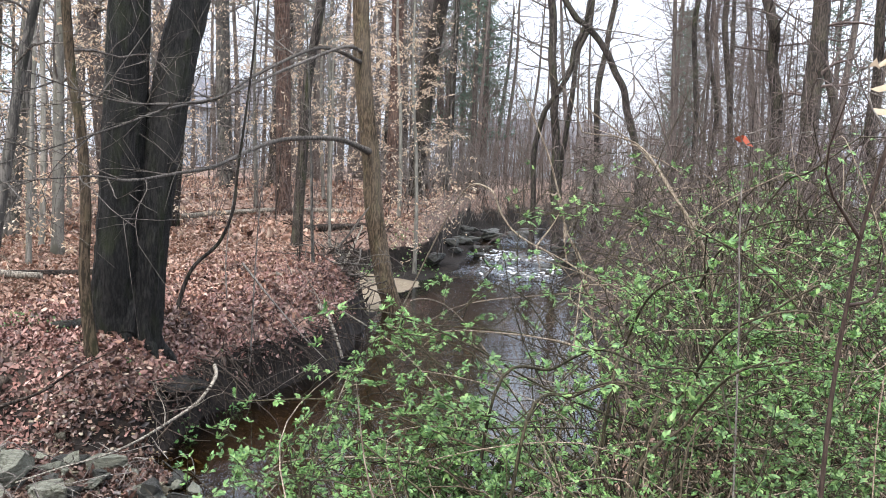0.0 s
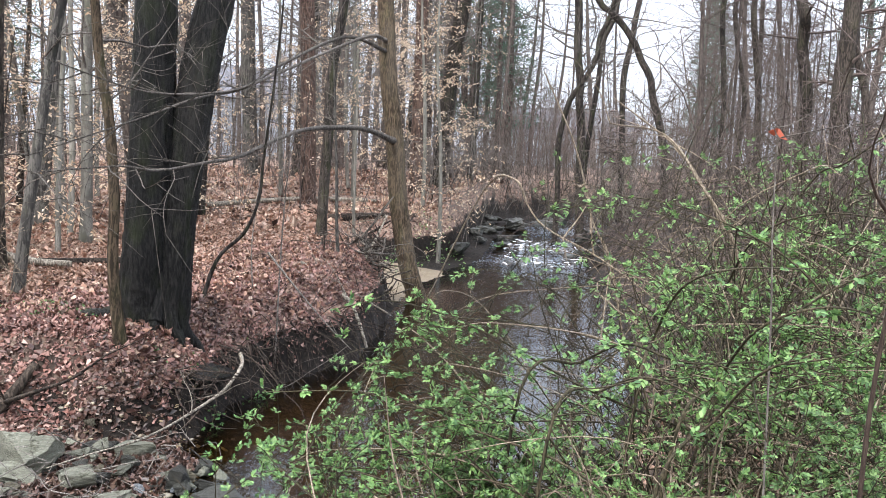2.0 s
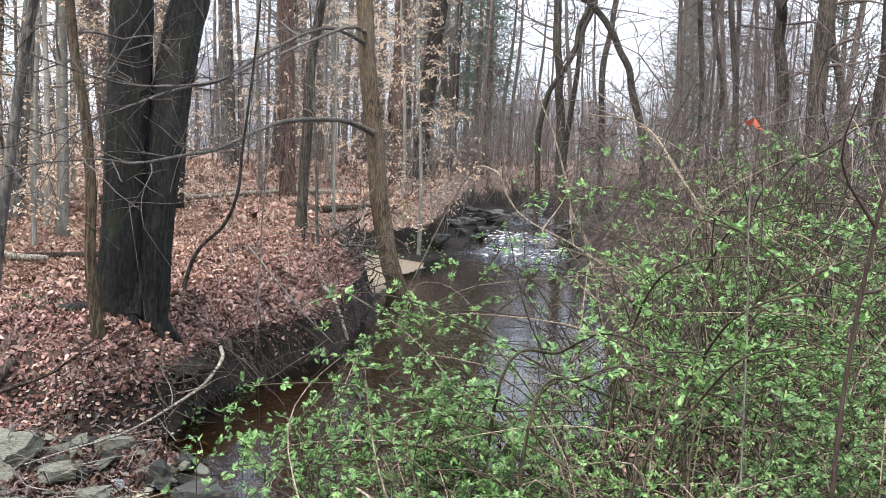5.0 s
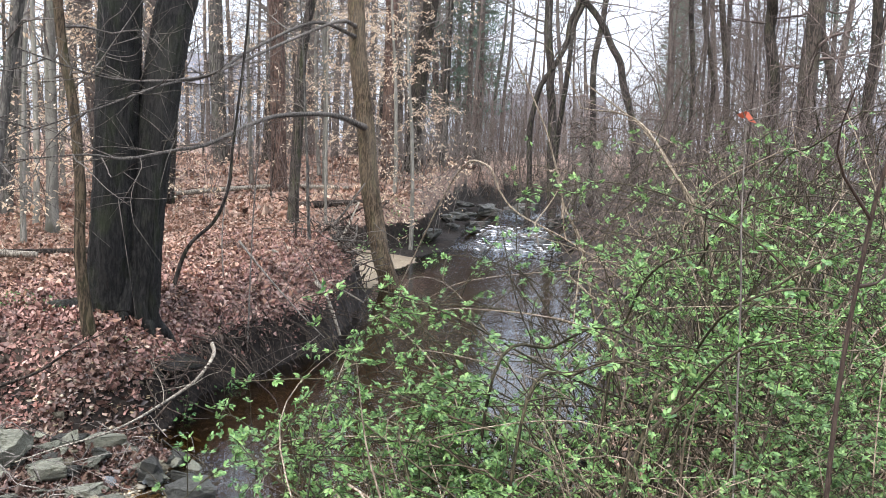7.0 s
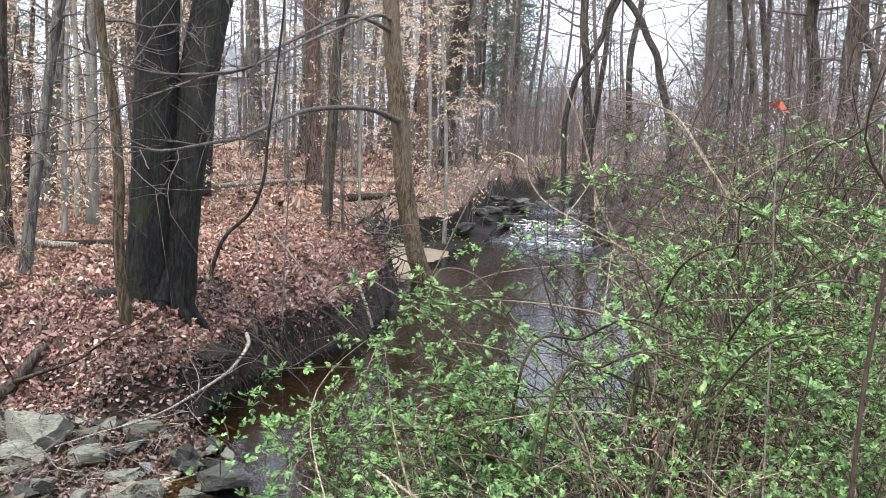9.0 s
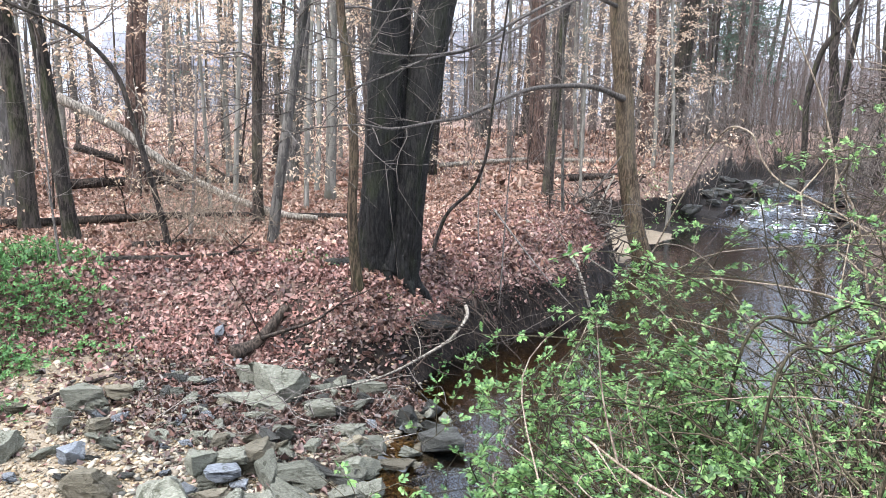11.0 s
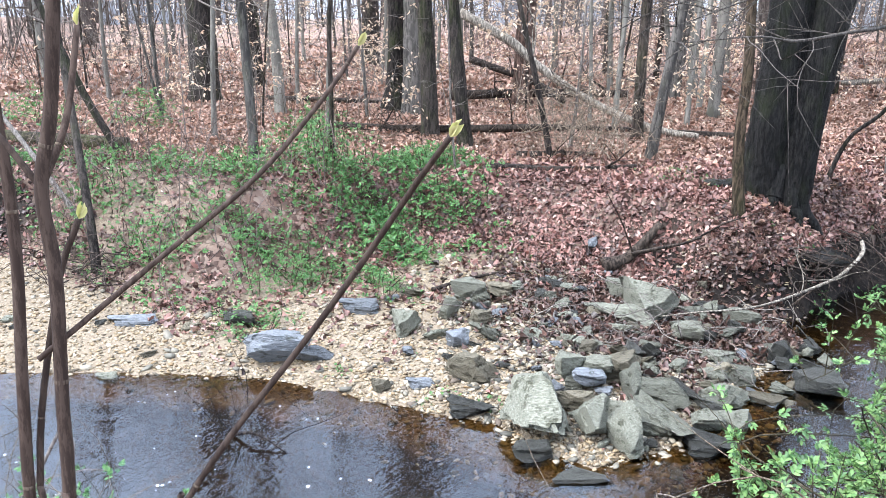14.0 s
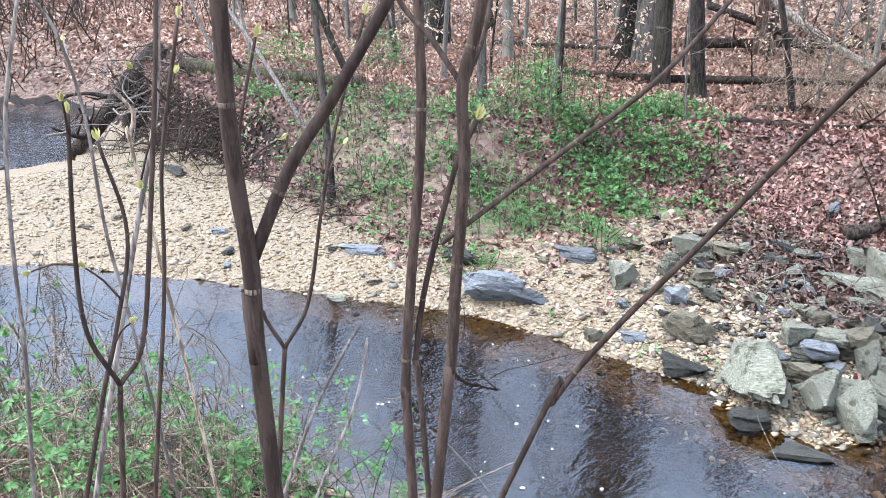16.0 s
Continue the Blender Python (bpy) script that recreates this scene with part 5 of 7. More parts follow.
def bar_places(rng, n):
    r = 3.6 + 7.5 * rng.random(n) ** 1.5
    a = np.radians(rng.uniform(18, 92, n))
    x, y = -np.sin(a) * r, np.cos(a) * r + 0.1
    dw, dv, de = depth_in(WATER_SHAPE, x, y), depth_in(WEST_SHAPE, x, y), depth_in(EAST_SHAPE, x, y)
    keep = (dw < 0.4 * rng.random(n) ** 1.5) & (dv < 0.5 * rng.random(n) ** 2) & (de < 0)
    return np.column_stack([x, y])[keep]


def pile_places(rng, n):
    x, y = rng.normal(-2.9, 0.75, n), rng.normal(5.4, 0.85, n)
    dw, dv, de = depth_in(WATER_SHAPE, x, y), depth_in(WEST_SHAPE, x, y), depth_in(EAST_SHAPE, x, y)
    keep = (dw < 0.5) & (dv < 0.3) & (de < 0)
    return np.column_stack([x, y])[keep]


scatter_pebbles("gravel", "pale tan and cream quartz gravel of the bar", 92000, bar_places, (0.004, 0.023), PEBBLE, 501)
scatter_pebbles("cobbles", "mixed brown and grey flat cobbles in the gravel", 2600, bar_places, (0.014, 0.048), PEBBLE_GREY, 503, 0.35)
scatter_pebbles("stone_chips", "grey shale chips between the larger rocks", 7500, pile_places, (0.008, 0.038), PEBBLE_GREY, 502)


# ---- fallen leaves ----
def scatter_leaves(name, label, n, place, size, mat, seed, lift=0.03):
    rng = np.random.default_rng(seed)
    xy = place(rng, n)
    n = len(xy)
    x, y = xy[:, 0], xy[:, 1]
    e = 0.06
    z = land(x, y)
    nx, ny = (z - land(x + e, y)) / e, (z - land(x, y + e)) / e
    up = unit(np.stack([nx, ny, np.ones(n)], 1) + rng.normal(0, 0.36, (n, 3)))
    along = rng.normal(0, 1, (n, 3))
    along = unit(along - (along * up).sum(1, keepdims=True) * up)
    lv = Leaves(seed)
    s = rng.uniform(size[0], size[1], n)
    lv.add(np.column_stack([x, y, z + rng.uniform(0.0, lift, n)]), along, up, s, s * rng.uniform(0.45, 0.75, n), rng.normal(0.15, 0.5, n)[:, None], rng.normal(0.05, 0.45, n)[:, None], 0.16)
    ob = lv.make(name, mat)
    return tagged(ob, label, "leaf litter", kind="stuff")


def floor_places(rng, n):
    r = 5.2 + 17 * rng.random(n) ** 1.5
    a = np.radians(rng.uniform(-2, 84, n))
    x, y = -np.sin(a) * r, np.cos(a) * r
    dv, dw = depth_in(WEST_SHAPE, x, y), depth_in(WATER_SHAPE, x, y)
    thin = 1 - 0.86 * np.exp(-((((x + 7.9) / 2.2) ** 2 + ((y - 3.9) / 1.35) ** 2) ** 1.5)) - 0.8 * np.exp(-(((x + 6.3) / 0.9) ** 2 + ((y - 4.6) / 0.6) ** 2) ** 1.5)
    keep = (dv > 0.12 * rng.random(n)) & (rng.random(n) < smooth01(0.35 + dv / 0.8) * thin) & (dw < -0.1)
    return np.column_stack([x, y])[keep & (dv > 1.0 * (1 - pool_side(x, y)) + 1.6 * rng.random(n) * (1 - 0.6 * pool_side(x, y)))]


def far_floor_places(rng, n):
    r, a = 17 + 24 * rng.random(n), np.radians(rng.uniform(-2, 88, n))
    x, y = -np.sin(a) * r, np.cos(a) * r
    return np.column_stack([x, y])[(depth_in(WEST_SHAPE, x, y) > 0.5) & (depth_in(WATER_SHAPE, x, y) < -0.3)]


def slope_places(rng, n):
    a, r = np.radians(rng.uniform(-2, 84, n)), 5.2 + 10 * rng.random(n)
    x, y = -np.sin(a) * r, np.cos(a) * r
    dv, dw = depth_in(WEST_SHAPE, x, y), depth_in(WATER_SHAPE, x, y)
    thin = 1 - 0.86 * np.exp(-((((x + 7.9) / 2.2) ** 2 + ((y - 3.9) / 1.35) ** 2) ** 1.5)) - 0.8 * np.exp(-(((x + 6.3) / 0.9) ** 2 + ((y - 4.6) / 0.6) ** 2) ** 1.5)
    keep = (dv > 0.02 + (0.02 + 0.16 * rng.random(n) ** 2) * pool_side(x, y)) & (dv < 1.0 + 1.8 * rng.random(n)) & (rng.random(n) < smooth01(0.5 + dv / 0.5) * thin) & (dw < -0.08)
    return np.column_stack([x, y])[keep]


def drift_places(rng, n):
    x, y = rng.normal(-3.3, 0.8, n), rng.normal(6.1, 0.55, n)
    side = rng.random(n) < 0.35
    x, y = np.where(side, -2.75 + 0.4 * (x + 3.3), x), np.where(side, 6.95 + 0.5 * (y - 6.1), y)
    keep = (depth_in(WATER_SHAPE, x, y) < -0.05)
    return np.column_stack([x, y])[keep]


def bar_leaf_places(rng, n):
    x, y = rng.uniform(-7.5, -2.4, n), rng.uniform(3.2, 6.6, n)
    dw, dv = depth_in(WATER_SHAPE, x, y), depth_in(WEST_SHAPE, x, y)
    near = np.exp(dv / 0.45) + 0.9 * np.exp(-(((x + 5.2) / 0.5) ** 2 + ((y - 4.75) / 0.35) ** 2)) + 0.05
    keep = (dw < -0.1) & (dv < 0.1) & (rng.random(n) < near * (0.5 + 0.6 * waves(x, y, 17, 0.7)))
    return np.column_stack([x, y])[keep]


def near_bank_places(rng, n):
    x, y = rng.uniform(-6, 6, n), rng.uniform(-5, 9, n)
    de = depth_in(EAST_SHAPE, x, y)
    keep = (de > 0.15) & (rng.random(n) < 0.8)
    return np.column_stack([x, y])[keep]


scatter_leaves("leaf_litter", "dry pinkish-brown oak and beech leaves covering the floor", 285000, floor_places, (0.027, 0.074), LEAF_LITTER, 511)
scatter_leaves("far_leaf_litter", "dry pinkish-brown leaves farther back in the wood", 60000, far_floor_places, (0.07, 0.15), LEAF_LITTER, 516, 0.06)
scatter_leaves("damp_leaf_litter", "damp dark red-brown leaves on the slope of the bank", 400000, slope_places, (0.02, 0.064), LEAF_DAMP_DIM, 514)
scatter_leaves("wet_leaf_drift", "dark wet leaves drifted among the rocks", 14000, drift_places, (0.025, 0.068), LEAF_WET, 512, 0.05)
scatter_leaves("stray_leaves", "brown leaves strewn thinly over the gravel", 11000, bar_leaf_places, (0.03, 0.075), LEAF_DAMP_DIM, 515, 0.03)
scatter_leaves("bank_leaf_litter", "brown leaves on the near bank below the brambles", 34000, near_bank_places, (0.05, 0.1), LEAF_LITTER, 513)


# ---- dead wood ----
def log(name, pts, r0, r1, mat, label, seed, stubs=0, sides=14, category="log", rough=0.08):
    thing = empty_at(name, pts[0])
    tb, rng = Tubes(seed), np.random.default_rng(seed)
    line = tb.add(pts, r0, r1, sides, 6, rough)
    tb.make("trunk", mat, thing)
    for k in range(stubs):
        st = Tubes(seed + k + 1)
        i = int(rng.uniform(0.2, 0.9) * len(line))
        grow(st, rng, line[i], rng.normal(0, 1, 3) * [1, 1, 0.4] + [0, 0, 0.5], rng.uniform(0.4, 1.1), r0 * 0.3, 1, 2, 0.1, 0.2)
        st.make("branch_stub", mat, thing)
    return tagged(thing, label, category)


def on_ground(points, lift):
    return [(x, y, float(land(x, y)) + lift) for x, y in points]


log("fallen_log", on_ground([(-9.6, 7.9), (-8.5, 8.6), (-6.9, 10.1), (-5.1, 11.6), (-4.4, 12.3)], 0.06), 0.06, 0.05, WOOD_ROT, "long dark rotten log lying on the leaves", 601, 3)
log("fallen_log", on_ground([(-11.2, 12.3), (-10.2, 13.4), (-8.6, 14.6)], 0.14), 0.1, 0.07, WOOD_ROT, "dark rotten log behind the pale trunk", 602, 4)
log("fallen_log", [(-10.9, 12.5, 1.9), (-9.6, 12.9, 1.5), (-8.6, 12.4, 1.25)], 0.07, 0.05, WOOD_ROT, "broken dark limb propped on a log", 603, 2)
log("leaning_dead_trunk", [(-7.9, 8.85, 2.75), (-7.36, 9.3, 2.37), (-6.99, 9.59, 1.98), (-6.33, 10.05, 1.5), (-5.63, 10.46, 1.2), (-5.2, 10.8, 1.12)], 0.065, 0.04, WOOD_DEAD, "grey-green dead trunk leaning down to the ground", 604, 4, 10)
log("mossy_log", on_ground([(-12.4, 3.25), (-11.4, 3.65), (-10.6, 4.2), (-9.9, 4.9)], 0.06), 0.12, 0.09, WOOD_MOSS, "moss-covered log along the top of the eroded bank", 605, 2)
log("rotten_log", on_ground([(-6.05, 7.35), (-5.5, 7.75), (-5.15, 8.05), (-4.75, 8.4)], 0.03), 0.06, 0.03, WOOD_ROT, "black rotting log sunk in the leaves", 606, 1)
log("rotten_log", on_ground([(-6.25, 8.1), (-5.9, 8.4), (-5.55, 8.75)], 0.03), 0.05, 0.03, WOOD_ROT, "black rotting piece of wood on the leaves", 607, 1)
log("rotten_stump", on_ground([(-4.15, 6.85), (-4.0, 7.05), (-3.8, 7.3)], 0.05), 0.09, 0.04, WOOD_ROT, "black rotten stump piece on the leafy slope", 608, 1, 10, "stump")
log("dead_stick", on_ground([(-4.98, 5.28), (-4.9, 5.55), (-4.72, 5.9), (-4.5, 6.1)], 0.03), 0.022, 0.008, WOOD_ROT, "dark wet stick at the edge of the gravel", 609, 2, 6, "stick")
log("pale_root", [(-2.3, 8.5, 0.6), (-2.2, 8.21, 0.57), (-2.22, 7.99, 0.48), (-2.29, 7.77, 0.39), (-2.43, 7.4, 0.32), (-2.52, 6.95, 0.31), (-2.63, 6.58, 0.32), (-2.79, 6.18, 0.36), (-2.97, 5.87, 0.36)], 0.02, 0.005, WOOD_DEAD, "pale bent branch reaching from the bank over the pool", 610, 3, 8, "branch")
log("pale_branch", [(-2.4, 11.9, 1.12), (-1.85, 12.05, 0.8), (-1.1, 12.2, 0.35)], 0.03, 0.012, WOOD_DEAD, "pale fallen branch sloping into the stream", 611, 2, 7, "branch")
log("pale_root", [(-1.68, 11.25, 0.8), (-1.55, 11.2, 0.68), (-1.42, 11.1, 0.45), (-1.3, 11.05, 0.12)], 0.035, 0.02, WOOD_DEAD, "pale exposed root hanging down the bank", 612, 1, 7, "root")
log("bent_branch", [(-2.05, 8.6, 1.66), (-1.76, 8.6, 1.31), (-1.45, 8.7, 0.92), (-1.2, 8.9, 0.6)], 0.012, 0.005, TWIG_GREY, "thin bare branch sloping down over the bank", 613, 3, 5, "branch")
log("dead_twig", [(-4.35, 2.72, 0.0), (-4.2, 2.76, 0.06), (-4.08, 2.8, 0.05), (-3.9, 2.83, 0.0)], 0.012, 0.006, WOOD_ROT, "little dead twig caught in the stream", 614, 5, 5, "twig")
log("broken_stick", on_ground([(-12.4, 1.8), (-11.9, 2.3), (-11.6, 2.9)], 0.1), 0.03, 0.02, WOOD_DEAD, "pale broken stick on the far gravel", 615, 2, 6, "stick")
log("fallen_tree", [(-13.7, 3.2, 1.3), (-13.3, 2.7, 1.0), (-12.95, 2.1, 0.4), (-12.6, 1.6, 0.05)], 0.16, 0.09, WOOD_ROT, "dark fallen trunk sloping into the stream", 616, 6, 12)
log("forest_log", on_ground([(-3.4, 19.5), (-2.0, 20.8), (-0.5, 22.6)], 0.06), 0.09, 0.06, WOOD_ROT, "mossy log across the far bank", 617, 3)
log("forest_log", on_ground([(-6.8, 21), (-4.5, 22.5), (-2.6, 23.0)], 0.12), 0.07, 0.05, WOOD_DEAD, "grey fallen pole on the leaves", 618, 3)
log("forest_log", on_ground([(-13.5, 9.5), (-12.5, 10.4), (-11.8, 11.2)], 0.06), 0.06, 0.04, WOOD_ROT, "dark fallen pole on the leaves", 619, 2)

for k, (pts, r, lab) in enumerate((
        ([(-3.01, 9.34, 0.9), (-2.83, 9.4, 1.45), (-2.54, 9.48, 1.77), (-2.39, 9.52, 2.16), (-2.35, 9.54, 2.6), (-2.27, 9.55, 3.23), (-2.18, 9.58, 4.1)], 0.024, "thin dark sapling bowed in a curve behind the oak"),
        ([(-2.2, 9.6, 0.9), (-2.15, 9.6, 1.5), (-2.1, 9.65, 2.4), (-2.0, 9.7, 3.3)], 0.01, "very thin grey sapling on the bank"),
        ([(-2.6, 10.1, 0.9), (-2.62, 10.1, 1.6), (-2.5, 10.1, 2.6)], 0.009, "very thin grey sapling on the bank"),
        ([(-6.3, 7.05, 0.9), (-6.35, 7.0, 1.7), (-6.38, 6.98, 2.6)], 0.014, "very thin brown sapling on the leafy bank"),
        ([(-6.1, 9.0, 1.0), (-6.0, 8.98, 1.6), (-5.95, 8.98, 2.3)], 0.028, "short pale dead stem"),
        ([(-9.6, 4.7, 0.9), (-9.9, 4.4, 1.8), (-10.3, 4.1, 3.0), (-10.7, 3.8, 4.4)], 0.05, "dark leaning sapling above the eroded bank"),
        ([(-7.6, 3.35, 0.3), (-7.75, 3.4, 0.8), (-8.1, 3.5, 1.6), (-8.5, 3.6, 2.6), (-9.0, 3.7, 4.2)], 0.05, "dark leaning sapling growing from the foot of the bank"),
        ([(-8.4, 3.6, 0.7), (-8.9, 3.3, 1.4), (-9.6, 3.0, 2.2), (-10.4, 2.7, 3.0)], 0.03, "leaning grey-green stem above the eroded bank"),
        ([(-10.4, 3.7, 1.0), (-10.5, 3.5, 2.0), (-10.7, 3.4, 3.4)], 0.025, "thin leaning stem above the eroded bank"),
        ([(-11.5, 3.6, 1.0), (-11.9, 3.3, 2.0), (-12.4, 3.0, 3.4)], 0.03, "thin leaning stem above the eroded bank"))):
    standing_tree("thin_sapling", pts, r, BARK_DARK if k in (0, 5, 6) else TWIG_GREY, lab, 640 + k, 5, 0.35, 0.7, 7, 0.04, 0.1, 0.4, TWIG_GREY, 2, 0, 0.6, "sapling")


def exposed_roots(name, label, n, foot, seed, hang=0.6):
    """Roots that hang from an eroded bank's lip."""
    tb, rng = Tubes(seed), np.random.default_rng(seed)
    for _ in range(n):
        x, y, ox, oy = foot(rng)
        z = float(land(x - ox * 0.35, y - oy * 0.35))
        p = np.array([x - ox * 0.16, y - oy * 0.16, z - rng.uniform(0.12, 0.4)])
        pts = [p]
        d = np.array([ox, oy, -0.5]) * 0.13
        for _ in range(rng.integers(3, 6)):
            d = d * 0.8 + rng.normal(0, 0.07, 3) + [0, 0, -0.05 * hang]
            p = p + d
            pts.append(p.copy())
        tb.add(pts, rng.uniform(0.002, 0.011), 0.002, 4, 3)
    return tagged(tb.make(name, ROOT), label, "roots", kind="stuff")


def pool_foot(rng):
    t = rng.random()
    k = np.array([(-2.55, 7.5), (-2.46, 8.66), (-2.26, 9.32), (-1.86, 10.02), (-1.41, 10.85), (-1.35, 12.5)])
    i = min(int(t * 5), 4)
    p = k[i] + (k[i + 1] - k[i]) * (t * 5 - i)
    return p[0], p[1], 0.9, -0.2 + rng.normal(0, 0.4)


def far_foot(rng):
    x = rng.uniform(-13.5, -8.2)
    return x, 2.8, rng.normal(0.2, 0.4), -0.9


exposed_roots("exposed_roots", "tangle of dark roots hanging from the undercut pool bank", 190, pool_foot, 651)
exposed_roots("exposed_roots", "tangle of brown roots in the eroded bank", 170, far_foot, 652)


def brush_pile(name, label, centre, spread, n, length, mat, seed, radius=0.01, lift=0.5):
    thing = empty_at(name, centre)
    rng = np.random.default_rng(seed)
    for _ in range(n):
        tb = Tubes(seed)
        c = np.array(centre) + rng.normal(0, 1, 3) * spread
        d = unit(rng.normal(0, 1, 3) * [1, 1, lift]) * length * rng.uniform(0.4, 1)
        tb.add([c - d / 2, c - d / 5 + rng.normal(0, 0.09, 3) * length, c + d / 5 + rng.normal(0, 0.09, 3) * length, c + d / 2], radius * rng.uniform(0.5, 1.6), radius * 0.3, 4, 3)
        tb.make("stick", mat, thing)
    return tagged(thing, label, "brush")


for k, pts in enumerate(([(-2.35, 14.5, 0.8), (-1.85, 15.0, 1.3), (-1.4, 15.25, 1.95)], [(-2.6, 14.9, 0.85), (-2.0, 15.2, 1.15), (-1.45, 15.3, 1.5)],
                         [(-2.0, 14.3, 0.5), (-1.75, 14.8, 1.0), (-1.5, 15.2, 1.6)])):
    log("leaning_pole", pts, 0.035, 0.015, (LIMB_GREY, WOOD_ROT, WOOD_DEAD)[k], "dead pole leaning against the tree at the water's edge", 680 + k, 2, 8, "branch")
brush_pile("brush_pile", "heap of grey dead branches caught on the bank", (-1.85, 14.3, 0.85), (0.5, 0.5, 0.25), 80, 1.0, LIMB_GREY, 661, 0.012)
brush_pile("brush_pile", "dark tangle of flood-borne branches against a tree", (-1.95, 14.6, 0.75), (0.4, 0.45, 0.25), 70, 0.9, ROOT, 669, 0.014, 0.9)
brush_pile("brush_pile", "dark dead branches washed against the bank", (-1.7, 12.6, 0.7), (0.25, 0.7, 0.12), 30, 0.7, ROOT, 662, 0.008)
brush_pile("twig_heap", "small heap of dark twigs and leaves", (-8.55, 8.2, 1.2), (0.2, 0.2, 0.1), 50, 0.5, ROOT, 663, 0.006)
brush_pile("dry_shrub", "fine tan twigs of a dry shrub", (-5.6, 8.5, 1.45), (0.42, 0.35, 0.28), 240, 1.0, CANE_DRY, 664, 0.0045, 1.5)
brush_pile("twig_heap", "thin dead twigs lying over the rocks", (-2.9, 5.9, 0.38), (0.55, 0.45, 0.04), 60, 0.7, TWIG_GREY, 665, 0.004, 0.15)
brush_pile("twig_heap", "dark twigs in the undercut bank", (-2.35, 8.0, 0.6), (0.1, 0.5, 0.1), 22, 0.5, ROOT, 666, 0.006, 0.4)
brush_pile("twig_heap", "dark twigs and weeds at the foot of the bank", (-7.6, 3.2, 0.4), (0.4, 0.2, 0.1), 60, 0.6, ROOT, 667, 0.006, 0.4)
brush_pile("twig_heap", "dead branches tangled over the eroded bank", (-12.4, 2.6, 0.7), (0.8, 0.4, 0.25), 60, 1.3, TWIG_GREY, 668, 0.01, 0.6)


# ---- far houses seen in pieces between the trunks ----
def house(x, y, w, d, h, turn, wall, label):
    thing = new("house")
    z = float(land(x, y))
    thing.matrix_basis = pose(x, y, z, 0, 0, turn)

    def block(name, lo, hi, mat, parent):
        bm = bmesh.new()
        bmesh.ops.create_cube(bm, size=1)
        for v in bm.verts:
            v.co = Vector([(lo[i] + hi[i]) / 2 + v.co[i] * (hi[i] - lo[i]) for i in range(3)])
        me = bpy.data.meshes.new(name)
        bm.to_mesh(me)
        bm.free()
        me.materials.append(mat)
        ob = new(name, me)
        ob.parent = parent
        return ob

    block("wall", (-w / 2, -d / 2, -0.5), (w / 2, d / 2, h), wall, thing)
    me = bpy.data.meshes.new("roof")
    a, b, e = w / 2 + 0.4, d / 2 + 0.4, h + d * 0.32
    me.from_pydata([(-a, -b, h - 0.1), (a, -b, h - 0.1), (a, b, h - 0.1), (-a, b, h - 0.1), (-a, 0, e), (a, 0, e)], [],
                   [(0, 1, 5, 4), (2, 3, 4, 5), (0, 4, 3), (1, 2, 5), (0, 3, 2, 1)])
    me.materials.append(ROOF)
    ob = new("roof", me)
    ob.parent = thing
    for i in range(int(w // 3)):
        cx = -w / 2 + 1.5 + i * 3
        for cz in ((1.0, 3.8) if h > 4.5 else (1.0,)):
            win = block("window", (cx - 0.55, -d / 2 - 0.05, cz), (cx + 0.55, -d / 2 + 0.02, cz + 1.4), SIDING_TRIM, thing)
            block("pane", (cx - 0.47, -d / 2 - 0.07, cz + 0.08), (cx + 0.47, -d / 2 - 0.055, cz + 1.32), PANE, win)
    return tagged(thing, label, "house")


def plain(name, col, rough, spec=0.3):
    m, n, l, b = material(name, rough, spec)
    t = noise_tex(n, l, 3, 6, mapped(n, l, (1, 1, 6)))
    c = mix(n, l, 0.25, col, t.outputs[0], "OVERLAY")
    l.new(c, b.inputs["Base Color"])
    return m


SIDING, SIDING_TRIM, ROOF, PANE = plain("pale_grey_siding", (0.3, 0.33, 0.37), 0.6), plain("white_trim", (0.8, 0.8, 0.8), 0.5), plain("grey_shingle", (0.16, 0.16, 0.18), 0.9), plain("dark_window_glass", (0.2, 0.22, 0.25), 0.08, 0.6)
house(9.4, 84, 12, 8, 3.2, 4, SIDING, "pale grey house seen between the trunks")
house(31, 60, 12, 8, 3.4, -18, SIDING, "low pale house half hidden by trees")
house(-48, 68, 12, 9, 4.2, 35, SIDING, "pale house far behind the wood")
house(-62, 36, 12, 9, 3.6, 62, SIDING, "low pale house far behind the wood")
house(-24, 74, 13, 9, 5.0, 18, SIDING, "pale house far behind the wood")


# ---- green brambles ----
def compound_leaf(lv, rng, at, way, size):
    """Five small leaflets in a spray."""
    n = len(at)
    up = unit(np.array([0, 0, 1.0]) + rng.normal(0, 0.35, (n, 3)))
    way = unit(way + rng.normal(0, 0.25, (n, 3)) + [0, 0, 0.25])
    side = unit(np.cross(way, up))
    s = (size * rng.uniform(0.7, 1.25, n))[:, None]
    for along, off in ((0.0, 0.0), (0.55, 1.0), (0.55, -1.0), (1.05, 1.0), (1.05, -1.0), (1.4, 0.0)):
        if along == 0:
            continue
        d = way + side * off * 1.1
        lv.add(at + way * s * along, d + rng.normal(0, 0.15, (n, 3)), up + rng.normal(0, 0.25, (n, 3)), s[:, 0], s[:, 0] * 0.55, 0.18, 0.1)


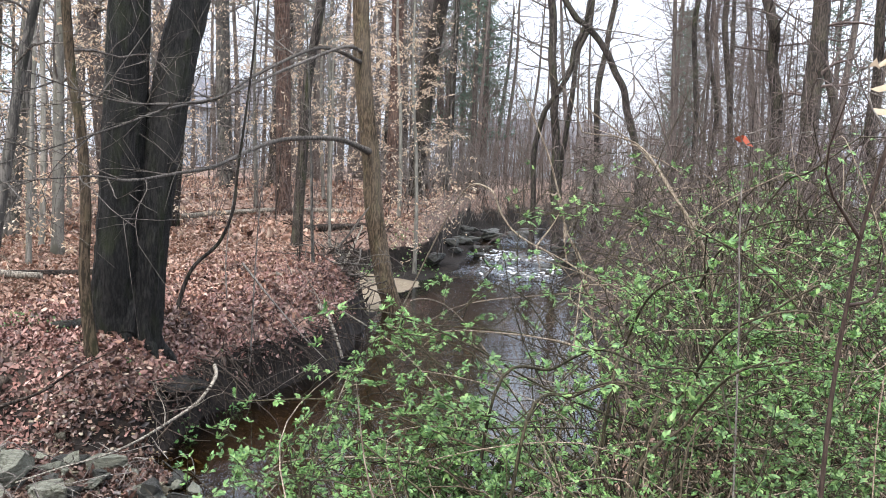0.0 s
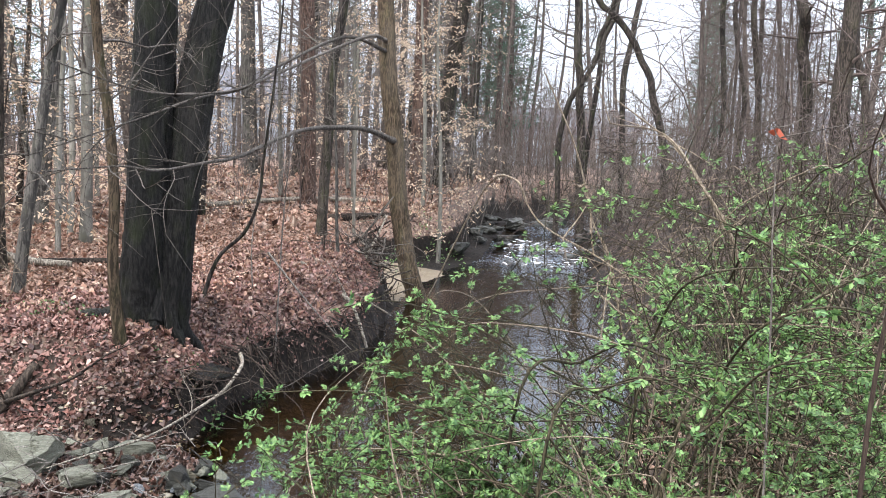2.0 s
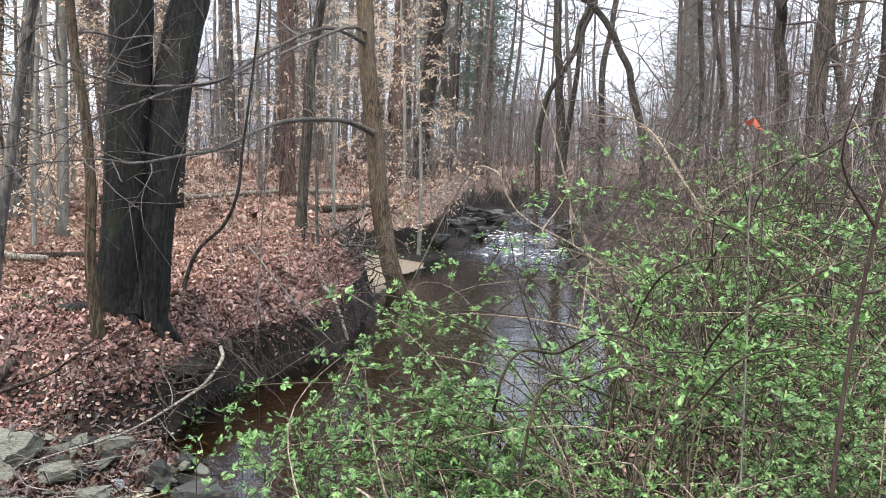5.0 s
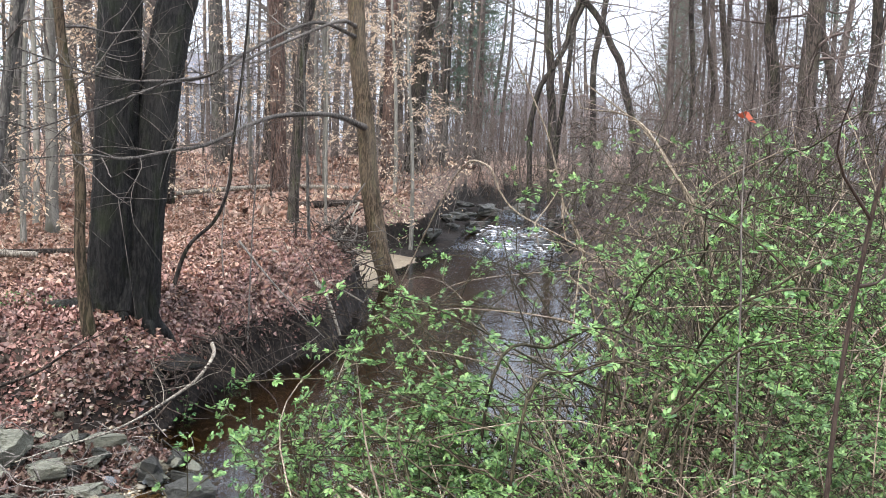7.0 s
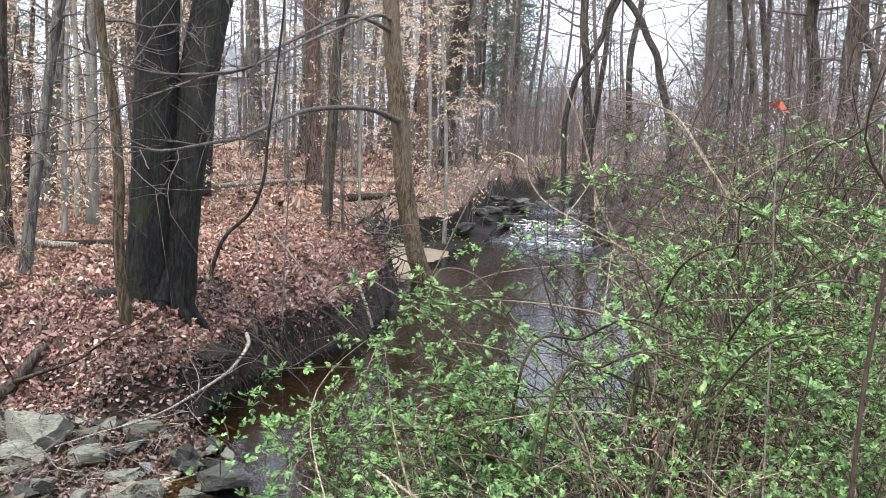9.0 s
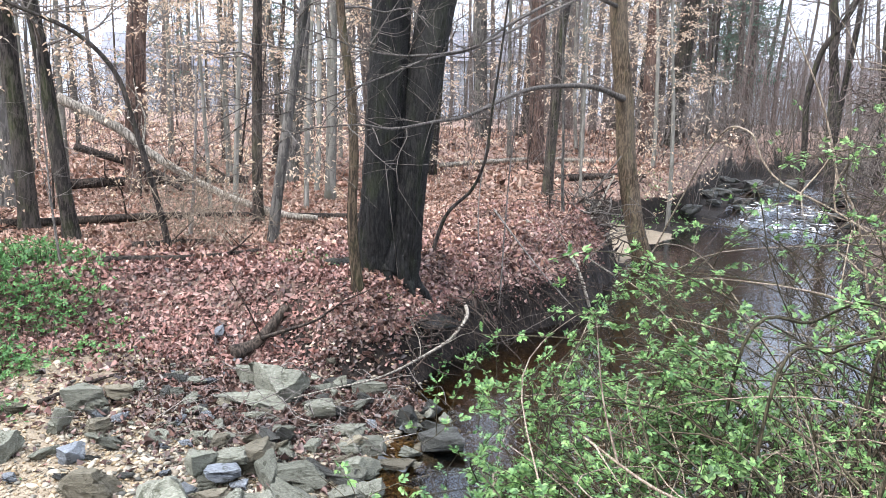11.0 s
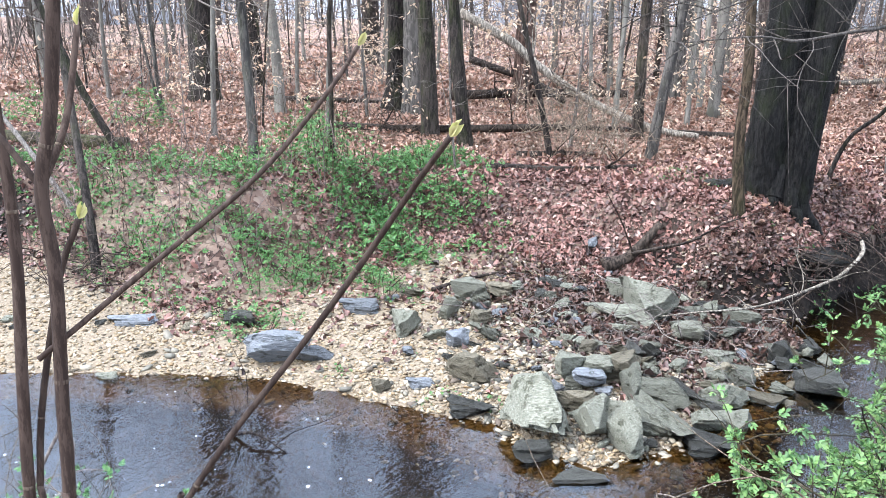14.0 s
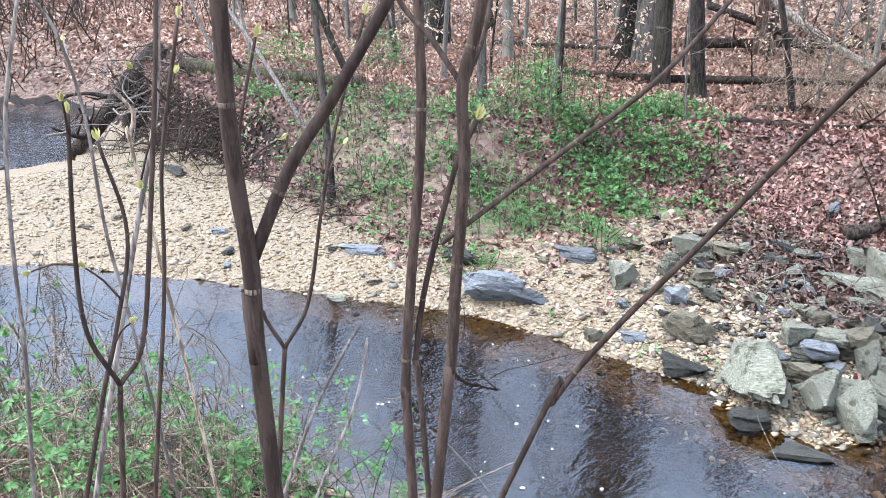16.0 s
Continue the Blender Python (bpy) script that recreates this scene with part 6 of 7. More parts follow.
def bramble(label, base, lobes, seed, canes=16, nodes=16, shoots=9, size=0.0175, leaf=LEAF_GREEN, cane=CANE_GREEN, thick=0.006, name="bramble_bush", dry=0.25):
    """A bush of arching canes; lobes give where its sprays spread: place, reach, share of leaves."""
    rng = np.random.default_rng(seed)
    z0 = float(land(base[0], base[1]))
    thing = empty_at(name, (base[0], base[1], z0))
    lv = Leaves(seed)
    for (cx, cy, cz, r, share) in lobes:
        for i in range(canes):
            root = np.array([base[0] + rng.normal(0, 0.5), base[1] + rng.normal(0, 0.4), z0 - 0.05])
            root[2] = float(land(root[0], root[1])) - 0.05
            tip = np.array([cx, cy, cz]) + rng.normal(0, 0.55, 3) * r * [1.1, 0.9, 0.9]
            mid = root * 0.45 + tip * 0.55 + [rng.normal(0, 0.3), rng.normal(0, 0.25), 0.2 + 0.3 * rng.random()]
            end = tip + (tip - mid) * 0.35 + [0, 0, -0.12 - 0.1 * rng.random()]
            dead = rng.random() < dry
            tb = Tubes(seed)
            line = tb.add([root, root * 0.7 + mid * 0.3 + [0, 0, 0.15], mid, tip, end], thick * rng.uniform(0.5, 1.1), 0.0015, 4, 5)
            if dead and rng.random() < 0.6:
                tb.make("dead_cane", CANE_DRY, thing, "dry straw-coloured dead cane")
                continue
            k0 = int(len(line) * 0.4)
            k = np.repeat(rng.integers(k0, len(line), int(nodes * share * 0.42 + 0.5)), 3)
            if len(k):
                compound_leaf(lv, rng, line[k], rng.normal(0, 1, (len(k), 3)), size)
            for _ in range(int(shoots * share + 0.5)):
                j = rng.integers(k0, len(line))
                d = unit(rng.normal(0, 1, 3) * [1, 1, 0.6] + [0, 0, 0.25])
                ln = rng.uniform(0.1, 0.3) * (0.6 + r)
                sh = tb.add([line[j], line[j] + d * ln * 0.5 + [0, 0, 0.02], line[j] + d * ln], 0.0025, 0.001, 3, 3)
                q = np.repeat(rng.integers(1, len(sh), 2), 3)
                compound_leaf(lv, rng, sh[q], d + rng.normal(0, 0.8, (6, 3)), size)
            tb.make("dead_cane" if dead else "cane", CANE_DRY if dead else cane, thing)
    tagged(lv.make("foliage", leaf, thing, "small fresh green leaflets"), kind="stuff")
    return tagged(thing, label, "bush", "brambles of the near bank")


bramble("bright green bramble with sprays hanging over the stream", (0.05, 3.6), [(-0.5, 3.76, 1.34, 0.28, 0.8), (-0.15, 3.6, 1.3, 0.36, 1.0), (-0.3, 3.95, 1.68, 0.18, 0.3), (-0.42, 3.6, 1.05, 0.26, 1.0)], 701, 16)
bramble("bright green bramble at the water's edge", (-0.45, 2.9), [(-0.88, 3.1, 0.6, 0.22, 1.2), (-0.62, 3.3, 0.78, 0.25, 1.0), (-0.42, 3.35, 0.95, 0.28, 1.0), (-0.75, 2.9, 0.65, 0.26, 1.0)], 702, 13, size=0.022)
bramble("dense green bramble over dry canes", (0.6, 3.9), [(0.05, 3.83, 1.32, 0.4, 0.7), (0.46, 3.61, 1.28, 0.45, 0.8), (-0.1, 4.1, 1.9, 0.28, 0.3)], 703, 16)
bramble("open green bramble in front of the water", (1.0, 4.3), [(0.62, 4.38, 1.4, 0.4, 0.2), (0.35, 4.5, 2.15, 0.35, 0.2), (1.05, 4.2, 1.55, 0.5, 0.9)], 704, 14)
bramble("tall green bramble with arching canes", (1.5, 4.6), [(1.16, 4.69, 2.1, 0.55, 0.55), (1.6, 4.7, 2.3, 0.5, 0.4), (0.95, 5.1, 2.5, 0.45, 0.15), (1.7, 4.9, 2.6, 0.4, 0.1)], 705, 16)
bramble("dense green bramble beside the path", (1.6, 3.7), [(1.45, 3.9, 1.85, 0.55, 1.0), (1.15, 3.7, 1.5, 0.5, 1.0), (1.75, 3.9, 2.1, 0.45, 0.8)], 706, 17)
bramble("dense green bramble beside the path", (2.1, 3.4), [(1.6, 3.45, 1.62, 0.55, 1.1), (2.0, 4.0, 2.05, 0.55, 0.8), (2.2, 4.5, 2.45, 0.45, 0.18), (2.1, 3.5, 1.75, 0.5, 1.0)], 707, 17)
bramble("green bramble behind the nearer canes", (2.6, 6.0), [(2.0, 6.2, 1.9, 0.7, 0.5), (2.9, 6.2, 2.1, 0.8, 0.5), (1.9, 6.6, 2.45, 0.6, 0.1), (3.2, 6.6, 2.5, 0.6, 0.12)], 708, 17)
bramble("green bramble at the foot of the trees", (4.2, 9.0), [(3.2, 9.0, 1.7, 0.9, 0.8), (4.4, 9.2, 2.0, 1.0, 0.8), (3.0, 10.5, 1.8, 0.9, 0.3), (5.2, 10.5, 2.0, 1.0, 0.35)], 709, 16, size=0.034)
bramble("low weeds and dry stems on the near bank", (-3.25, 0.45), [(-3.5, 0.2, 0.5, 0.32, 0.7), (-3.2, 0.6, 0.42, 0.3, 0.7), (-3.95, 0.05, 0.35, 0.32, 0.7), (-2.95, 0.05, 0.68, 0.32, 0.7), (-2.75, 0.7, 0.5, 0.3, 0.7), (-3.3, 0.95, 0.3, 0.25, 0.7)], 710, 24, size=0.02, leaf=LEAF_COVER, cane=CANE_DRY, thick=0.0035, dry=0.72)
bramble("low weeds and dry stems on the near bank", (-2.8, -0.2), [(-3.1, -0.2, 0.8, 0.4, 0.7), (-3.6, -0.4, 0.6, 0.4, 0.7), (-4.3, -0.6, 0.5, 0.4, 0.7), (-2.5, 0.1, 0.9, 0.35, 0.7)], 711, 24, size=0.02, leaf=LEAF_COVER, cane=CANE_DRY, thick=0.0035, dry=0.72)
bramble("small weeds at the water's edge", (-2.75, 1.35), [(-2.85, 1.3, 0.35, 0.16, 0.5), (-2.6, 1.05, 0.5, 0.2, 0.5)], 712, 8, size=0.018, leaf=LEAF_COVER, thick=0.003, dry=0.6)

bramble("dull green honeysuckle clump on the brambles", (0.1, 3.3), [(0.1, 3.55, 1.4, 0.3, 1.2), (-0.1, 3.4, 1.2, 0.3, 0.6)], 713, 9, size=0.024, leaf=LEAF_BLUE, thick=0.004)
bramble("dense low dull green honeysuckle beside the path", (1.5, 2.8), [(1.3, 2.75, 1.68, 0.3, 1.2), (1.6, 3.2, 1.8, 0.36, 1.2), (1.15, 2.6, 1.35, 0.3, 0.7)], 714, 11, size=0.016, leaf=LEAF_BLUE, thick=0.004)


def ground_cover(label, spots, seed, per=900, size=0.03, height=0.16, mat=LEAF_COVER):
    rng = np.random.default_rng(seed)
    x0, y0 = spots[0][:2]
    thing = empty_at("ground_cover", (x0, y0, float(land(x0, y0))))
    lv, tb = Leaves(seed), Tubes(seed)
    for x, y, rx, ry in spots:
        n = int(per * rx * ry / 0.5)
        a, r = rng.uniform(0, 6.28, n), np.sqrt(rng.random(n)) * (1 + 0.3 * rng.normal(0, 1, n))
        px, py = x + np.cos(a) * r * rx, y + np.sin(a) * r * ry
        keep = waves(px, py, seed, 0.8) > -0.25
        px, py = px[keep], py[keep]
        n = len(px)
        z = land(px, py) + rng.random(n) * height * (1.2 - 0.7 * np.minimum(r[keep], 1))
        compound_leaf(lv, rng, np.column_stack([px, py, z]), rng.normal(0, 1, (n, 3)), size)
        for _ in range(int(n / 22)):
            i = rng.integers(0, n)
            g = np.array([px[i], py[i], float(land(px[i], py[i]))])
            tb.add([g, g + rng.normal(0, 0.08, 3) + [0, 0, height], g + rng.normal(0, 0.25, 3) + [0, 0, height * 0.8]], 0.004, 0.0015, 3, 3)
    tagged(tb.make("stem_tangle", CANE_GREEN, thing), kind="stuff")
    tagged(lv.make("leaves", mat, thing, "small green leaflets"), kind="stuff")
    return tagged(thing, label, "ground cover", "green ground cover")


ground_cover("low green tangle spilling down the leafy bank", [(-6.1, 6.35, 0.85, 0.6), (-6.6, 6.95, 0.7, 0.5), (-5.9, 5.7, 0.5, 0.4), (-6.5, 5.7, 0.5, 0.4)], 721, 1300, 0.034, 0.26)
ground_cover("taller green tangle on top of the bank", [(-7.6, 6.2, 0.6, 0.5), (-7.2, 5.6, 0.6, 0.4)], 722, 1200, 0.03, 0.7)
ground_cover("low green weeds at the edge of the gravel", [(-5.95, 4.75, 0.45, 0.28), (-5.6, 5.1, 0.3, 0.2)], 723, 1500, 0.024, 0.12)
ground_cover("sparse green weeds on the sandy slope", [(-7.5, 4.4, 0.9, 0.6), (-6.6, 4.3, 0.6, 0.45), (-8.6, 4.3, 0.8, 0.6), (-9.4, 3.8, 0.5, 0.4), (-7.0, 3.7, 0.7, 0.4), (-8.2, 3.5, 0.7, 0.35), (-9.6, 3.3, 0.6, 0.3), (-6.9, 4.9, 0.8, 0.5), (-6.4, 5.1, 0.5, 0.4), (-7.6, 5.1, 0.7, 0.5)], 724, 620, 0.029, 0.2)
ground_cover("green weeds round a dark rock", [(-5.75, 3.75, 0.28, 0.22), (-5.55, 3.95, 0.2, 0.2)], 725, 1000, 0.024, 0.16)
ground_cover("small green sprouts among the rocks", [(-3.62, 4.0, 0.18, 0.14), (-3.35, 4.2, 0.15, 0.12), (-4.15, 4.4, 0.12, 0.1), (-4.55, 3.8, 0.15, 0.12)], 726, 700, 0.016, 0.06)
ground_cover("moss and low leaves at the oak's foot", [(-2.95, 7.75, 0.35, 0.2), (-3.9, 8.2, 0.6, 0.35), (-4.3, 8.4, 0.5, 0.3)], 727, 330, 0.018, 0.05)
ground_cover("green shoots on the undercut bank", [(-2.5, 8.0, 0.2, 0.3), (-2.2, 8.9, 0.15, 0.25)], 728, 420, 0.024, 0.15)
ground_cover("green weeds on the far gravel bar", [(-10.4, 2.0, 0.35, 0.12), (-9.2, 1.9, 0.3, 0.1)], 729, 500, 0.022, 0.06)
ground_cover("bright green shoots on the bank above the pool", [(0.6, 17.5, 0.1, 0.1), (-1.6, 18.6, 0.5, 0.5), (-0.8, 21, 0.8, 0.5)], 730, 160, 0.04, 0.5, LEAF_GREEN)
ground_cover("mossy turf along the top of the eroded bank", [(-12.2, 3.3, 0.8, 0.25), (-11.0, 3.5, 0.8, 0.25), (-9.8, 3.6, 0.7, 0.25)], 732, 900, 0.02, 0.07)
ground_cover("feathery green shrub on the sandy slope", [(-8.5, 3.6, 0.35, 0.3), (-8.1, 3.9, 0.3, 0.25)], 733, 900, 0.024, 0.4)
ground_cover("feathery green shrub on the sandy slope", [(-7.3, 3.75, 0.4, 0.3), (-6.9, 4.2, 0.35, 0.25)], 734, 900, 0.024, 0.35)
ground_cover("feathery green shrub at the edge of the gravel", [(-5.95, 4.1, 0.32, 0.22), (-6.1, 4.45, 0.35, 0.25)], 735, 1500, 0.02, 0.36)
ground_cover("feathery green shrub at the edge of the gravel", [(-5.35, 4.95, 0.42, 0.22)], 736, 1500, 0.02, 0.24)
ground_cover("green brambles in the wood", [(-12, 6.2, 0.6, 0.5), (-13, 5.0, 0.7, 0.5)], 731, 500, 0.04, 0.6)


def thicket(name, label, n, place, mat, seed, radius=(0.003, 0.008), span=(0.8, 2.4), rise=(0.3, 1.2)):
    """Bare arching vines and canes, tangled."""
    tb, rng = Tubes(seed), np.random.default_rng(seed)
    for _ in range(n):
        x, y, z = place(rng)
        a, s, h = rng.uniform(0, 6.28), rng.uniform(*span), rng.uniform(*rise)
        d = np.array([math.cos(a), math.sin(a), 0]) * s
        p = np.array([x, y, z])
        pts = [p, p + d * 0.25 + [0, 0, h * 0.8], p + d * 0.55 + [0, 0, h], p + d * 0.85 + [0, 0, h * 0.6], p + d + [0, 0, h * 0.2 + rng.normal(0, 0.15)]]
        line = tb.add(np.array(pts) + rng.normal(0, 0.06, (5, 3)), rng.uniform(*radius), 0.0018, 3, 3)
        for _ in range(3):
            j = rng.integers(3, len(line))
            e = unit(rng.normal(0, 1, 3) + [0, 0, 0.4]) * rng.uniform(0.15, 0.6)
            tb.add([line[j], line[j] + e * 0.5 + rng.normal(0, 0.04, 3), line[j] + e], 0.003, 0.0012, 3, 2)
    return tagged(tb.make(name, mat), label, "thicket", kind="stuff")


def east_ground(rng, x0, x1, y0, y1, lift):
    x, y = rng.uniform(x0, x1), rng.uniform(y0, y1)
    while depth_in(WATER_SHAPE, np.array([x]), np.array([y]))[0] > -0.3:
        x, y = rng.uniform(x0, x1), rng.uniform(y0, y1)
    return x, y, float(land(x, y)) + rng.random() * lift


thicket("vine_thicket", "tangle of bare reddish-brown vines over the brambles", 680, lambda r: east_ground(r, 1.8, 7.5, 5.6, 12.0, 1.5), TWIG_RED, 741, (0.003, 0.008), (0.8, 2.6), (0.3, 1.9))
thicket("vine_thicket", "tangle of straw-coloured dead canes among the brambles", 120, lambda r: east_ground(r, 1.5, 4.5, 4.2, 9.5, 0.6), CANE_DRY, 742)
thicket("vine_thicket", "tangle of bare vines climbing between the trees", 420, lambda r: east_ground(r, 3.6, 14, 12, 22, 1.6), TWIG_RED, 743, (0.004, 0.008), (1.2, 3.6), (0.5, 2.2))
thicket("vine_thicket", "tangle of thin brown vines in front of the trees", 130, lambda r: east_ground(r, 1.3, 4.2, 4.6, 7.0, 1.2), CANE_GREEN, 751, (0.0025, 0.006), (0.7, 2.0), (0.4, 1.5))
thicket("bank_brush", "bare brush along the far bend of the stream", 260, lambda r: east_ground(r, -42, -16, 4.5, 12.0, 0.4), ROOT, 752, (0.006, 0.016), (0.8, 2.6), (0.5, 2.2))
thicket("bank_brush", "thin dead stems and twigs on the sandy slope", 75, lambda r: east_ground(r, -9.6, -6.2, 3.3, 5.4, 0.05), TWIG_RED, 753, (0.003, 0.007), (0.3, 1.0), (0.15, 0.8))
thicket("bank_brush", "tangle of dark roots and branches on the eroded bank", 110, lambda r: east_ground(r, -13.3, -9.2, 2.4, 3.1, 0.05), ROOT, 754, (0.006, 0.016), (0.4, 1.3), (0.05, 0.35))
thicket("bank_brush", "dark brush beyond the bend of the stream", 520, lambda r: east_ground(r, -58, -38, -14, 14, 1.5), ROOT, 755, (0.012, 0.035), (1.5, 4.0), (1.2, 4.6))
thicket("bank_brush", "grey and brown brush in the wood beyond the bend", 420, lambda r: east_ground(r, -40, -20, -6, 9, 0.3), TWIG_RED, 760, (0.006, 0.016), (0.8, 2.4), (0.6, 2.4))
thicket("brush_dam", "dark brush and roots on the bank where the stream bends away", 170, lambda r: east_ground(r, -23, -18.4, -2.0, 3.4, 0.2), ROOT, 759, (0.008, 0.02), (0.6, 1.8), (0.2, 1.2))
thicket("far_brush", "brown brush closing the view up the stream", 420, lambda r: east_ground(r, -1.0, 12.0, 33, 50, 0.4), TWIG_RED, 761, (0.008, 0.018), (1.0, 3.0), (1.2, 4.6))
thicket("brush_dam", "dark flood-piled brush across the upper stream", 260, lambda r: (r.uniform(-1.5, 8.0), r.uniform(31, 38), 0.5 + 0.9 * r.random()), ROOT, 757, (0.008, 0.02), (0.8, 2.6), (0.2, 1.6))
thicket("bank_brush", "dark dead branches along the upstream banks", 170, lambda r: east_ground(r, -2.5, 7.5, 21, 34, 0.2), ROOT, 756, (0.006, 0.014), (0.6, 2.0), (0.2, 1.0))
thicket("dead_cane_heap", "pale dry stems standing in the weeds by the water", 95, lambda r: east_ground(r, -4.2, -2.6, -0.6, 0.9, 0.2), CANE_DRY, 758, (0.0015, 0.0035), (0.2, 0.7), (0.2, 0.7))
thicket("dead_cane_heap", "dry broken canes under the brambles", 170, lambda r: east_ground(r, -0.6, 2.4, 2.6, 4.6, 0.15), CANE_DRY, 744, (0.003, 0.006), (0.4, 1.1), (0.1, 0.5))
thicket("undergrowth", "bare brown undergrowth of the wood", 520, lambda r: east_ground(r, -26, -1.5, 16, 40, 0.3), TWIG_RED, 745, (0.006, 0.012), (0.6, 2.0), (0.6, 2.0))
thicket("undergrowth", "bare grey undergrowth by the far bank", 120, lambda r: east_ground(r, -20, -8.5, 4.6, 12, 0.2), TWIG_GREY, 746, (0.004, 0.009), (0.4, 1.2), (0.5, 1.5))
thicket("undergrowth", "bare twiggy undergrowth upstream", 330, lambda r: east_ground(r, -2.2, 6, 22, 36, 0.5), TWIG_GREY, 747, (0.006, 0.014), (0.8, 2.4), (0.5, 2.2))
thicket("undergrowth", "bare brown undergrowth beyond the thicket", 300, lambda r: east_ground(r, 5, 30, 20, 46, 0.6), TWIG_GREY, 748, (0.005, 0.012), (1.0, 3.4), (0.8, 3.0))
thicket("far_undergrowth", "hazy grey brush at the back of the wood", 900, lambda r: east_ground(r, -70, 30, 40, 85, 0.6), BARK_FAR, 749, (0.012, 0.03), (1.5, 4.5), (1.0, 4.0))
thicket("far_undergrowth", "hazy grey brush at the back of the wood", 640, lambda r: east_ground(r, -80, -24, 6, 48, 1.0), BARK_FAR, 750, (0.01, 0.024), (1.0, 3.5), (1.2, 5.0))


def arching_cane(name, pts, r0, r1, mat, label, seed, leaves=0, side=4):
    thing = empty_at(name, pts[0])
    tb, rng = Tubes(seed), np.random.default_rng(seed)
    line = tb.add(pts, r0, r1, 7, 6, 0.04)
    tb.make("cane", mat, thing)
    if side:
        for _ in range(side):
            tw = Tubes(seed + 1)
            j = rng.integers(len(line) // 4, len(line))
            e = unit(rng.normal(0, 1, 3) + [0, 0, 0.3]) * rng.uniform(0.15, 0.5)
            tw.add([line[j], line[j] + e * 0.5 + rng.normal(0, 0.03, 3), line[j] + e], r1 * 1.2, 0.001, 4, 3)
            tw.make("side_twig", mat, thing)
    if leaves:
        lv = Leaves(seed)
        k = rng.integers(len(line) // 3, len(line), leaves)
        compound_leaf(lv, rng, line[k], rng.normal(0, 1, (leaves, 3)), 0.026)
        tagged(lv.make("foliage", LEAF_GREEN, thing), kind="stuff")
    return tagged(thing, label, "cane")


arching_cane("arching_cane", [(-0.3, 6.3, 1.6), (0.1, 5.6, 2.5), (0.28, 5.23, 2.59), (0.37, 5.22, 2.43), (0.49, 5.21, 2.3), (0.84, 5.17, 2.12), (1.3, 5.0, 1.8)], 0.006, 0.005, CANE_DRY, "pale bare cane arching across the brambles", 761)
arching_cane("old_shrub", [(0.55, 6.8, 3.4), (0.78, 6.7, 2.9), (0.9, 6.68, 2.54), (0.98, 6.66, 2.23), (1.13, 6.64, 1.93), (1.3, 6.6, 1.1)], 0.005, 0.012, CANE_DRY, "pale bare stem of an old shrub", 762)
arching_cane("old_shrub", [(0.95, 5.9, 3.15), (1.3, 5.58, 2.84), (1.49, 5.54, 2.59), (1.62, 5.5, 2.34), (1.69, 5.48, 2.2), (1.8, 5.4, 1.3)], 0.005, 0.014, CANE_DRY, "pale bare stem of an old shrub", 763)
arching_cane("bramble_cane", [(0.9, 3.0, 1.2), (0.5, 3.25, 1.52), (0.1, 3.42, 1.62), (-0.35, 3.55, 1.72), (-0.85, 3.7, 1.66)], 0.006, 0.002, CANE_GREEN, "long green bramble cane arching over the water", 764, 22, 2)
arching_cane("bramble_cane", [(1.4, 3.9, 1.4), (0.6, 3.8, 1.7), (0.1, 3.8, 1.95), (-0.3, 3.9, 2.05), (-0.6, 4.0, 1.98)], 0.006, 0.002, CANE_GREEN, "long green bramble cane arching over the water", 765, 22, 2)
arching_cane("bare_cane", [(0.9, 2.4, 1.1), (0.35, 2.55, 1.45), (0.0, 2.65, 1.52), (-0.25, 2.75, 1.62)], 0.007, 0.004, CANE_DRY, "bare brown cane in front of the brambles", 766, 0, 3)
arching_cane("bramble_cane", [(2.1, 4.1, 1.6), (1.6, 4.0, 2.2), (1.2, 4.0, 2.45), (0.8, 4.2, 2.55), (0.45, 4.5, 2.45)], 0.006, 0.002, CANE_GREEN, "long green bramble cane with young leaves", 767, 26, 3)
arching_cane("bramble_cane", [(1.0, 3.8, 1.2), (1.15, 3.8, 1.7), (1.4, 3.7, 2.1), (1.75, 3.6, 2.35), (2.2, 3.6, 2.45)], 0.007, 0.003, CANE_GREEN, "dark arching bramble cane", 768, 20, 3)
for k, pts in enumerate((
        [(0.78, 3.73, 1.76), (0.88, 3.95, 1.92), (0.9, 3.6, 2.21), (1.07, 3.5, 2.31), (1.49, 3.8, 2.29)], [(0.26, 3.6, 1.75), (0.53, 3.8, 1.83), (0.66, 3.45, 2.0), (0.87, 3.35, 1.96), (1.3, 3.65, 1.91)],
        [(0.37, 3.29, 1.74), (0.58, 3.5, 1.79), (0.67, 3.1, 1.96), (0.86, 3.0, 1.91)], [(0.87, 3.4, 1.68), (1.06, 3.6, 1.81), (1.08, 3.2, 2.13), (1.28, 3.1, 2.24), (1.66, 3.4, 2.15)],
        [(1.13, 4.26, 1.77), (1.31, 4.45, 2.01), (1.35, 4.1, 2.38), (1.57, 3.95, 2.52), (2.09, 4.2, 2.49)], [(0.75, 3.12, 1.59), (0.98, 3.3, 1.75), (1.0, 2.93, 2.03), (1.12, 2.82, 2.13)],
        [(1.49, 4.57, 2.08), (1.83, 4.7, 2.65), (1.83, 4.32, 2.75), (2.0, 4.2, 2.92)])):
    foot = (pts[0][0] - 0.1, pts[0][1] + 0.05, float(land(pts[0][0] - 0.1, pts[0][1] + 0.05)) - 0.05)
    arching_cane("bramble_cane", [foot, *pts], 0.0085, 0.003, CANE_GREEN, "dark arching bramble cane with tufts of leaves", 780 + k, 12, 4)
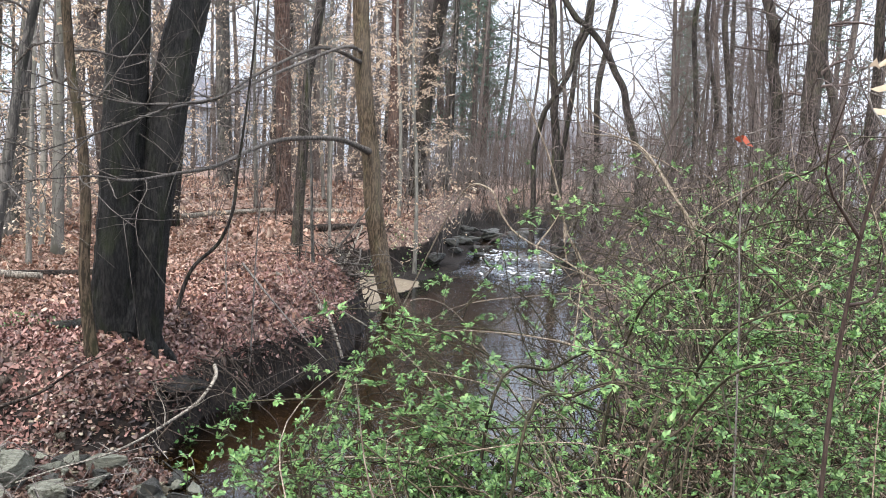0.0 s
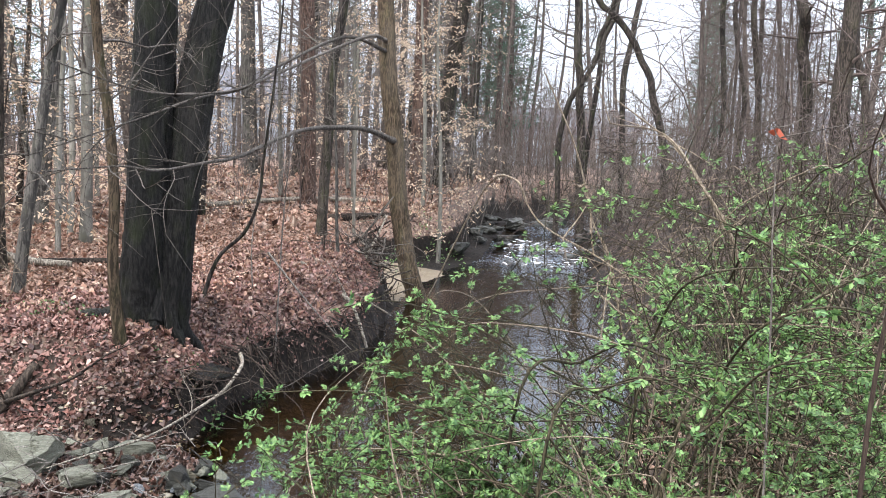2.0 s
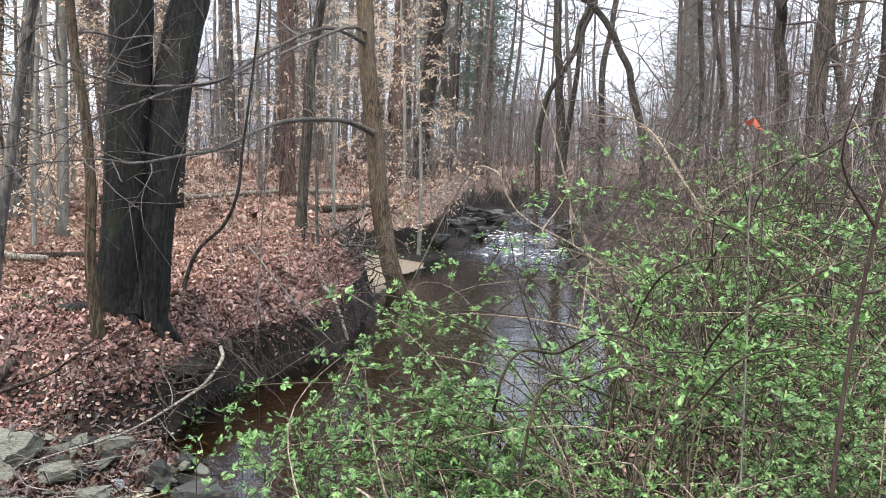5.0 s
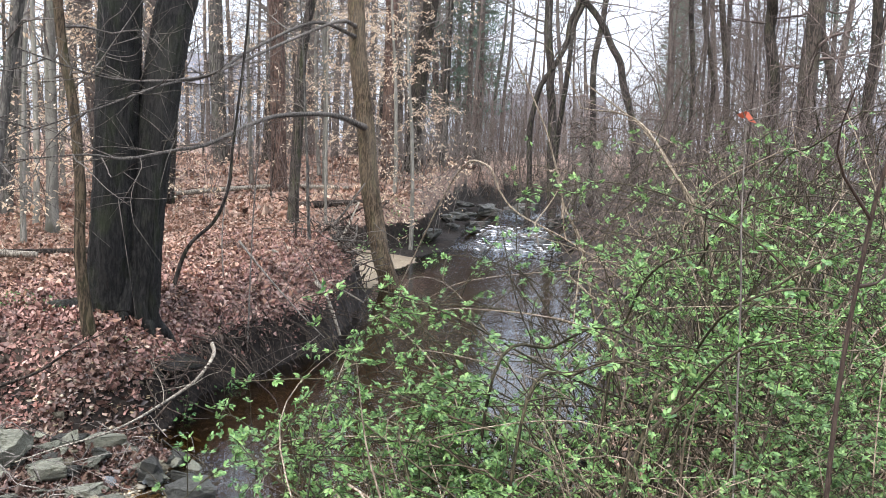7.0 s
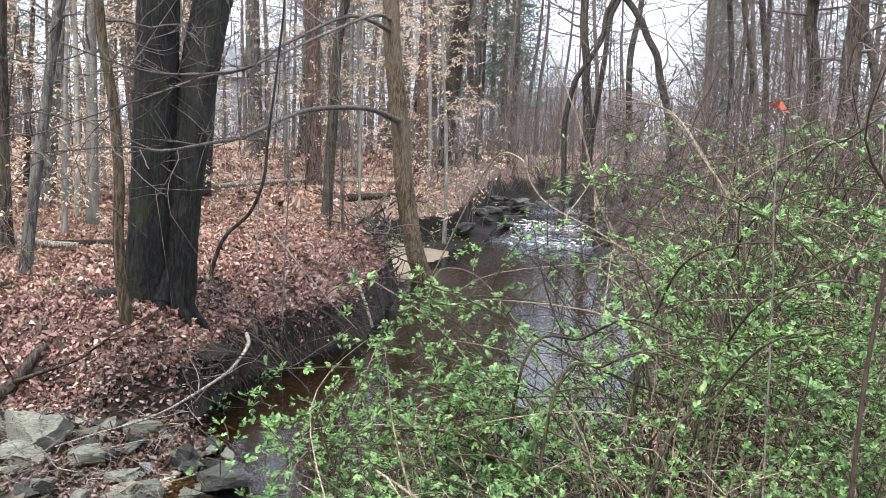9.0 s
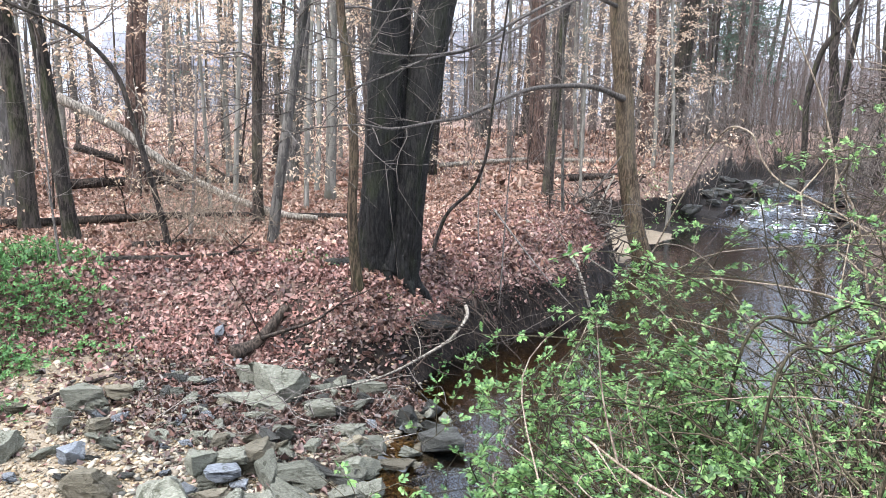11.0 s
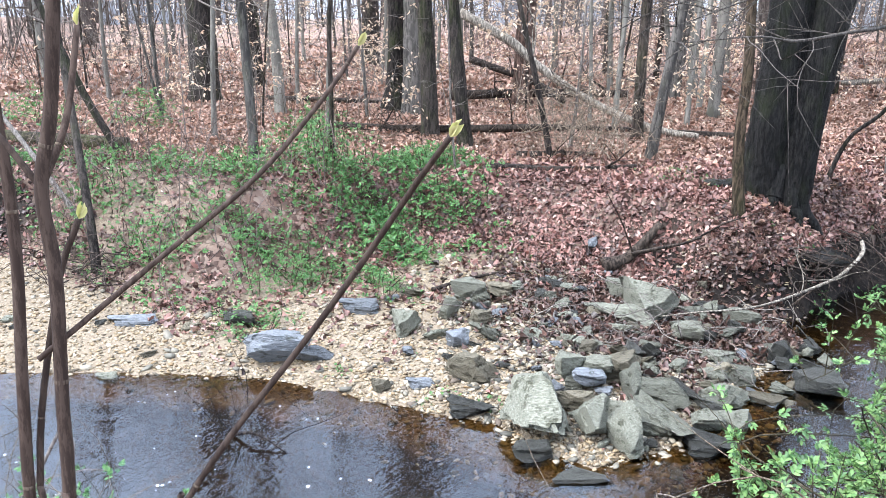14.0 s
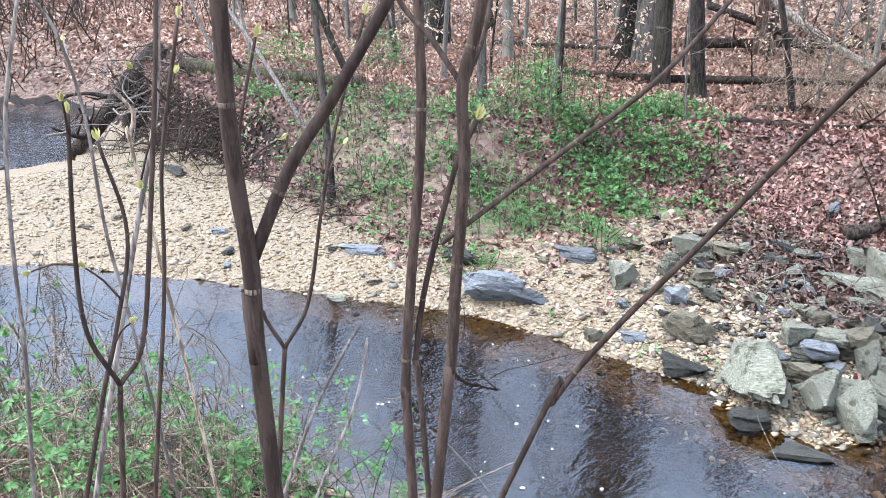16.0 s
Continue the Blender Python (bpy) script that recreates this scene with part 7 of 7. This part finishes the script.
arching_cane("old_vine", [(1.7, 4.9, 1.1), (1.58, 4.97, 2.15), (1.34, 5.1, 2.63), (1.22, 5.5, 2.9), (0.85, 5.34, 2.95)], 0.014, 0.004, CANE_DRY, "pale old vine arching out of the thicket", 788, 0, 7)
arching_cane("bare_shoot", [(0.73, 1.66, 1.0), (0.735, 1.655, 2.095), (0.742, 1.656, 2.348), (0.757, 1.649, 2.541), (0.775, 1.641, 2.688), (0.85, 1.6, 3.1)], 0.0046, 0.0032, TWIG_NEAR, "bare brown stem beside the path", 769, 0, 5)
arching_cane("thin_shoot", [(1.1, 3.03, 1.2), (1.07, 3.047, 2.146), (1.052, 3.053, 2.46), (1.044, 3.056, 2.729), (1.044, 3.056, 2.85)], 0.004, 0.002, TWIG_GREY, "thin upright stem that holds a russet leaf", 770, 0, 3)
arching_cane("pale_cane", [(1.42, 2.7, 1.1), (1.42, 2.75, 2.0), (1.46, 2.7, 2.3), (1.5, 2.6, 2.6)], 0.0025, 0.0015, CANE_DRY, "thin pale upright cane", 771, 0, 4)


def single_leaves(name, label, spots, size, mat, seed, category="leaf"):
    rng = np.random.default_rng(seed)
    for x, y, z in spots:
        thing = empty_at(name, (x, y, z))
        lv = Leaves(seed)
        for _ in range(2):
            lv.add([(x, y, z)], rng.normal(0, 1, (1, 3)) - [0, 0, 0.4], rng.normal(0, 1, (1, 3)), size, size * 0.6, 0.3, 0.3)
        lv.make("blade", mat, thing)
        tagged(thing, label, category)


single_leaves("dead_leaf", "russet dead leaf caught on a thin stem", [(1.044, 3.056, 2.85)], 0.05, LEAF_RED, 775)
single_leaves("beech_leaf", "withered cream beech leaf hanging from a twig", [(0.68, 1.48, 2.875), (0.7, 1.475, 2.85), (0.7, 1.47, 2.81)], 0.026, LEAF_PALE, 776)
arching_cane("beech_shoot", [(1.9, 1.0, 0.9), (1.7, 1.05, 2.2), (1.3, 1.2, 2.9), (0.95, 1.4, 2.93), (0.75, 1.47, 2.9), (0.66, 1.49, 2.87)], 0.003, 0.0015, TWIG_GREY, "thin beech shoot leaning in beside the path", 777, 0, 2)
brush_pile("leaf_nest", "clump of russet dead leaves and vines caught in the thicket", (1.32, 8.13, 2.9), (0.16, 0.12, 0.12), 60, 0.3, TWIG_RED, 778, 0.006, 1.0)


# ---- bare budding shrubs right beside the camera's stand ----
def bud(parent, at, way, size):
    lv, rng = Leaves(int(abs(at[0] * 1e4))), np.random.default_rng(int(abs(at[2] * 1e4)))
    for _ in range(4):
        lv.add([at], unit(np.array(way)) + rng.normal(0, 0.12, 3), rng.normal(0, 1, (1, 3)), size * rng.uniform(0.8, 1.1), size * 0.32, 0.5, -0.05)
    lv.make("bud", LEAF_BUD, parent, "opening yellow-green bud")


def budding_shrub(label, stems, seed, low=2.32, mat=TWIG_NEAR):
    """stems: (points from low to high, radius low, radius high, buds). The first runs down to the ground."""
    p0 = np.array(stems[0][0][0], float)
    g = float(land(p0[0], p0[1]))
    thing = empty_at("budding_shrub", (p0[0], p0[1], g))
    rng = np.random.default_rng(seed)
    for i, (pts, r0, r1, buds) in enumerate(stems):
        tb = Tubes(seed + i)
        pts = [np.array(p, float) for p in pts]
        if i == 0 or pts[0][2] < low:
            lean = (pts[0] - pts[1]) * [1, 1, 0] / (pts[1][2] - pts[0][2])
            foot = np.array([pts[0][0], pts[0][1], g - 0.05]) + lean * (pts[0][2] - g) * 0.8
            pts = [foot, (foot + pts[0]) / 2 + lean * 0.1, *pts]
        line = tb.add(pts, r0, r1, 12, 7, 0.025)
        stem = tb.make("stem", mat, thing)
        for k in range(6 + int(rng.integers(0, 9)), len(line) - 2, 17):
            ring, along = Tubes(seed), line[k + 1] - line[k]
            r = (r0 + (r1 - r0) * k / len(line)) * 1.07
            e = along / np.linalg.norm(along) * r * 0.3
            ring.add([line[k] - e, line[k], line[k] + e], r * 0.96, r * 0.96, 10, 2)
            ring.make("twig_node", TWIG_NODE, stem, "pale swollen node")
        if buds:
            bud(stem, line[-1], line[-1] - line[-4], 0.009)
        for _ in range(max(0, buds - 1)):
            k = rng.integers(len(line) // 2, len(line) - 1)
            side = unit(rng.normal(0, 1, 3) + [0, 0, 0.6])
            tw = Tubes(seed + 90 + int(k))
            end = line[k] + side * 0.035
            tw.add([line[k], (line[k] + end) / 2 + [0, 0, 0.003], end], r1 * 0.7, r1 * 0.5, 6, 2)
            tw.make("side_twig", mat, stem)
            bud(stem, end, side, 0.008)
    return tagged(thing, label, "shrub", "budding shrubs by the path")


budding_shrub("bare budding shrub with thick purplish-brown forked stems", [
    ([(-0.253, 0.081, 2.470), (-0.254, 0.079, 2.518), (-0.254, 0.079, 2.551), (-0.255, 0.077, 2.575), (-0.255, 0.076, 2.596), (-0.255, 0.076, 2.626), (-0.255, 0.075, 2.702)], 0.0029, 0.0023, 0),
    ([(-0.254, 0.080, 2.553), (-0.251, 0.092, 2.580), (-0.247, 0.104, 2.599), (-0.241, 0.119, 2.625), (-0.234, 0.135, 2.656)], 0.0020, 0.0016, 0)], 801)
budding_shrub("bare budding shrub with upright purplish-brown stems", [
    ([(-0.398, 0.216, 2.330), (-0.400, 0.213, 2.401), (-0.398, 0.216, 2.470), (-0.397, 0.221, 2.533), (-0.396, 0.222, 2.577), (-0.397, 0.221, 2.618), (-0.397, 0.221, 2.735)], 0.0031, 0.0026, 0),
    ([(-0.363, 0.212, 2.353), (-0.359, 0.218, 2.434), (-0.358, 0.220, 2.483), (-0.356, 0.223, 2.542), (-0.357, 0.222, 2.582), (-0.353, 0.229, 2.620), (-0.346, 0.238, 2.709)], 0.0034, 0.0029, 0),
    ([(-0.361, 0.213, 2.503), (-0.337, 0.268, 2.548), (-0.316, 0.306, 2.582), (-0.305, 0.341, 2.620), (-0.301, 0.357, 2.641)], 0.0014, 0.0011, 1),
    ([(-0.357, 0.222, 2.582), (-0.371, 0.213, 2.603), (-0.386, 0.205, 2.619), (-0.401, 0.195, 2.650)], 0.0015, 0.0012, 1),
    ([(-0.356, 0.223, 2.585), (-0.360, 0.234, 2.602), (-0.365, 0.242, 2.619), (-0.370, 0.251, 2.650)], 0.0017, 0.0014, 1),
    ([(-0.376, 0.215, 2.335), (-0.397, 0.219, 2.429), (-0.388, 0.235, 2.524), (-0.380, 0.246, 2.560)], 0.0020, 0.0015, 1)], 811, low=2.37)
budding_shrub("slanting bare shoot with a swollen yellow-green bud", [
    ([(-0.318, 0.224, 2.373), (-0.304, 0.243, 2.43), (-0.287, 0.263, 2.471), (-0.262, 0.289, 2.518), (-0.241, 0.306, 2.556), (-0.217, 0.312, 2.59), (-0.199, 0.313, 2.611)], 0.0017, 0.0012, 1)], 821)
budding_shrub("thin forked bare shrub with small buds", [
    ([(-0.593, 0.197, 2.217), (-0.589, 0.209, 2.35)], 0.0022, 0.0019, 0),
    ([(-0.589, 0.209, 2.35), (-0.595, 0.193, 2.39), (-0.595, 0.19, 2.461), (-0.596, 0.188, 2.519), (-0.591, 0.203, 2.588)], 0.0017, 0.0011, 3),
    ([(-0.589, 0.209, 2.35), (-0.583, 0.228, 2.386), (-0.578, 0.24, 2.457), (-0.574, 0.252, 2.52), (-0.564, 0.274, 2.602)], 0.0017, 0.0011, 3)], 831)
budding_shrub("thin many-stemmed bare shrub with small buds", [
    ([(-0.616, 0.081, 2.251), (-0.615, 0.089, 2.339)], 0.0024, 0.002, 0),
    ([(-0.615, 0.089, 2.339), (-0.617, 0.072, 2.385), (-0.617, 0.072, 2.448), (-0.616, 0.08, 2.542)], 0.002, 0.0014, 3),
    ([(-0.615, 0.089, 2.339), (-0.613, 0.108, 2.369), (-0.611, 0.123, 2.461), (-0.607, 0.142, 2.61), (-0.606, 0.146, 2.7)], 0.002, 0.0015, 2),
    ([(-0.618, 0.057, 2.26), (-0.615, 0.091, 2.381), (-0.613, 0.107, 2.455), (-0.615, 0.096, 2.522)], 0.0022, 0.0013, 3),
    ([(-0.62, 0.1, 2.2), (-0.625, 0.13, 2.4), (-0.63, 0.14, 2.5), (-0.625, 0.16, 2.6)], 0.002, 0.0013, 3)], 841)

budding_shrub("pale bare shrub of thin straight twigs", [
    ([(-0.821, 0.08, 2.115), (-0.816, 0.117, 2.264), (-0.811, 0.148, 2.389), (-0.805, 0.178, 2.506), (-0.802, 0.19, 2.605)], 0.003, 0.0022, 1),
    ([(-0.774, 0.024, 2.165), (-0.773, 0.037, 2.303), (-0.773, 0.043, 2.418), (-0.772, 0.054, 2.521), (-0.771, 0.075, 2.608)], 0.0021, 0.0016, 2),
    ([(-0.813, 0.14, 2.259), (-0.815, 0.124, 2.392), (-0.816, 0.119, 2.509), (-0.818, 0.106, 2.578), (-0.819, 0.092, 2.606)], 0.0019, 0.0014, 2)], 851, mat=TWIG_GREY)
budding_shrub("low pale twigs rising from the weeds", [
    ([(-0.875, 0.297, 1.999), (-0.859, 0.342, 2.124), (-0.844, 0.376, 2.198), (-0.835, 0.395, 2.234)], 0.0025, 0.0018, 0),
    ([(-0.861, 0.336, 1.993), (-0.843, 0.379, 2.105), (-0.834, 0.397, 2.182), (-0.833, 0.4, 2.212)], 0.0022, 0.0016, 0)], 861, mat=TWIG_GREY)
budding_shrub("pale broken twig among the shrubs", [
    ([(-1.202, 0.234, 2.354), (-1.203, 0.228, 2.403), (-1.202, 0.236, 2.441), (-1.206, 0.215, 2.473)], 0.0029, 0.0024, 0)], 871, mat=CANE_DRY)


def foam():
    rng = np.random.default_rng(91)
    n = 150
    x, y = rng.normal(-3.9, 1.0, n), rng.normal(1.9, 0.75, n)
    keep = depth_in(WATER_SHAPE, x, y) > 0.1
    x, y = x[keep], y[keep]
    n = len(x)
    lv = Leaves(91)
    s = 0.006 + 0.028 * rng.random(n) ** 3
    lv.add(np.column_stack([x, y, np.full(n, 0.006)]), np.column_stack([rng.normal(0, 1, n), rng.normal(0, 1, n), np.zeros(n)]), np.tile([0, 0, 1.0], (n, 1)), s, s * 0.7, 0.05, 0.0)
    tagged(lv.make("foam_flecks", FOAM), "small white foam flecks and petals on the water", "foam", kind="stuff")


def cascade_foam():
    rng = np.random.default_rng(92)
    n = 170
    y = np.concatenate([rng.normal(21.7, 0.28, n // 2), rng.normal(24.0, 0.3, n // 2)])
    x = rng.uniform(0.9, 3.2, n)
    lv = Leaves(92)
    s = rng.uniform(0.04, 0.13, n)
    lv.add(np.column_stack([x, y, water_level(y) + 0.02]), np.column_stack([rng.choice([-1.0, 1.0], n), rng.normal(0, 0.2, n), np.zeros(n)]), np.tile([0, -0.3, 1.0], (n, 1)), s * 1.6, s * 0.25, 0.1, 0.05, 0.05)
    tagged(lv.make("white_water", FOAM), "white broken water of the little cascade", "white water", kind="stuff")


foam()
cascade_foam()
